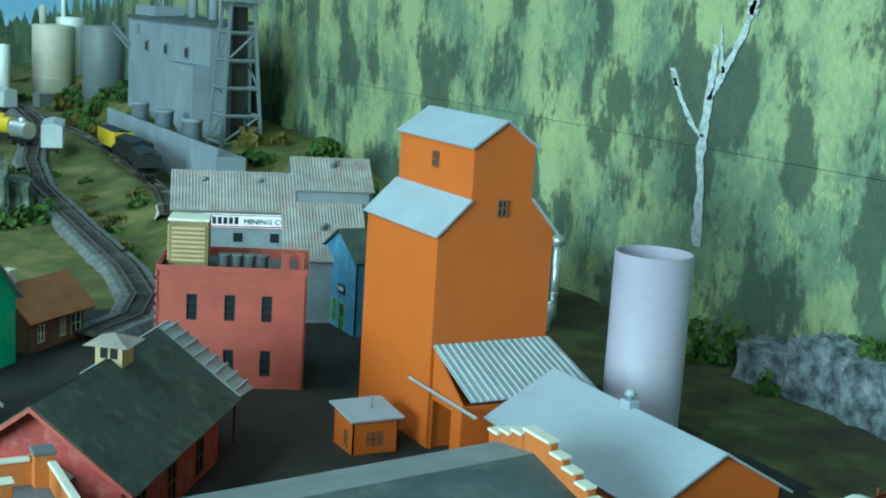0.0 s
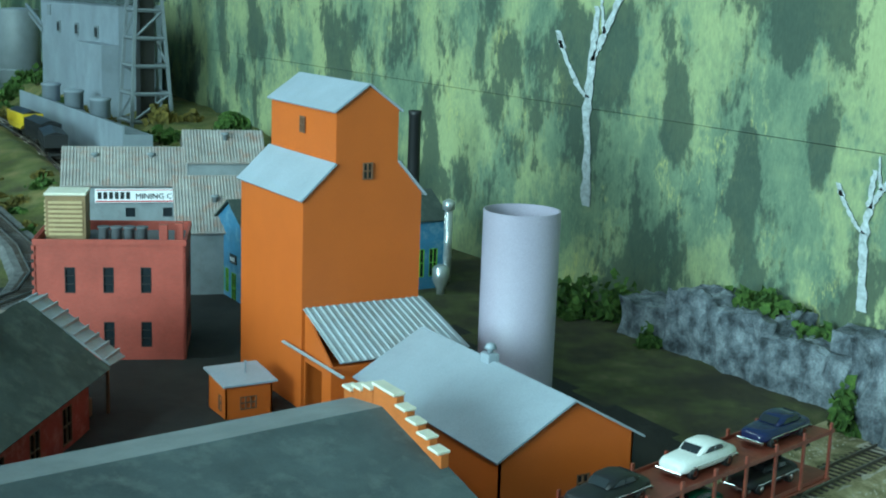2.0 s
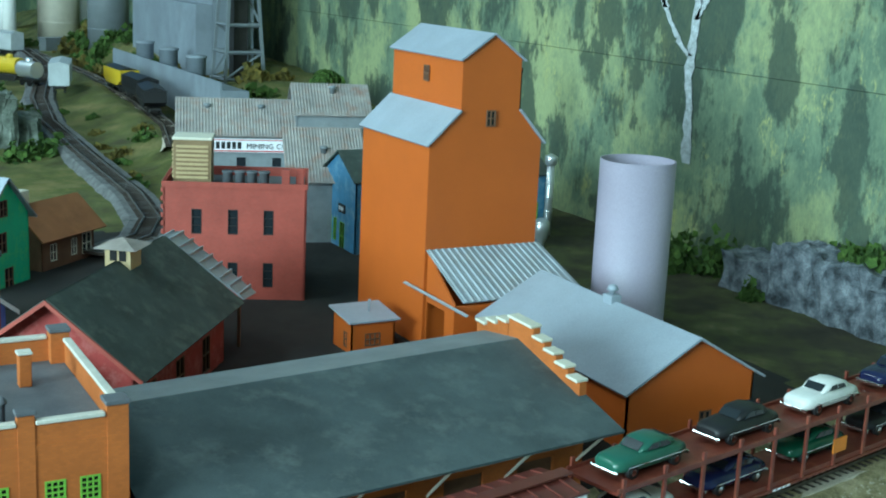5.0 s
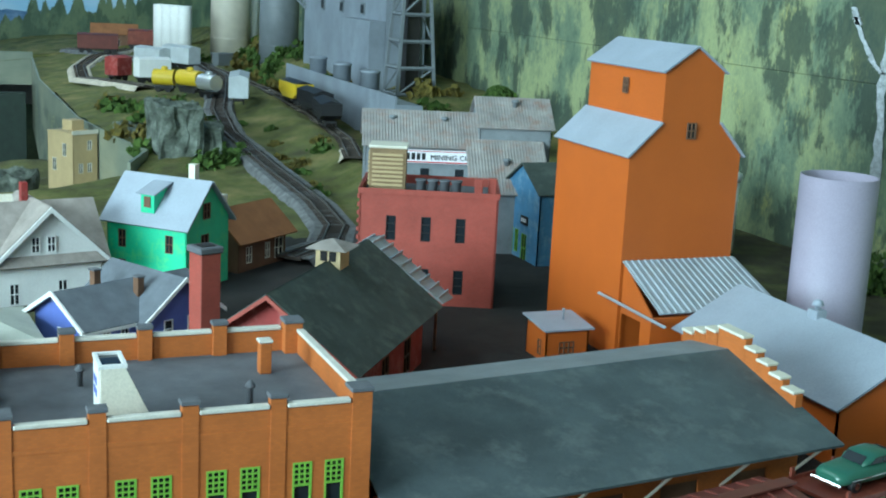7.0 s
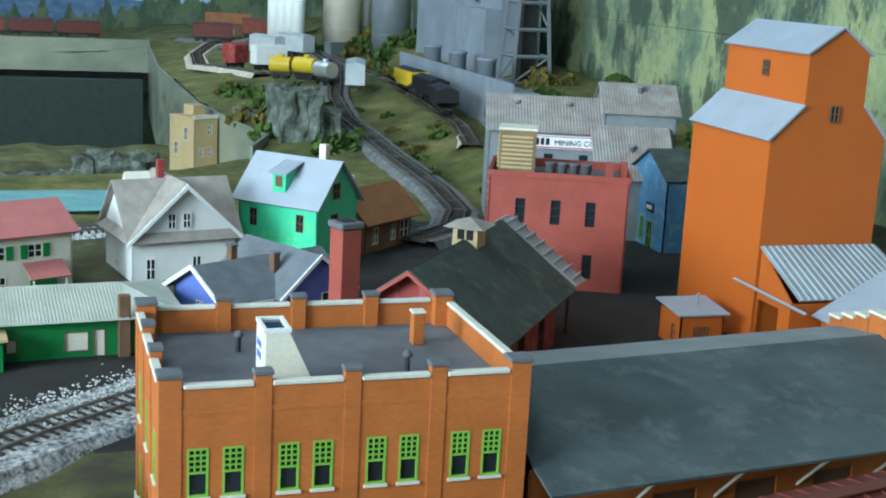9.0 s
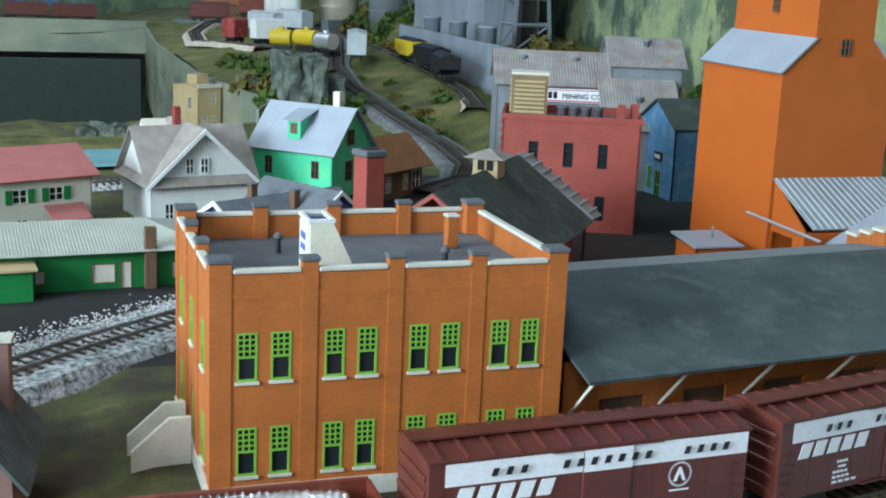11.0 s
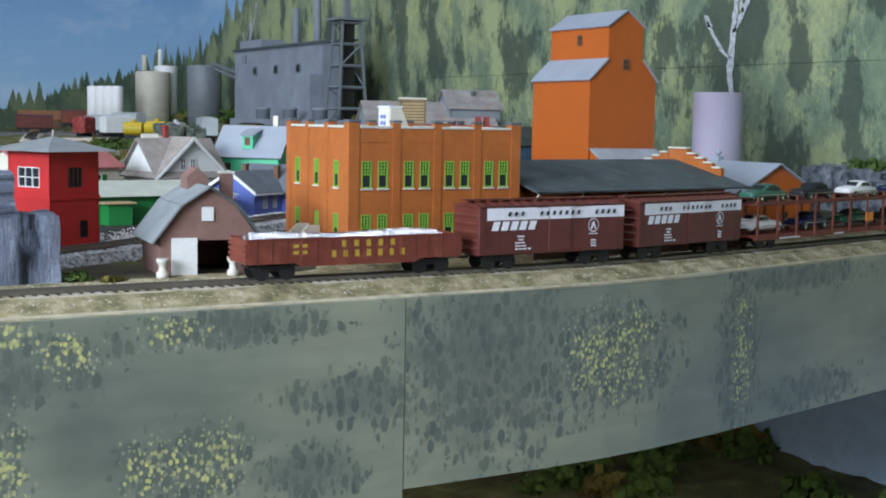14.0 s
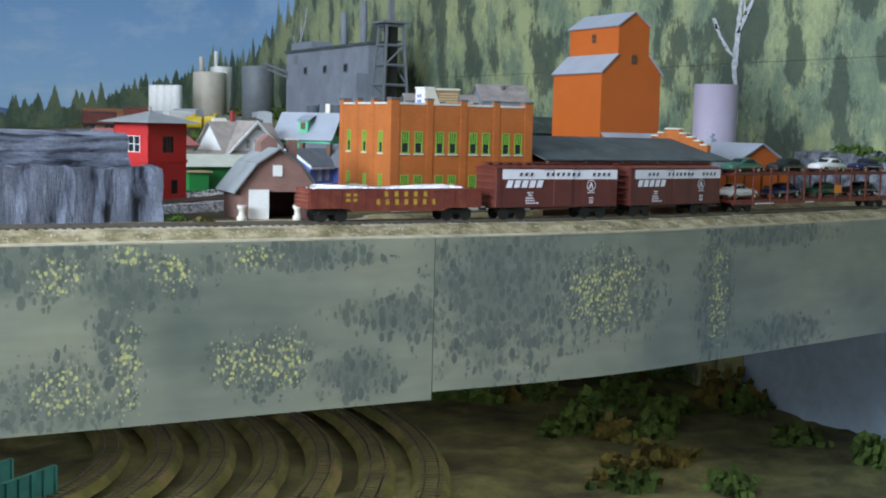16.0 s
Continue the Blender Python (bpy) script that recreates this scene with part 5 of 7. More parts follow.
def mining_works():
    t = thing("mining_works", (0.386, 1.222, G), -17.0, "grey mining works with weathered corrugated iron roofs", "factory")
    wall = paint("works_grey_siding", (0.25, 0.27, 0.29), 0.7, 0.2, stain=(0.18, 0.18, 0.19))

    def block(x0, y0, w, d, h, r, wins, ribs):
        bb = part("wall", panel(w, h, wins, 0.0016), wall, t)
        bb.matrix_local = pose(x0, y0, 0)
        for s in ("right", "back", "left"):
            L = w if s == "back" else d
            p = part("wall", panel(L, h, [], 0.0016), wall, t)
            p.matrix_local = pose(x0, y0, 0) @ side_pose(w, d, s)
            if s != "back":
                g = part("gable", prism([(0, h), (L, h), (L / 2, r)], "y", 0, 0.0016), wall, t)
                g.matrix_local = pose(x0, y0, 0) @ side_pose(w, d, s)
        sl = (r - h) / (d / 2) * 0.005
        p = part("roof", roof_slab((-0.004, -0.005, h - sl), (w + 0.004, -0.005, h - sl), (w + 0.004, d / 2, r), (-0.004, d / 2, r), 0.0012, ribs, 0.0007), RUST_ROOF, t, "weathered corrugated roof slope")
        p.location = (x0, y0, 0)
        p = part("roof", roof_slab((w + 0.004, d + 0.005, h - sl), (-0.004, d + 0.005, h - sl), (-0.004, d / 2, r), (w + 0.004, d / 2, r), 0.0012, ribs, 0.0007), RUST_ROOF, t)
        p.location = (x0, y0, 0)
        for q in wins:
            window_in(t, pose(x0, y0, 0), *q, frame_mat=wall, cols=1, rows=1)
        return t
    block(0.0, 0.0, 0.125, 0.10, 0.110, 0.141, [(0.060, 0.071, 0.074, 0.085), (0.098, 0.109, 0.074, 0.085)], 40)
    block(0.124, 0.0, 0.078, 0.09, 0.134, 0.160, [], 26)
    for s, (x0, x1) in enumerate(((0.112, 0.19),)):
        part("annex_wall", box(x0, x1, -0.07, -0.0685, 0, 0.072), wall, t)
        part("annex_wall", box(x1 - 0.0015, x1, -0.0684, -0.0002, 0, 0.072), wall, t)
        part("annex_side", prism([(-0.0684, 0.0), (-0.0002, 0.0), (-0.0002, 0.115), (-0.0684, 0.072)], "x", x0, x0 + 0.0015), wall, t)
        part("annex_roof", roof_slab((x0 - 0.004, -0.076, 0.070), (x1 + 0.004, -0.076, 0.070), (x1 + 0.004, -0.0008, 0.1175), (x0 - 0.004, -0.0008, 0.1175), 0.0012, 26, 0.0007), RUST_ROOF, t, "weathered corrugated lean-to roof")
    for x, y, z in ((0.03, 0.036, 0.128), (0.088, 0.036, 0.128), (0.165, 0.03, 0.151), (0.15, -0.036, 0.094)):
        v = part("roof_vent", tube([(0.0026, z - 0.004), (0.0026, z + 0.006), (0.0042, z + 0.0065), (0.0042, z + 0.009), (0.001, z + 0.0095)], 14, (x, y, 0)), TANK_GREY, t, "small round roof vent")
    sg = part("sign_board", box(0.030, 0.119, -0.0042, -0.0022, 0.0905, 0.1050), DECAL, t, "white sign board with black and red lettering")
    part("sign_stripe", box(0.031, 0.118, -0.0045, -0.0043, 0.0912, 0.0925), SIGN_RED, sg)
    part("sign_stripe", box(0.031, 0.118, -0.0045, -0.0043, 0.1032, 0.1040), SIGN_RED, sg)
    letter_bars(sg, 0.033, 0.067, 0.0942, 0.1016, 6, BLACK, -0.0043, 0, 0.3)
    text_on(sg, "MINING CO", pose(0.0705, -0.0047, 0.0945, 90, 0, 0), 0.0082, BLACK)
    return t


mining_works()


def blue_store():
    t = house("blue_store", (0.515, 1.05, G), 0, 0.225, 0.08, 0.082, 0.106, STORE_BLUE, DARK_ROOF, "weathered blue warehouse with dark gable roof", GREEN_TRIM,
              [("left", 0.042, 0.054, 0.004, 0.034), ("left", 0.014, 0.022, 0.012, 0.036), ("left", 0.026, 0.034, 0.012, 0.036), ("front", 0.19, 0.2, 0.02, 0.05), ("front", 0.206, 0.216, 0.02, 0.05)], category="warehouse")
    sb = part("sign_board", box(0.04, 0.056, -0.0014, -0.0004, 0.044, 0.053), BLACK, t, "small black shop sign with white marks")
    sb.matrix_local = side_pose(0.225, 0.08, "left")
    letter_bars(sb, 0.042, 0.0545, 0.0465, 0.0505, 3, DECAL, -0.0015, 0, 0.35)
    return t


blue_store()
t = thing("dust_collector", (0.728, 1.025, G), 0, "bright silver dust collector pipe beside the blue warehouse", "pipe")
part("pipe", tube([(0.0042, 0.02), (0.0042, 0.095)], 20), SILVER, t)
part("hopper", tube([(0.004, 0.0), (0.004, 0.012), (0.009, 0.022), (0.009, 0.034), (0.0045, 0.038)], 20, (-0.007, 0, 0)), SILVER, t)
part("rain_cap", tube([(0.0044, 0.0952), (0.0065, 0.096), (0.0065, 0.104), (0.0058, 0.1045), (0.001, 0.107)], 20), SILVER, t)
for zz in (0.045, 0.06, 0.075):
    part("band", tube([(0.0047, zz), (0.0047, zz + 0.0015)], 20), SILVER, t)
t = thing("boiler_stack", (0.753, 1.145, G), 0, "tall black boiler stack behind the warehouse", "chimney")
part("smokestack", tube([(0.0075, 0), (0.0068, 0.18), (0.0074, 0.181), (0.0074, 0.186), (0.005, 0.186), (0.005, 0.17)], 20, caps=False), BLACK, t)


def engine_house():
    w, d, h, r = 0.165, 0.099, 0.056, 0.093
    t = house("engine_house", (0.1835, 0.639, G), 52.5, w, d, h, r, DARK_RED, DARK_ROOF, "dark red goods house under a worn green-black gable roof", WOOD,
              [("front", 0.02, 0.035, 0.01, 0.036), ("front", 0.07, 0.085, 0.01, 0.036), ("front", 0.12, 0.135, 0.01, 0.036)], over=0.011, category="goods house")
    for s in (0, 1):
        a = (w + 0.0115, -0.011, h - 0.0055) if not s else (w + 0.04, d + 0.011, h - 0.0075)
        b = (w + 0.04, -0.011, h - 0.0075) if not s else (w + 0.0115, d + 0.011, h - 0.0055)
        c = (w + 0.04, d / 2, r - 0.002) if not s else (w + 0.0115, d / 2, r)
        e = (w + 0.0115, d / 2, r) if not s else (w + 0.04, d / 2, r - 0.002)
        part("awning_roof", roof_slab(a, b, c, e, 0.0012), METAL_ROOF, t, "ribbed grey metal roof extension")
        for k in range(8):
            f = (k + 0.5) / 8
            y = -0.011 + (d / 2 + 0.011) * f if not s else d + 0.011 - (d / 2 + 0.011) * f
            z = h - 0.0055 + (r - h + 0.0055) * f
            part("batten", box(w + 0.0116, w + 0.0396, y - 0.0007, y + 0.0007, z - 0.0002, z + 0.0024), METAL_ROOF, t)
    for y in (0.0, d):
        part("awning_post", box(w + 0.034, w + 0.036, y - 0.001, y + 0.001, 0, h - 0.004), WOOD, t)
    cu = part("cupola", box(0.093, 0.111, d / 2 - 0.009, d / 2 + 0.009, r - 0.008, r + 0.0095), TAN, t, "pale square roof ventilator")
    bm = hip_roof(0.018, 0.018, 0, 0.006, 0.006, 0.0088)
    bmesh.ops.translate(bm, verts=bm.verts, vec=(0.093, d / 2 - 0.009, r + 0.0096))
    part("cupola_roof", bm, TAUPE_ROOF, cu)
    for k in range(2):
        part("louvre_opening", box(0.0926, 0.0929, d / 2 - 0.006 + 0.0065 * k, d / 2 - 0.001 + 0.0065 * k, r + 0.001, r + 0.008), DARK, cu)
    for s in (0, 1):
        q = part("bargeboard", prism([(d / 2, r + 0.001), (d / 2, r - 0.002), (-0.011 if s else d + 0.011, h - 0.0095), (-0.011 if s else d + 0.011, h - 0.0065)], "x", -0.0125, -0.0112), RED_BRICK, t)
    po = part("porch_roof", roof_slab((-0.03, 0.028, 0.052), (-0.002, 0.028, 0.052), (-0.002, 0.05, 0.064), (-0.03, 0.05, 0.064), 0.0012), TAUPE_ROOF, t)
    part("porch_roof", roof_slab((-0.002, 0.072, 0.052), (-0.03, 0.072, 0.052), (-0.03, 0.05, 0.064), (-0.002, 0.05, 0.064), 0.0012), TAUPE_ROOF, t)
    part("porch_gable", prism([(0.03, 0.0), (0.07, 0.0), (0.07, 0.052), (0.05, 0.0635), (0.03, 0.052)], "x", -0.028, -0.001), DARK_RED, t)
    part("platform", box(0.0, w + 0.04, -0.02, -0.0005, 0, 0.006), WOOD, t, "weathered plank platform")
    part("crate", box(w + 0.012, w + 0.03, 0.01, 0.05, 0, 0.02), WOOD, t)
    return t


engine_house()
t = thing("factory_chimney", (0.112, 0.722, G), 20, "square red brick chimney with a dark cap", "chimney")
part("shaft", box(-0.0074, 0.0074, -0.0074, 0.0074, 0, 0.108, 0.0005), RED_BRICK, t)
part("cap", box(-0.0088, 0.0088, -0.0088, 0.0088, 0.1081, 0.1125, 0.0008), TAR, t)
part("flue", box(-0.005, 0.005, -0.005, 0.005, 0.1126, 0.1131), DARK, t)


def green_house():
    w, d, h, r = 0.084, 0.066, 0.068, 0.102
    t = house("green_house", (0.093, 1.062, G), -45, w, d, h, r, MINT, GREY_ROOF, "mint green two-storey house with grey roof and dormer", WOOD,
              [("front", 0.012, 0.020, 0.041, 0.057), ("front", 0.062, 0.070, 0.041, 0.057), ("front", 0.012, 0.020, 0.012, 0.03), ("front", 0.044, 0.06, 0.002, 0.024),
               ("right", 0.022, 0.034, 0.038, 0.056), ("right", 0.024, 0.034, 0.070, 0.084), ("right", 0.03, 0.042, 0.002, 0.024)], over=0.005)
    dm = part("dormer", prism([(0.003, 0.074), (0.024, 0.074), (0.024, 0.094), (0.014, 0.094), (0.003, 0.091)], "x", 0.034, 0.048), MINT, t)
    part("dormer_roof", roof_slab((0.031, 0.0, 0.0905), (0.051, 0.0, 0.0905), (0.051, 0.027, 0.0985), (0.031, 0.027, 0.0985), 0.0012), GREY_ROOF, dm)
    part("dormer_window", box(0.0375, 0.0445, 0.0022, 0.0029, 0.079, 0.0885), WOOD, dm)
    ch = part("chimney", box(0.062, 0.069, 0.034, 0.041, 0.088, 0.116, 0.0004), CREAM, t, "cream chimney")
    part("door_step", box(0.03, 0.046, -0.008, -0.0004, 0, 0.003), STONE, t)
    return t


green_house()
t = house("brown_house", (0.214, 1.072, G), 40, 0.076, 0.05, 0.042, 0.064, WOOD, BROWN_ROOF, "low brown cottage with a brown shingle roof", CREAM,
          [("front", 0.012, 0.021, 0.014, 0.03), ("front", 0.042, 0.05, 0.014, 0.03), ("front", 0.058, 0.072, 0.012, 0.032)], over=0.008)
part("chimney", box(0.004, 0.014, 0.024, 0.034, 0.05, 0.078, 0.0005), CREAM, t, "pale stone chimney")


def white_house():
    w, d, h, r = 0.090, 0.078, 0.046, 0.088
    t = house("white_house", (-0.006, 0.985, G), 13, w, d, h, r, WHITE, TAUPE_ROOF, "white clapboard house with taupe cross-gabled roof", WHITE,
              [("front", 0.012, 0.020, 0.008, 0.026), ("front", 0.052, 0.060, 0.008, 0.026), ("front", 0.030, 0.037, 0.0508, 0.064), ("front", 0.043, 0.050, 0.0508, 0.064), ("left", 0.03, 0.04, 0.01, 0.026)],
              over=0.006, ridge_axis="y")
    gable_roof(t, w, d, h, r - 0.002, TAUPE_ROOF, 0.006, ridge_axis="x")
    for s in ("left", "right"):
        g = part("gable", prism([(0, h), (d, h), (d / 2, r - 0.002)], "y", 0, 0.0014), WHITE, t)
        g.matrix_local = side_pose(w, d, s)
    for s in (0, 1):
        part("bargeboard", prism([(w / 2, r + 0.0016), (w / 2, r - 0.003), (-0.0065 if s else w + 0.0065, h - 0.009), (-0.0065 if s else w + 0.0065, h - 0.005)], "y", -0.0078, -0.0062), WHITE, t)
    part("chimney", box(0.036, 0.042, 0.045, 0.051, r - 0.006, r + 0.014, 0.0004), DARK_RED, t, "small dark red chimney")
    part("rear_dormer", prism([(0.04, r - 0.012), (0.06, r - 0.012), (0.05, r + 0.004)], "x", 0.008, 0.03), CREAM, t)
    return t


white_house()


def cream_house():
    w, d, h, r = 0.125, 0.072, 0.056, 0.074
    t = house("cream_house", (-0.168, 0.922, G), 24, w, d, h, r, CREAM, RED_ROOF, "cream two-storey house with red roof and green shutters", CREAM,
              [("front", 0.088, 0.100, 0.036, 0.047), ("front", 0.058, 0.070, 0.036, 0.047), ("front", 0.06, 0.07, 0.010, 0.023), ("front", 0.026, 0.038, 0.036, 0.047)], over=0.005)
    for x in (0.082, 0.1005, 0.052, 0.0705, 0.020, 0.0385):
        part("shutter", box(x, x + 0.0055, -0.0012, -0.0002, 0.036, 0.047), DEEP_GREEN, t, "green shutter")
    part("porch_roof", roof_slab((0.083, -0.018, 0.022), (0.116, -0.018, 0.022), (0.116, -0.0006, 0.032), (0.083, -0.0006, 0.032), 0.0012), RED_ROOF, t)
    for x in (0.086, 0.113):
        part("porch_post", box(x - 0.0006, x + 0.0006, -0.0165, -0.0153, 0, 0.0225), CREAM, t)
    part("awning", box(0.089, 0.111, -0.0022, -0.0008, 0.006, 0.018), DEEP_GREEN, t)
    return t


cream_house()


def bungalow():
    w, d, h = 0.165, 0.085, 0.034
    t = thing("green_bungalow", (-0.155, 0.778, G), 5, "deep green bungalow with a pale ribbed hip roof", "house")
    wins = [(0.055, 0.062, 0.012, 0.022), (0.092, 0.108, 0.011, 0.025), (0.111, 0.119, 0.003, 0.026), (0.146, 0.152, 0.012, 0.024)]
    for s in ("front", "right", "back", "left"):
        L = w if s in ("front", "back") else d
        p = part("wall", panel(L, h, wins if s == "front" else [], 0.0014), DEEP_GREEN, t)
        p.matrix_local = side_pose(w, d, s)
    for o in wins:
        window_in(t, pose(0, 0, 0), *o, frame_mat=WOOD, cols=1, rows=1, pane=CREAM)
    part("roof", hip_roof(w, d, h, h + 0.013, 0.009, 0.03), PALE_ROOF, t, "pale ribbed hip roof")
    for k in range(44):
        x = 0.032 + (w - 0.064) * k / 43
        a = [(x - 0.0004, -0.0085, h + 0.0002), (x + 0.0004, -0.0085, h + 0.0002), (x + 0.0004, d / 2, h + 0.0131), (x - 0.0004, d / 2, h + 0.0131)]
        part("roof_batten", roof_slab(*a, 0.0006), PALE_ROOF, t)
    part("chimney", box(0.127, 0.135, -0.0065, -0.0005, 0, 0.050, 0.0005), WOOD, t, "brown chimney on the front wall")
    part("porch_slab", box(0.04, 0.162, -0.016, -0.0004, 0, 0.003), STONE, t)
    pr = part("porch_wing", box(0.028, 0.052, -0.022, -0.0004, 0, 0.028), DEEP_GREEN, t)
    part("porch_wing_roof", box(0.022, 0.055, -0.026, -0.0004, 0.0281, 0.0295), TAN, pr)
    return t


bungalow()


def blue_house():
    w, d, h, r = 0.110, 0.062, 0.029, 0.0475
    t = house("blue_house", (0.047, 0.815, G + 0.007), 29, w, d, h, r, BLUE, HOUSE_SLATE, "violet-blue house with white trim and blue-grey roof", WHITE,
              [("front", 0.014, 0.021, 0.009, 0.024), ("front", 0.030, 0.037, 0.009, 0.024), ("left", 0.028, 0.036, 0.008, 0.022)], over=0.006)
    c, hw, z0, z1, y0 = 0.078, 0.032, 0.029, 0.053, -0.008
    part("front_gable", prism([(c - hw, 0), (c + hw, 0), (c + hw, z0), (c, z1), (c - hw, z0)], "y", y0, 0.07), BLUE, t)
    sl = (z1 - z0) / hw * 0.006
    for a, b2 in (((c - hw - 0.006, 0.076, z0 - sl), (c - hw - 0.006, y0 - 0.006, z0 - sl)), ((c + hw + 0.006, y0 - 0.006, z0 - sl), (c + hw + 0.006, 0.076, z0 - sl))):
        part("gable_roof", roof_slab(a, b2, (c, b2[1], z1 + 0.0005), (c, a[1], z1 + 0.0005), 0.0013), HOUSE_SLATE, t)
    for sg in (-1, 1):
        e = c + sg * (hw + 0.0068)
        part("bargeboard", prism([(c, z1 + 0.0026), (c, z1 - 0.0008), (e, z0 - sl - 0.0016), (e, z0 - sl + 0.0018)], "y", y0 - 0.0076, y0 - 0.0062), WHITE, t, "white bargeboard")
        e = d / 2 + sg * (d / 2 + 0.0068)
        part("bargeboard", prism([(d / 2, r + 0.0026), (d / 2, r - 0.0010), (e, h - 0.0052), (e, h - 0.0016)], "x", -0.0078, -0.0062), WHITE, t, "white bargeboard")
    part("gutter", box(-0.006, c - hw - 0.007, -0.0076, -0.0062, h - 0.0052, h - 0.0030), WHITE, t, "white eaves board")
    for x, y, zz in ((0.058, 0.016, 0.053), (0.044, 0.050, 0.054)):
        ch = part("chimney", box(x - 0.003, x + 0.003, y - 0.003, y + 0.003, 0.034, zz, 0.0003), WOOD, t)
        part("cap", box(x - 0.0038, x + 0.0038, y - 0.0038, y + 0.0038, zz + 0.0001, zz + 0.0014, 0.0003), TAR, ch)
    for x, za in ((c - 0.012, 0.010), (c + 0.010, 0.010)):
        window_in(t, pose(0, y0 - 0.0013, 0), x - 0.004, x + 0.004, za, za + 0.014, frame_mat=WHITE, cols=1, rows=2)
    return t


blue_house()

# ---- left foreground ----


def gambrel_barn():
    w, d = 0.070, 0.066
    t = thing("gambrel_barn", (-0.180, 0.424, G - 0.003), -6, "small brown gambrel barn with grey ribbed roof and open front", "barn")
    brown = brick_mat("dusty_brown_siding", (0.30, 0.17, 0.14), (0.2, 0.11, 0.09), 0.8)
    h, kz, kx, r = 0.032, 0.053, 0.015, 0.066
    holes = [(0.008, 0.023, 0.001, 0.028), (0.025, 0.055, 0.001, 0.028)]
    f = part("front_wall", panel(w, h, holes, 0.0015), brown, t)
    part("gable", prism([(0, h), (w, h), (w - kx, kz), (w / 2, r), (kx, kz)], "y", 0, 0.0015), brown, t)
    part("gable", prism([(0, 0), (w, 0), (w, h), (w - kx, kz), (w / 2, r), (kx, kz), (0, h)], "y", d - 0.0015, d), brown, t)
    for x in (0, w - 0.0015):
        part("side_wall", box(x, x + 0.0015, 0.0016, d - 0.0016, 0, h), brown, t)
    e = 0.005
    # Light from the left is put into the colours: left slopes paler, right darker.
    part("roof", roof_slab((-0.006, d + e, h - 0.006), (-0.006, -e, h - 0.006), (kx, -e, kz), (kx, d + e, kz), 0.0014, 16, 0.0005), PLAIN_AND_LIT_ROOF, t, "ribbed roof slope, paler grey on the lit side")
    part("roof", roof_slab((kx, d + e, kz), (kx, -e, kz), (w / 2, -e, r), (w / 2, d + e, r), 0.0014, 16, 0.0005), PLAIN_AND_LIT_ROOF, t)
    part("roof", roof_slab((w + 0.006, -e, h - 0.006), (w + 0.006, d + e, h - 0.006), (w - kx, d + e, kz), (w - kx, -e, kz), 0.0014, 16, 0.0005), SLATE, t)
    part("roof", roof_slab((w - kx, -e, kz), (w - kx, d + e, kz), (w / 2, d + e, r), (w / 2, -e, r), 0.0014, 16, 0.0005), SLATE, t)
    part("sliding_door", box(0.008, 0.0265, -0.0016, -0.0004, 0.001, 0.030), WHITE, t, "white sliding door")
    part("loft_door", box(0.030, 0.0385, -0.0012, -0.0002, 0.042, 0.052), WHITE, t, "small white loft hatch")
    part("floor_slab", box(0.002, w - 0.002, 0.002, d - 0.002, 0, 0.001), DARK, t)
    part("chimney", box(0.056, 0.065, 0.045, 0.054, 0.03, 0.074, 0.0005), brown, t, "brown brick chimney")
    part("cap", box(0.055, 0.066, 0.044, 0.055, 0.0741, 0.0757), STONE, t)
    cu = part("ridge_dormer", prism([(w / 2 - 0.008, r - 0.006), (w / 2 + 0.008, r - 0.006), (w / 2 + 0.008, r + 0.006), (w / 2, r + 0.013), (w / 2 - 0.008, r + 0.006)], "y", 0.034, 0.056), brown, t)
    part("apron", box(-0.006, w + 0.006, -0.016, -0.0005, 0, 0.002), STONE, t)
    for x in (0.0, 0.051):
        part("bollard", tube([(0.0042, 0.0), (0.0046, 0.004), (0.0028, 0.006), (0.0028, 0.010), (0.0044, 0.012), (0.0044, 0.0145)], 14, (x, -0.009, 0.002)), STONE, t, "pale cast machine stand")
    return t


gambrel_barn()


def signal_tower():
    w, d, h = 0.050, 0.05, 0.084
    t = thing("signal_tower", (-0.224, 0.566, G), 27, "bright red two-storey signal tower with grey hip roof", "signal tower")
    wins = {"front": [(0.018, 0.032, 0.055, 0.071), (0.03, 0.038, 0.014, 0.028)], "left": [(0.012, 0.038, 0.055, 0.071)]}
    for s in ("front", "right", "back", "left"):
        o = wins.get(s, [])
        p = part("wall", panel(w, h, o, 0.0014), BRIGHT_RED, t)
        p.matrix_local = side_pose(w, d, s)
        for q in o:
            window_in(t, side_pose(w, d, s), *q, frame_mat=BLACK if s == "front" else WHITE, cols=3, rows=2)
        b = part("belt_board", box(-0.0008, w + 0.0008, -0.001, 0, 0.045, 0.048), BRIGHT_RED, t)
        b.matrix_local = side_pose(w, d, s)
    part("roof", hip_roof(w, d, h, h + 0.0115, 0.012, 0.024), PLAIN_AND_LIT_ROOF, t, "grey shingled hip roof")
    part("finial", tube([(0.0014, h + 0.010), (0.001, h + 0.0165)], 8, (w / 2, d / 2, 0)), TAUPE_ROOF, t)
    return t


signal_tower()


def boulder(name, at, rz, size, seed, label, cuts=14, rough=0.3, group="rock outcrop", mat=ROCK, grain=(110, 110, 35)):
    ob = link_mesh(name, rock_mesh(size, seed, cuts, rough, grain), mat)
    ob.matrix_world = pose(*at, 0, 0, rz)
    return tagged(ob, label, "rock", group)


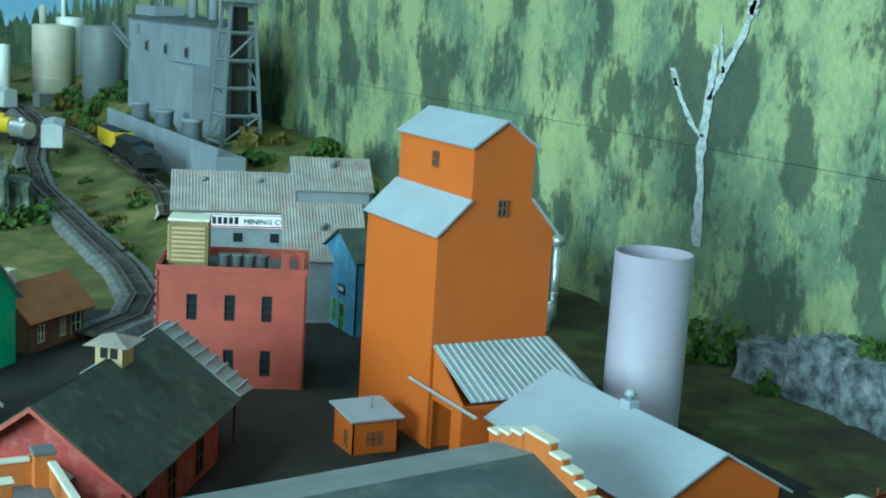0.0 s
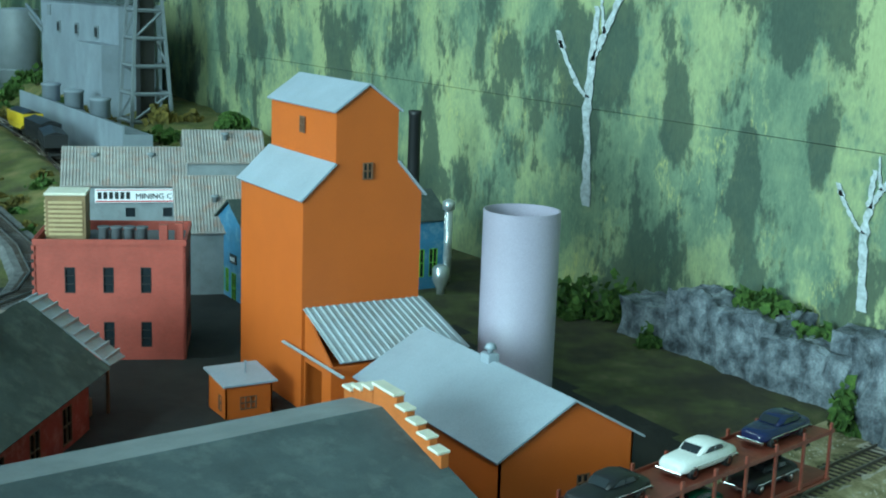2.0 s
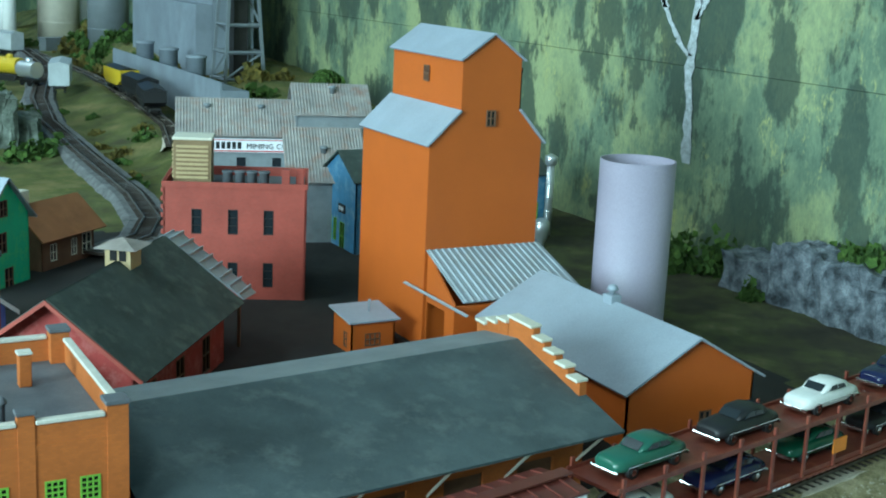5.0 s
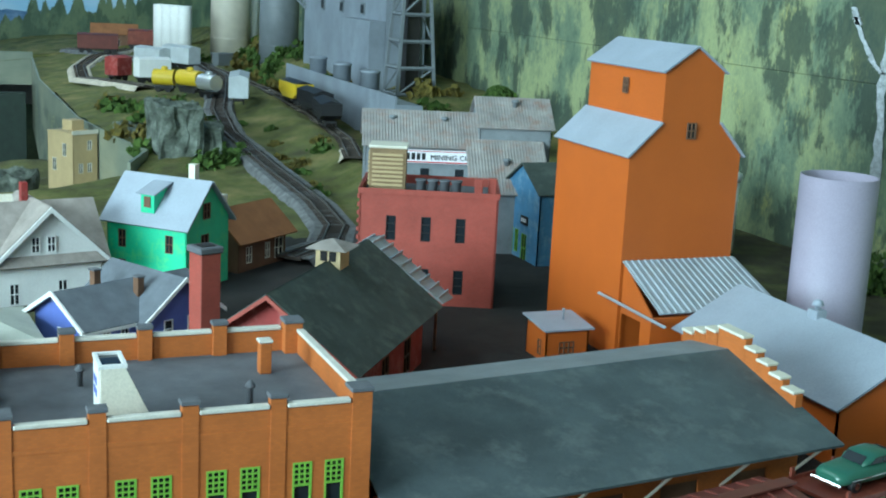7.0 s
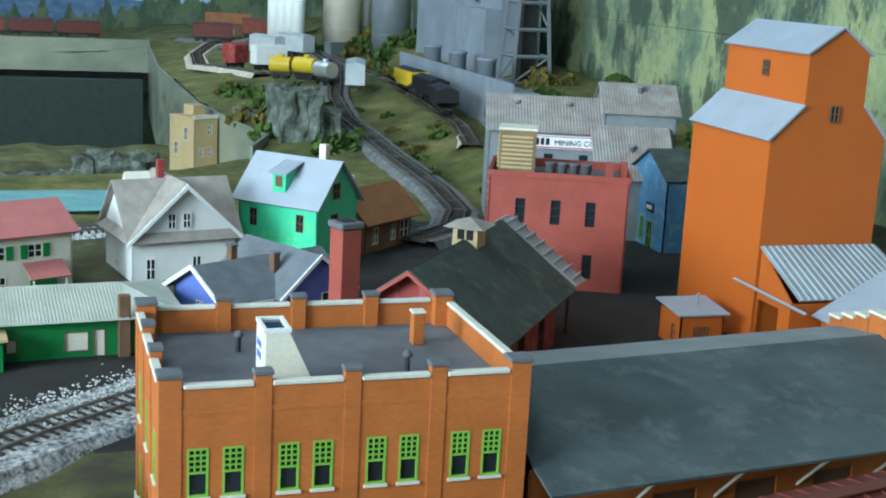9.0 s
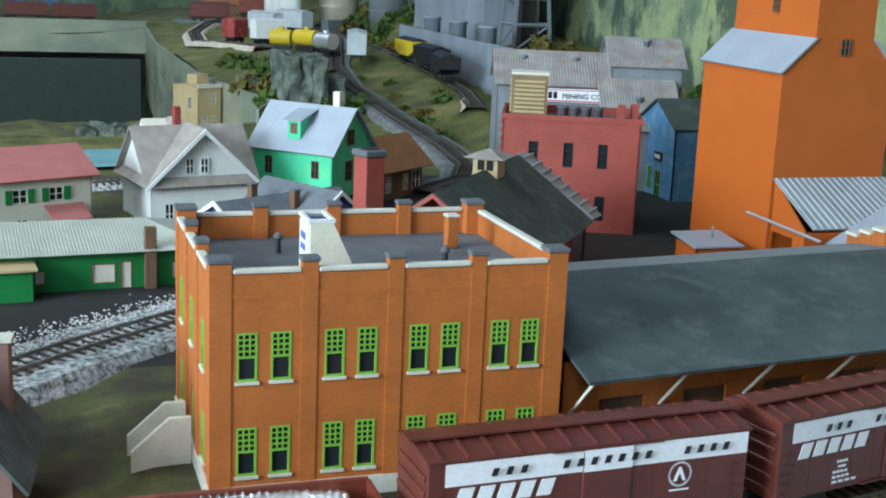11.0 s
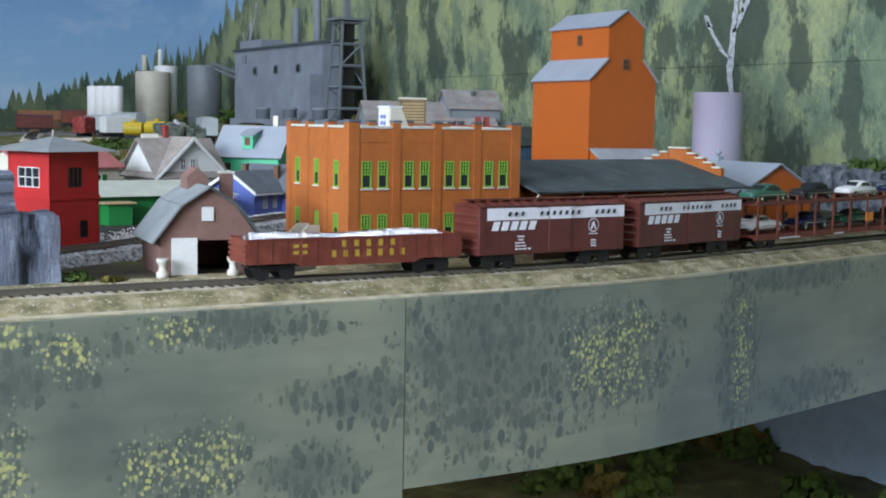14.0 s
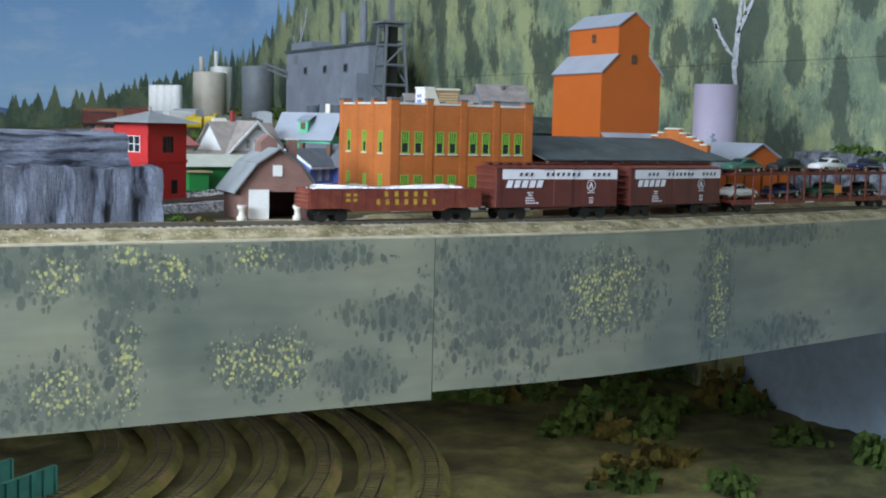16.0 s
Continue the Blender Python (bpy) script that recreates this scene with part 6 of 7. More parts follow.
boulder("rock_slab", (-0.40, 0.425, 0.002), 4, (0.29, 0.045, 0.054), 3, "upright ridged grey rock slab by the track", 34, 0.24, mat=COLUMN_ROCK, grain=(150, 150, 12))
boulder("rock_slab", (-0.43, 0.445, 0.002), 2, (0.30, 0.06, 0.083), 5, "layered grey rock slab above the track", 30, 0.2, mat=LAYER_ROCK, grain=(20, 40, 160))
boulder("rock", (0.828, 0.70, 0.0), 0, (0.055, 0.12, 0.072), 7, "large grey rock outcrop with white veining", 22, 0.42)
boulder("rock", (0.828, 0.595, 0.0), 6, (0.052, 0.11, 0.060), 8, "large grey rock outcrop with white veining", 22, 0.42)
boulder("rock", (0.822, 0.49, 0.0), -4, (0.065, 0.12, 0.085), 9, "broad grey boulder near the track", 22, 0.42)
boulder("rock", (0.826, 0.80, 0.0), 10, (0.05, 0.06, 0.052), 10, "small grey rock beside a bush")
boulder("rock", (0.835, 0.575, 0.055), 20, (0.03, 0.035, 0.022), 12, "small grey rock resting on the outcrop", 7)
for i, (x, y, z, rz, sz) in enumerate([(0.272, 1.74, -0.09, 4, (0.062, 0.09, 0.195)), (0.322, 1.76, -0.05, -12, (0.045, 0.10, 0.12)), (0.24, 1.90, -0.06, 12, (0.045, 0.08, 0.115)),
                                        (-0.10, 1.95, -0.15, 30, (0.16, 0.08, 0.09)), (0.04, 2.1, -0.15, -20, (0.12, 0.09, 0.10)), (-0.25, 1.85, -0.15, 10, (0.2, 0.08, 0.08)), (-0.02, 1.75, -0.14, 0, (0.09, 0.06, 0.06))]):
    boulder("cliff", (x, y, z), rz, sz, 14 + i, "mossy dark cliff beside the aisle and valley", 13, 0.38, mat=MOSS_ROCK)
for i, (x, y, z, s, m, n) in enumerate([
        (0.80, 0.895, G, (0.035, 0.04, 0.055), BUSH, 500), (0.825, 0.86, G, (0.025, 0.03, 0.06), BUSH, 300), (0.79, 0.775, G, (0.014, 0.016, 0.03), BUSH, 160),
        (0.835, 0.68, 0.07, (0.022, 0.05, 0.016), BUSH, 320), (0.835, 0.62, 0.058, (0.018, 0.03, 0.014), BUSH, 200), (0.79, 0.545, G, (0.014, 0.014, 0.05), BUSH, 240),
        (-0.245, 0.42, 0.006, (0.022, 0.014, 0.011), BUSH, 200), (-0.22, 0.405, 0.006, (0.012, 0.01, 0.007), BUSH_GOLD, 90)]):
    tagged(scatter_clump("bush", (x, y, z), s, m, n, i + 1), "clump of green foam foliage among the rocks", "bush", "bushes")

rng = random.Random(11)
for i in range(34):
    x, y = rng.uniform(0.40, 0.56), rng.uniform(1.32, 1.95)
    if abs(x - (0.40 + (y - 1.32) * 0.3)) < 0.03:
        continue
    s = rng.uniform(0.012, 0.026)
    tagged(scatter_clump("bush", (x, y, land(x, y) - 0.003), (s, s, s * 0.7), BUSH if rng.random() < 0.6 else BUSH_GOLD, 110, i + 40), "low shrub on the grassy slope", "bush", "bushes")
for i in range(44):
    x, y = rng.uniform(0.58, 0.80), rng.uniform(1.62, 3.2)
    if y < 2.45 and 0.585 < x < 0.66 or y > 1.95 and y < 2.65 and x > 0.68:
        x = 0.675 if y < 2.0 else 0.57 if y > 2.45 else 0.665
    s = rng.uniform(0.02, 0.045)
    tagged(scatter_clump("bush", (x, y, land(x, y) - 0.004), (s, s, s * 0.95), BUSH_GOLD if rng.random() < 0.55 else BUSH, 130, i + 90, leaf=0.007), "autumn shrub on the hillside", "bush", "bushes")
for i in range(26):
    x, y = rng.uniform(0.2, 0.36), rng.uniform(1.62, 2.2)
    s = rng.uniform(0.014, 0.032)
    tagged(scatter_clump("bush", (x, y, land(x, y) - 0.003), (s, s, s), BUSH if rng.random() < 0.75 else BUSH_GOLD, 120, i + 150, leaf=0.006), "shrub on the cliff edge", "bush", "bushes")


def tree(at, h, seed, mat):
    t = thing("tree", at, 0, "rounded green and rust model tree on the hillside", "tree", "trees")
    bm = bmesh.new()
    rod(bm, (0, 0, -0.004), (0.002, 0, h * 0.55), h * 0.035)
    for k in range(5):
        a = k * 1.3 + seed
        rod(bm, (0.001, 0, h * (0.3 + 0.05 * k)), (math.cos(a) * h * 0.25, math.sin(a) * h * 0.25, h * (0.55 + 0.06 * k)), h * 0.014)
    part("trunk", bm, WOOD, t)
    rng2 = random.Random(seed)
    bm = bmesh.new()
    for k in range(700):
        a, e = rng2.uniform(0, 6.283), rng2.uniform(-0.5, 1)
        q = math.sqrt(1 - e * e) * h * 0.42 * (0.7 + 0.3 * math.sin(3 * a + seed)) * rng2.uniform(0.6, 1)
        c = Vector((math.cos(a) * q, math.sin(a) * q, h * (0.62 + 0.36 * e)))
        rot = Euler((rng2.uniform(0, 6), rng2.uniform(0, 6), 0)).to_matrix()
        vs = [bm.verts.new(c + rot @ Vector(v) * h * 0.07) for v in ((-1, -0.6, 0), (1, -0.5, 0.2), (0.5, 0.9, 0), (-0.7, 0.8, -0.2))]
        bm.faces.new(vs[:3])
        bm.faces.new((vs[0], vs[2], vs[3]))
    part("crown", bm, mat, t)
    return t


for i, (x, y, h, m) in enumerate([(0.74, 1.66, 0.075, BUSH), (0.70, 1.62, 0.045, BUSH_RUST), (0.77, 1.58, 0.05, BUSH), (0.66, 1.55, 0.035, BUSH), (0.80, 1.5, 0.06, BUSH), (0.62, 1.47, 0.03, BUSH_GOLD)]):
    tree((x, y, land(x, y)), h, i + 2, m)

rng4 = random.Random(33)
for i in range(16):
    x, y = rng4.uniform(0.245, 0.335), rng4.uniform(1.72, 1.92)
    z = 0.095 if x < 0.3 and y < 1.79 else 0.062
    sz = rng4.uniform(0.012, 0.022)
    tagged(scatter_clump("bush", (x, y, z), (sz, sz, sz * 0.7), BUSH_GOLD if rng4.random() < 0.4 else BUSH, 110, i + 500, leaf=0.005), "shrub growing on the mossy cliff", "bush", "bushes")

# ---- mill on the hill ----


def long_shed():
    t = thing("loading_shed_long", (0.60, 1.727, 0.04), 0, "long pale grey shed with three round roof vents", "shed")
    part("body", prism([(0, 0), (0.045, 0), (0.045, 0.066), (0.003, 0.068), (0.003, 0.080), (0, 0.080)], "y", 0, 0.64), MILL_GREY, t)
    for y in (0.18, 0.335, 0.485):
        v = part("roof_vent", tube([(0.0155, 0.074), (0.0155, 0.1), (0.0172, 0.1005), (0.0172, 0.104), (0.012, 0.1055)], 22, (0.02, y, 0)), MILL_GREY, t, "round grey roof vent")
    return t


long_shed()


def mill():
    t = thing("stone_mill", (0.70, 2.03, 0.09), 0, "huge windowed grey mill with metal roof and stacks", "mill")
    part("body", box(0, 0.075, 0.04, 0.57, 0, 0.197), MILL_GREY, t)
    part("bay", box(-0.03, -0.0005, 0.04, 0.20, 0, 0.128), MILL_GREY, t)
    part("roof", prism([(-0.006, 0.196), (0.081, 0.2035), (0.081, 0.2085), (-0.006, 0.2015)], "y", 0.034, 0.576), SLATE, t)
    part("roof_penthouse", box(0.01, 0.07, 0.42, 0.56, 0.2, 0.222), MILL_GREY, t)
    for y in (0.17, 0.30, 0.43):
        w = part("window", box(-0.002, -0.0005, y - 0.013, y + 0.013, 0.134, 0.157), TANK_GREY, t, "square grey hooded window")
        part("pane", box(-0.0026, -0.0021, y - 0.009, y + 0.009, 0.137, 0.153), BLACK, w)
    w = part("window", box(-0.002, -0.0005, 0.49, 0.515, 0.165, 0.185), TANK_GREY, t)
    for y, z in ((0.08, 0.31), (0.2, 0.29)):
        part("smokestack", tube([(0.009, 0.18), (0.008, z)], 16, (0.05, y + 0.1, 0)), MILL_GREY, t)
    bm = bmesh.new()
    for s in (0, 0.014):
        rod(bm, (0.0, 0.56 + 0.0, 0.13 + s), (0.03, 0.83, 0.165 + s), 0.003)
    for k in range(9):
        f = k / 8
        rod(bm, (0.03 * f, 0.56 + 0.27 * f, 0.13 + 0.035 * f), (0.03 * f, 0.56 + 0.27 * f, 0.144 + 0.035 * f), 0.002)
    part("conveyor", bm, TANK_GREY, t, "sloping grey conveyor truss")
    return t


mill()


def head_frame():
    t = thing("head_frame", (0.721, 1.995, 0.095), 0, "tall grey lattice head frame tower beside the mill", "tower")
    h, a, b = 0.235, 0.035, 0.020
    c = [(-a, -a), (a, -a), (a, a), (-a, a)]
    for i, (x, y) in enumerate(c):
        bm = bmesh.new()
        rod(bm, (x, y, -0.01), (x * b / a, y * b / a, h), 0.0036, 4)
        part("leg", bm, TANK_GREY, t)
    for k in range(6):
        f = k / 5
        z = h * (0.02 + 0.96 * f)
        s = a + (b - a) * z / h
        for i in range(4):
            p, q = c[i], c[(i + 1) % 4]
            bm = bmesh.new()
            rod(bm, (p[0] / a * s, p[1] / a * s, z), (q[0] / a * s, q[1] / a * s, z), 0.0032, 4)
            part("beam", bm, TANK_GREY, t)
            if k < 5 and (k + i) % 3 == 0:
                z2 = h * (0.02 + 0.96 * (k + 1) / 5)
                s2 = a + (b - a) * z2 / h
                bm = bmesh.new()
                rod(bm, (p[0] / a * s, p[1] / a * s, z), (q[0] / a * s2, q[1] / a * s2, z2), 0.0022, 4)
                part("brace", bm, TANK_GREY, t)
    part("platform", box(-0.034, 0.034, -0.034, 0.034, h, h + 0.005), TANK_GREY, t)
    part("mast", box(-0.006, 0.006, -0.006, 0.006, h + 0.0051, h + 0.085), TANK_GREY, t)
    part("cross_arm", box(-0.006, 0.006, -0.05, 0.05, h + 0.0851, h + 0.091), TANK_GREY, t)
    part("core", box(-0.012, 0.012, -0.012, 0.012, 0, h - 0.002), STEEL, t)
    return t


head_frame()


def tank(name, at, r, h, mat, label, pipes=0):
    t = thing(name, at, 0, label, "tank", "storage tanks")
    part("shell", tube([(r, 0), (r, h), (r * 0.96, h + r * 0.06), (r * 0.3, h + r * 0.12)], 36), mat, t)
    for k in range(2):
        part("hoop", tube([(r * 1.012, h * (0.33 + 0.33 * k)), (r * 1.012, h * (0.345 + 0.33 * k))], 36, caps=False), mat, t)
    for k in range(pipes):
        part("roof_pipe", tube([(r * 0.16, h), (r * 0.16, h + 0.05)], 12, (r * 0.5 * (1 if k else -1), 0, 0)), mat, t)
    return t


for k in range(4):
    tank("silo_tank", (0.480 + 0.0155 * k, 3.125 - 0.025 * k, 0.045), 0.0165, 0.155, WHITE, "slim white storage silo in a row of four")
tank("storage_tank", (0.665, 3.17, 0.06), 0.05, 0.185, TANK_CREAM, "tall cream storage tank with roof pipe", 1)
tank("storage_tank", (0.712, 3.20, 0.06), 0.034, 0.205, WHITE, "slim white storage tank behind the cream one", 1)
tank("storage_tank", (0.712, 2.86, 0.06), 0.046, 0.195, TANK_GREY, "tall grey storage tank beside the conveyor")
t = thing("pump_house", (0.60, 3.0, 0.06), 20, "small grey pump house below the tanks", "shed")
part("body", box(0, 0.05, 0, 0.03, 0, 0.03), TANK_GREY, t)
part("roof", box(-0.003, 0.053, -0.003, 0.033, 0.0301, 0.033), TANK_GREY, t)
t = house("freight_office", (0.36, 3.52, 0.055), -8, 0.12, 0.07, 0.05, 0.075, WOOD, BROWN_ROOF, "small brown freight office beyond the tanks", CREAM, [("front", 0.02, 0.035, 0.015, 0.035), ("front", 0.06, 0.075, 0.015, 0.035)], category="house")


def far_car(name, at, rz, L, mat, label, kind_of="hopper", category="rail car"):
    t = thing(name, at, rz, label, category, "parked rail cars")
    a, w = L / 2, 0.033
    if kind_of == "tank":
        bm = bmesh.new()
        rod(bm, (-a, 0, 0.027), (a, 0, 0.027), 0.0145, 20)
        part("barrel", bm, mat, t)
        part("dome", tube([(0.006, 0.038), (0.006, 0.046), (0.004, 0.047)], 14), mat, t)
    elif kind_of == "hopper":
        part("body", prism([(-a, 0.038), (a, 0.038), (a, 0.02), (a * 0.6, 0.012), (-a * 0.6, 0.012), (-a, 0.02)], "y", -w / 2, w / 2), mat, t)
        for i in range(9):
            x = -a + L * (i + 0.5) / 9
            part("rib", box(x - 0.0008, x + 0.0008, -w / 2 - 0.001, -w / 2, 0.02, 0.0378), mat, t)
            part("rib", box(x - 0.0008, x + 0.0008, w / 2, w / 2 + 0.001, 0.02, 0.0378), mat, t)
        part("load", prism([(-w / 2 + 0.001, 0.0381), (w / 2 - 0.001, 0.0381), (0, 0.043)], "x", -a + 0.003, a - 0.003), BLACK, t)
    else:
        part("body", box(-a, a, -w / 2, w / 2, 0.0115, 0.046, 0.0005), mat, t)
        part("roof", prism([(-w / 2 - 0.0006, 0.0461), (w / 2 + 0.0006, 0.0461), (0, 0.050)], "x", -a, a), mat, t)
    part("underframe", box(-a, a, -0.008, 0.008, 0.008, 0.0114), STEEL, t)
    for s in (-1, 1):
        bogie(t, s * (a - 0.02))
    return t


TANK_PALE = paint("pale_grey_car", (0.52, 0.55, 0.57), 0.5, 0.15)
YELLOW_CAR = paint("yellow_car_paint", (0.65, 0.47, 0.02), 0.5, 0.1)
far_car("ore_hopper", (0.548, 2.10, land(0.548, 2.1) + 0.010), 92, 0.10, YELLOW_CAR, "yellow ore hopper on the mill siding")
far_car("coal_hopper", (0.549, 1.985, land(0.549, 1.985) + 0.010), 90, 0.11, BLACK, "black loaded coal hopper on the mill siding")
far_car("coal_hopper", (0.535, 1.865, land(0.535, 1.865) + 0.010), 81, 0.11, BLACK, "black loaded coal hopper on the mill siding")
far_car("tank_car", (0.352, 2.30, land(0.352, 2.30) + 0.006), 150, 0.04, YELLOW_CAR, "yellow tank car tipped beside the branch track", "tank")
far_car("tank_car", (0.392, 2.26, land(0.392, 2.26) + 0.008), 125, 0.05, YELLOW_CAR, "yellow tank car on the branch track", "tank")
far_car("tank_car", (0.412, 2.19, land(0.412, 2.19) + 0.008), 118, 0.04, SILVER, "silver tank car on the branch track", "tank")
far_car("covered_hopper", (0.442, 2.08, land(0.442, 2.08) + 0.012), 76, 0.125, TANK_PALE, "pale grey covered hopper on the branch track", "box")
far_car("covered_hopper", (0.40, 2.74, land(0.40, 2.74) + 0.01), 118, 0.09, TANK_PALE, "pale covered hopper in the upper yard", "box")
far_car("covered_hopper", (0.455, 2.70, land(0.455, 2.70) + 0.01), 118, 0.09, TANK_PALE, "pale covered hopper in the upper yard", "box")
far_car("reefer_car", (0.352, 2.44, land(0.352, 2.44) + 0.01), 12, 0.065, WHITE, "white refrigerator car with red ends by the cliff", "box")
far_car("red_boxcar", (0.295, 2.50, land(0.295, 2.50) + 0.005), 40, 0.042, DARK_RED, "short red car beside the white one", "box")
far_car("red_boxcar", (0.345, 3.25, land(0.345, 3.25) + 0.008), -8, 0.10, BOXCAR, "brown boxcar with a white stripe in the upper yard", "box")
far_car("red_boxcar", (0.47, 3.22, land(0.47, 3.22) + 0.008), -8, 0.11, GONDOLA, "faded red boxcar in the upper yard", "box")
for k in range(9):
    far_car("freight_car", (-1.05 + 0.135 * k, 3.9, land(-1.05 + 0.135 * k, 3.9) + 0.012), 0, 0.125, (BOXCAR, BOXCAR, GONDOLA, BOXCAR)[k % 4], "brown freight car in the far train", "box")
t = house("depot_tan", (0.150, 1.925, -0.115), 30, 0.045, 0.065, 0.150, 0.152, TAN, TAN, "tan flat-roofed loft building standing in the valley", CREAM,
          [("front", 0.010, 0.018, 0.09, 0.105), ("front", 0.026, 0.034, 0.09, 0.105), ("front", 0.026, 0.034, 0.125, 0.14), ("left", 0.012, 0.022, 0.09, 0.11), ("left", 0.038, 0.048, 0.115, 0.135)], over=0.001, category="house")
part("roof_hut", box(0.02, 0.042, 0.03, 0.055, 0.152, 0.168), TAN, t)
part("parapet", box(-0.001, 0.046, -0.0012, 0.0012, 0.150, 0.156), CREAM, t, "pale parapet coping")

# ---- auto carrier ----


def sedan(at, rz, mat, label):
    """A rounded early-fifties sedan: body and roof lofted from cross-sections."""
    t = thing("toy_car", at, rz, label, "car", "cars on the carrier")
    L = 0.056

    def loft(sections, n=14):
        bm = bmesh.new()
        rings = []
        for x, hw, z0, z1 in sections:
            ring = []
            for k in range(n):
                a = 2 * math.pi * k / n
                cx, cz = math.cos(a), math.sin(a)
                sx = math.copysign(abs(cx) ** 0.55, cx)
                sz = math.copysign(abs(cz) ** 0.7, cz)
                ring.append(bm.verts.new((x, hw * sx, (z0 + z1) / 2 + (z1 - z0) / 2 * sz)))
            rings.append(ring)
        for A, B in zip(rings, rings[1:]):
            for k in range(n):
                f = bm.faces.new((A[k], A[(k + 1) % n], B[(k + 1) % n], B[k]))
                f.smooth = True
        bm.faces.new(rings[0])
        bm.faces.new(rings[-1][::-1])
        bmesh.ops.recalc_face_normals(bm, faces=bm.faces)
        return bm
    s = L / 0.056
    part("body", loft([(-0.028, 0.006, 0.004, 0.009), (-0.026, 0.0095, 0.003, 0.0105), (-0.018, 0.0108, 0.0025, 0.0118), (-0.004, 0.0112, 0.0025, 0.0122), (0.010, 0.0108, 0.0025, 0.0120), (0.022, 0.0100, 0.003, 0.0112), (0.0265, 0.0085, 0.0035, 0.010), (0.028, 0.006, 0.0045, 0.0085)]), mat, t)
    part("roof", loft([(-0.022, 0.005, 0.0105, 0.0118), (-0.016, 0.0082, 0.0105, 0.0152), (-0.008, 0.0088, 0.0105, 0.0172), (0.001, 0.0086, 0.0105, 0.0170), (0.0065, 0.0080, 0.0105, 0.0150), (0.0095, 0.0072, 0.0105, 0.0122)]), mat, t)
    for sgn in (-1, 1):
        part("side_window", prism([(-0.013, 0.0122), (-0.0105, 0.0150), (-0.0045, 0.0154), (-0.0045, 0.0122)], "y", sgn * 0.0086 - 0.0003, sgn * 0.0086 + 0.0003), GLASS, t)
        part("side_window", prism([(-0.0036, 0.0122), (-0.0036, 0.0154), (0.0012, 0.0152), (0.005, 0.0124)], "y", sgn * 0.0085 - 0.0003, sgn * 0.0085 + 0.0003), GLASS, t)
        part("chrome_strip", box(-0.024, 0.022, sgn * 0.0111 - 0.0002, sgn * 0.0111 + 0.0002, 0.0070, 0.0075), CHROME, t)
        for x in (-0.0165, 0.0175):
            bm = bmesh.new()
            rod(bm, (x, sgn * 0.0075, 0.0038), (x, sgn * 0.0106, 0.0038), 0.0038, 18)
            wh = part("wheel", bm, BLACK, t)
            bm = bmesh.new()
            rod(bm, (x, sgn * 0.0107, 0.0038), (x, sgn * 0.0111, 0.0038), 0.0019, 14)
            part("hubcap", bm, CHROME, wh)
        part("bumper", box(sgn * 0.0284 - 0.0007, sgn * 0.0284 + 0.0007, -0.0095, 0.0095, 0.0032, 0.0054, 0.0004), CHROME, t, "chrome bumper")
    part("rear_window", roof_slab((-0.0185, -0.0045, 0.0142), (-0.0185, 0.0045, 0.0142), (-0.0135, 0.004, 0.0166), (-0.0135, -0.004, 0.0166), 0.0004), GLASS, t)
    part("windscreen", roof_slab((0.0102, 0.006, 0.0125), (0.0102, -0.006, 0.0125), (0.0058, -0.006, 0.0160), (0.0058, 0.006, 0.0160), 0.0004), GLASS, t)
    return t


def auto_carrier(xm):
    ang = track_angle(xm)
    t = thing("auto_carrier", (xm, track_y(xm), RAIL_Z), ang, "brown two-deck auto carrier wagon loaded with cars", "auto carrier", "freight train")
    a, w = 0.165, 0.034
    part("lower_deck", box(-a, a, -w / 2, w / 2, 0.0105, 0.0135), GONDOLA, t)
    part("upper_deck", box(-a, a, -w / 2, w / 2, 0.0400, 0.0418), GONDOLA, t)
    for s in (-1, 1):
        y = s * (w / 2 - 0.0008)
        part("side_sill", box(-a, a, y - 0.0009 + s * 0.001, y + 0.0009 + s * 0.001, 0.0085, 0.0104), GONDOLA, t)
        part("top_rail", box(-a, a, y - 0.0006 + s * 0.0015, y + 0.0006 + s * 0.0015, 0.0412, 0.0438), GONDOLA, t)
        for i in range(11):
            x = -a + 0.004 + (2 * a - 0.008) * i / 10
            part("post", box(x - 0.0011, x + 0.0011, y - 0.0007 + s * 0.0015, y + 0.0007 + s * 0.0015, 0.0105, 0.0485), GONDOLA, t)
    letter_bars(t, -0.125, -0.09, 0.0088, 0.0102, 7, DECAL, -w / 2 - 0.0015, 0, 0.3)
    letter_bars(t, -0.03, -0.012, 0.0088, 0.0102, 4, DECAL, -w / 2 - 0.0015, 0, 0.3)
    part("warning_plate", box(0.028, 0.042, -w / 2 - 0.0024, -w / 2 - 0.0017, 0.019, 0.028), paint("orange_plate", (0.8, 0.25, 0.02)), t, "small orange plate")
    for s in (-1, 1):
        bogie(t, s * (a - 0.03))
    m = pose(xm, track_y(xm), RAIL_Z, 0, 0, ang)
    cars = [("white sedan", WHITE), ("black sedan", BLACK), ("dark green sedan", paint("dark_green_enamel", (0.02, 0.09, 0.05), 0.25, 0.05)), ("navy sedan", paint("navy_enamel", (0.015, 0.02, 0.07), 0.22, 0.05)),
            ("mid-green sedan", paint("mid_green_enamel", (0.04, 0.125, 0.085), 0.28, 0.05))]
    for i, k in enumerate((4, 1, 0, 3)):
        x = -0.128 + 0.0835 * i
        p = m @ Vector((x, 0, 0.0419))
        sedan(p, ang + 180, cars[k][1], "%s toy car with chrome trim on the upper deck" % cars[k][0])
    for i, k in enumerate((0, 3, 2, 1)):
        x = -0.134 + 0.082 * i
        p = m @ Vector((x, 0, 0.0136))
        sedan(p, ang + (0 if i == 0 else 180), cars[k][1], "%s toy car with chrome trim on the lower deck" % cars[k][0])
    return t


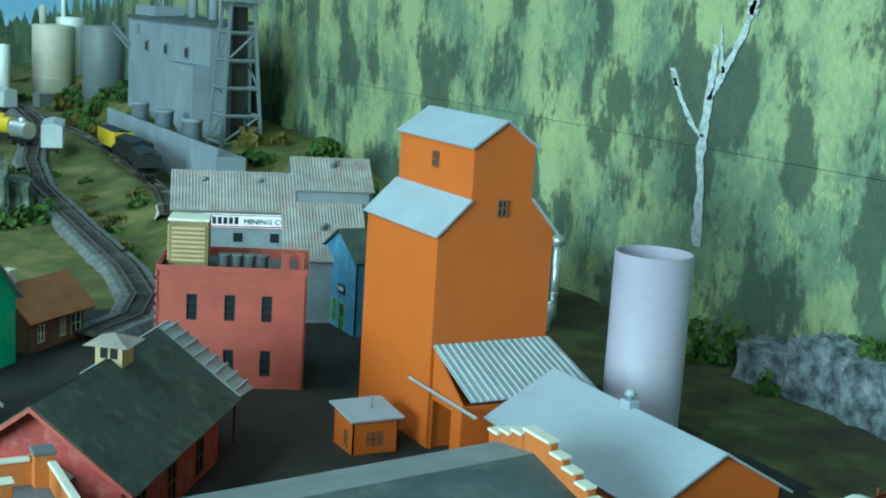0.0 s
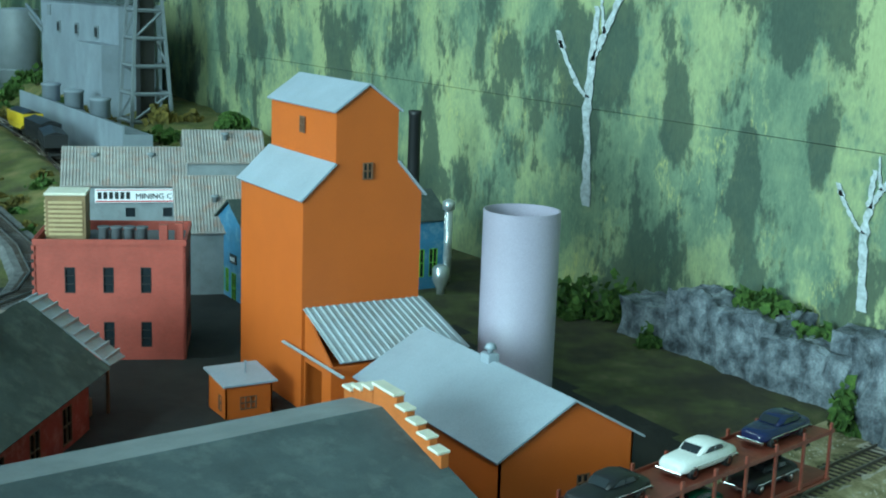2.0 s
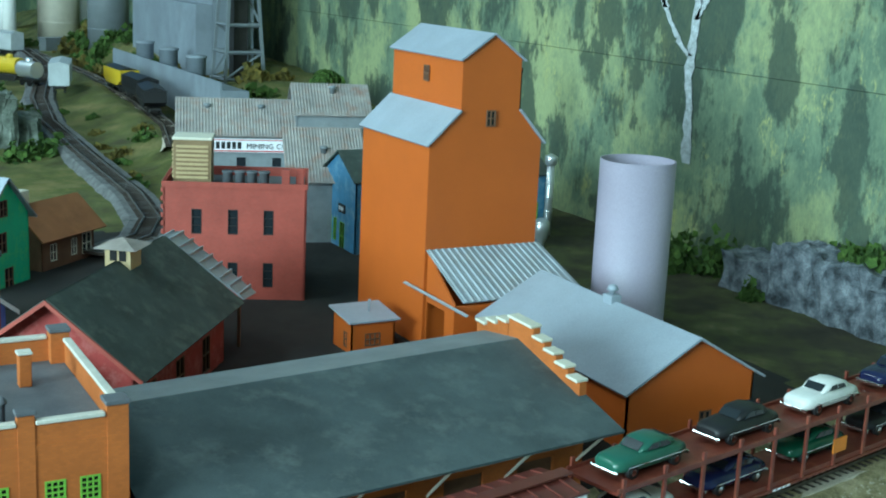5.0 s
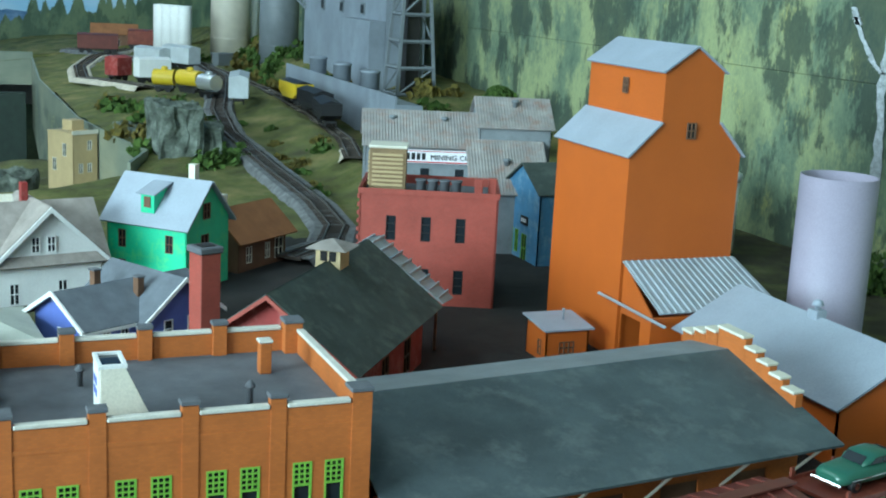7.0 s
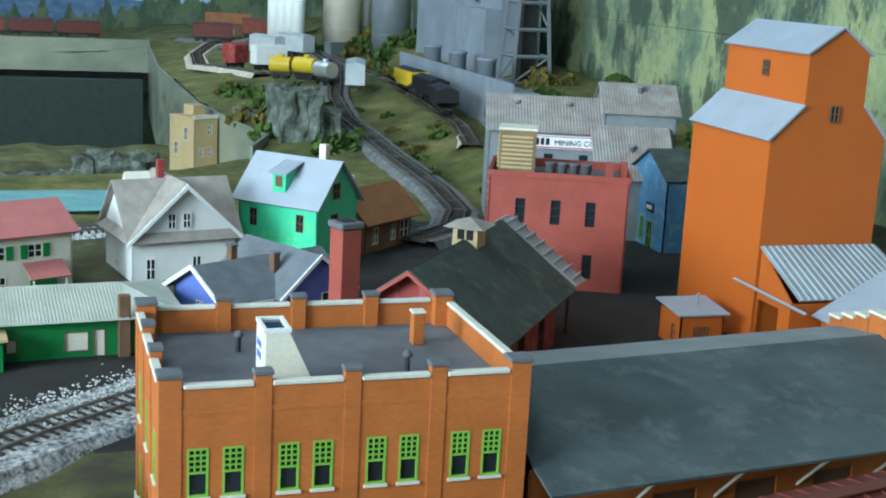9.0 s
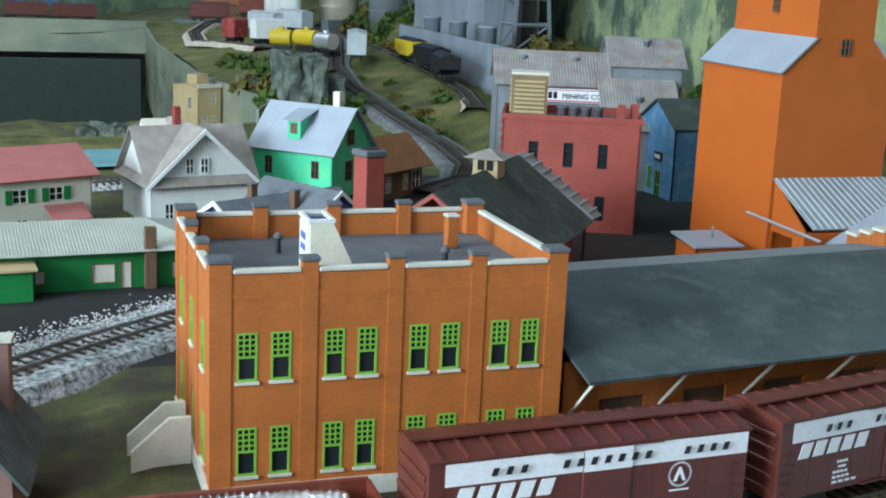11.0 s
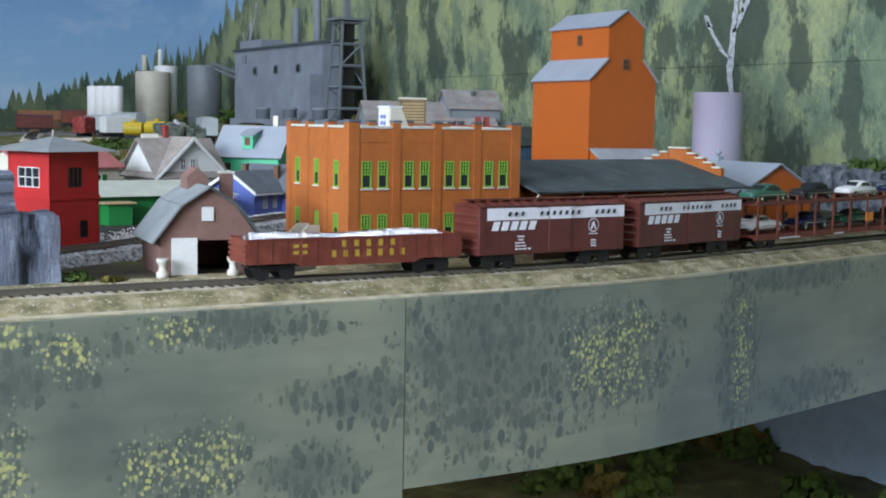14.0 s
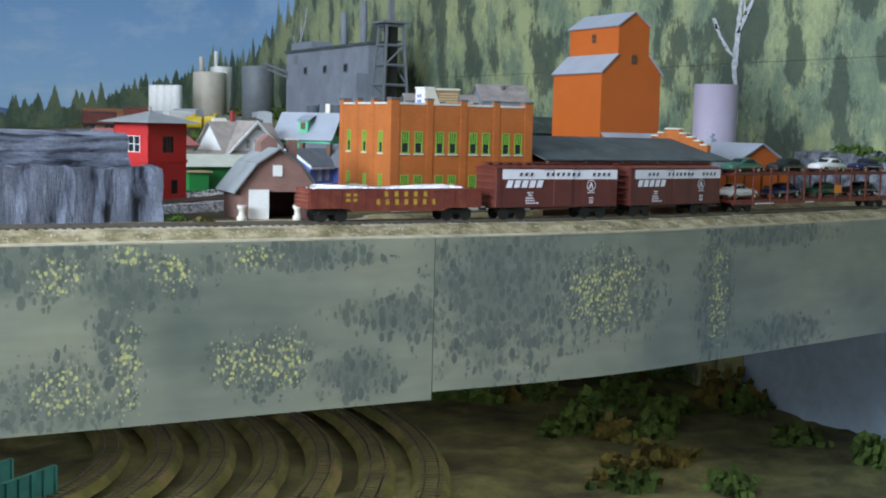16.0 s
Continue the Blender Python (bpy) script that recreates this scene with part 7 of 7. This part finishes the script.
auto_carrier(0.518)

# ---- birches painted on the backdrop ----


def birch(y, z0, scale, name="backdrop_birch"):
    """White birch strokes laid on the backdrop sheet: tapered, uneven strips."""
    t = thing(name, (0.8585, y, z0), 0, "white birch painted on the forest backdrop", "painting", kind="structure")
    rng3 = random.Random(int(y * 1000))

    def stroke(pts, w0, w1):
        bm = bmesh.new()
        n = 26
        P = [Vector(p) for p in pts]
        rows = []
        for i in range(n + 1):
            f = i / n * (len(P) - 1)
            k = min(int(f), len(P) - 2)
            c = P[k].lerp(P[k + 1], f - k)
            w = (w0 + (w1 - w0) * i / n) * rng3.uniform(0.6, 1.25)
            c += Vector((rng3.uniform(-1, 1), 0)) * w0 * 0.25
            rows.append([bm.verts.new((d, c.x * scale + sgn * w * scale, c.y * scale)) for d in (0.0, -0.0006) for sgn in (-1, 1)])
        for A, B in zip(rows, rows[1:]):
            bm.faces.new((A[2], A[3], B[3], B[2]))
            bm.faces.new((A[0], A[2], B[2], B[0]))
            bm.faces.new((A[3], A[1], B[1], B[3]))
        bmesh.ops.recalc_face_normals(bm, faces=bm.faces)
        part("brush_stroke", bm, BIRCH, t)
    stroke([(0.000, 0.0), (0.002, 0.05), (0.008, 0.105), (0.004, 0.14), (0.001, 0.175), (-0.001, 0.205)], 0.0080, 0.0050)
    stroke([(0.008, 0.112), (0.024, 0.122), (0.044, 0.145), (0.060, 0.168)], 0.0050, 0.0038)
    stroke([(0.054, 0.160), (0.064, 0.178)], 0.0060, 0.0045)
    stroke([(0.002, 0.150), (-0.010, 0.170), (-0.022, 0.190), (-0.044, 0.228), (-0.050, 0.25)], 0.0056, 0.0040)
    stroke([(-0.047, 0.236), (-0.053, 0.262)], 0.0080, 0.0060)
    stroke([(-0.014, 0.178), (-0.008, 0.205), (-0.006, 0.225)], 0.0030, 0.0014)
    return t


BIRCH = paint("birch_white_paint", (0.54, 0.57, 0.60), 0.7, 0.35, 400, 120, 0.2, stain=(0.2, 0.22, 0.22))
birch(0.965, 0.112, 1.0)
birch(0.598, 0.085, 0.56)
birch(2.9, 0.2, 0.9)

# ---- lower deck details ----
for k in range(7):
    r = 0.42 + 0.066 * k
    arc = [(-0.58 + r * math.cos(a / 10), 1.03 + r * math.sin(a / 10), -0.322) for a in range(-13, 4)]
    track("lower_track", [p for p in arc if p[1] > 0.38], "curved yard track on the dim lower deck", width=0.030, tie_gap=0.012, ballast=HILL)
rng = random.Random(21)
for i in range(44):
    x, y = rng.uniform(0.36, 0.84), rng.uniform(0.5, 1.3)
    s = rng.uniform(0.025, 0.06)
    tagged(scatter_clump("bush", (x, y, -0.335), (s, s, s * rng.uniform(0.4, 1.2)), rng.choice((BUSH, BUSH, BUSH_GOLD, BUSH_GOLD, BUSH)), 130, i + 300, leaf=0.008), "autumn shrub on the lower deck", "bush", "bushes")
t = thing("girder_bridge", (-0.43, 0.62, -0.335), 40, "teal plate girder bridge on the lower deck", "bridge")
TEAL = paint("teal_girder_paint", (0.05, 0.22, 0.2), 0.5)
for y in (0, 0.06):
    part("girder", box(0, 0.2, y, y + 0.004, 0.01, 0.05), TEAL, t)
    for k in range(11):
        part("stiffener", box(0.0195 * k, 0.0195 * k + 0.003, y - 0.003, y - 0.0002, 0.01, 0.05), TEAL, t)
part("bridge_deck", box(0, 0.2, 0.0042, 0.0598, 0.008, 0.014), WOOD, t)
WATER = paint("teal_resin_water", (0.24, 0.46, 0.42), 0.08, 0.15, 200, 30, 0.2)
tagged(link_mesh("pond", lower_sheet(-0.16, 0.035, 1.27, 1.39, 0.0215, 0.0006, 20), WATER), "glossy teal resin pond behind the houses", "water", kind="structure")
track("back_track", [(-0.6, 1.10, G + 0.007), (-0.2, 1.13, G + 0.007), (0.02, 1.19, G + 0.007)], "grey siding behind the houses", ballast=WHITE_BALLAST)


def gravel(name, spots, mat, label, seed):
    """Loose stones: many small uneven chips in one sheet of scatter."""
    rg = random.Random(seed)
    verts, faces = [], []
    for x, y, z in spots:
        r = rg.uniform(0.0005, 0.0012)
        n = len(verts)
        verts += [(x + r * rg.uniform(0.6, 1.2), y, z), (x, y + r * rg.uniform(0.6, 1.2), z), (x - r, y, z), (x, y - r, z), (x, y, z + r * rg.uniform(0.5, 1.1))]
        faces += [(n, n + 1, n + 4), (n + 1, n + 2, n + 4), (n + 2, n + 3, n + 4), (n + 3, n, n + 4)]
    me = bpy.data.meshes.new(name)
    me.from_pydata(verts, [], faces)
    me.materials.append(mat)
    return tagged(new(name, me), label, "gravel", kind="stuff")


rg = random.Random(5)
spots = []
for k in range(7000):
    x = rg.uniform(-0.5, 0.85)
    u = rg.choice((-1, 1)) * (0.0155 + abs(rg.gauss(0, 0.011)))
    y = track_y(x) + u
    if y < fascia_y(x) + 0.004:
        continue
    spots.append((x, y, 0.0085 - max(0.0, abs(u) - 0.018) * 0.75 if abs(u) < 0.026 else land(x, y)))
gravel("ballast_stones", spots, BALLAST, "loose pale ballast stones along the front track", 6)
spots = []
for k in range(4500):
    f = rg.random()
    x0, y0 = -0.4 + 0.52 * f, 0.44 + 0.36 * f
    u = rg.gauss(0, 0.019)
    spots.append((x0 - 0.57 * u, y0 + 0.82 * u, land(x0 - 0.57 * u, y0 + 0.82 * u) + (0.0064 if abs(u) < 0.03 else 0.0)))
gravel("siding_stones", spots, WHITE, "loose white ballast stones along the siding", 7)
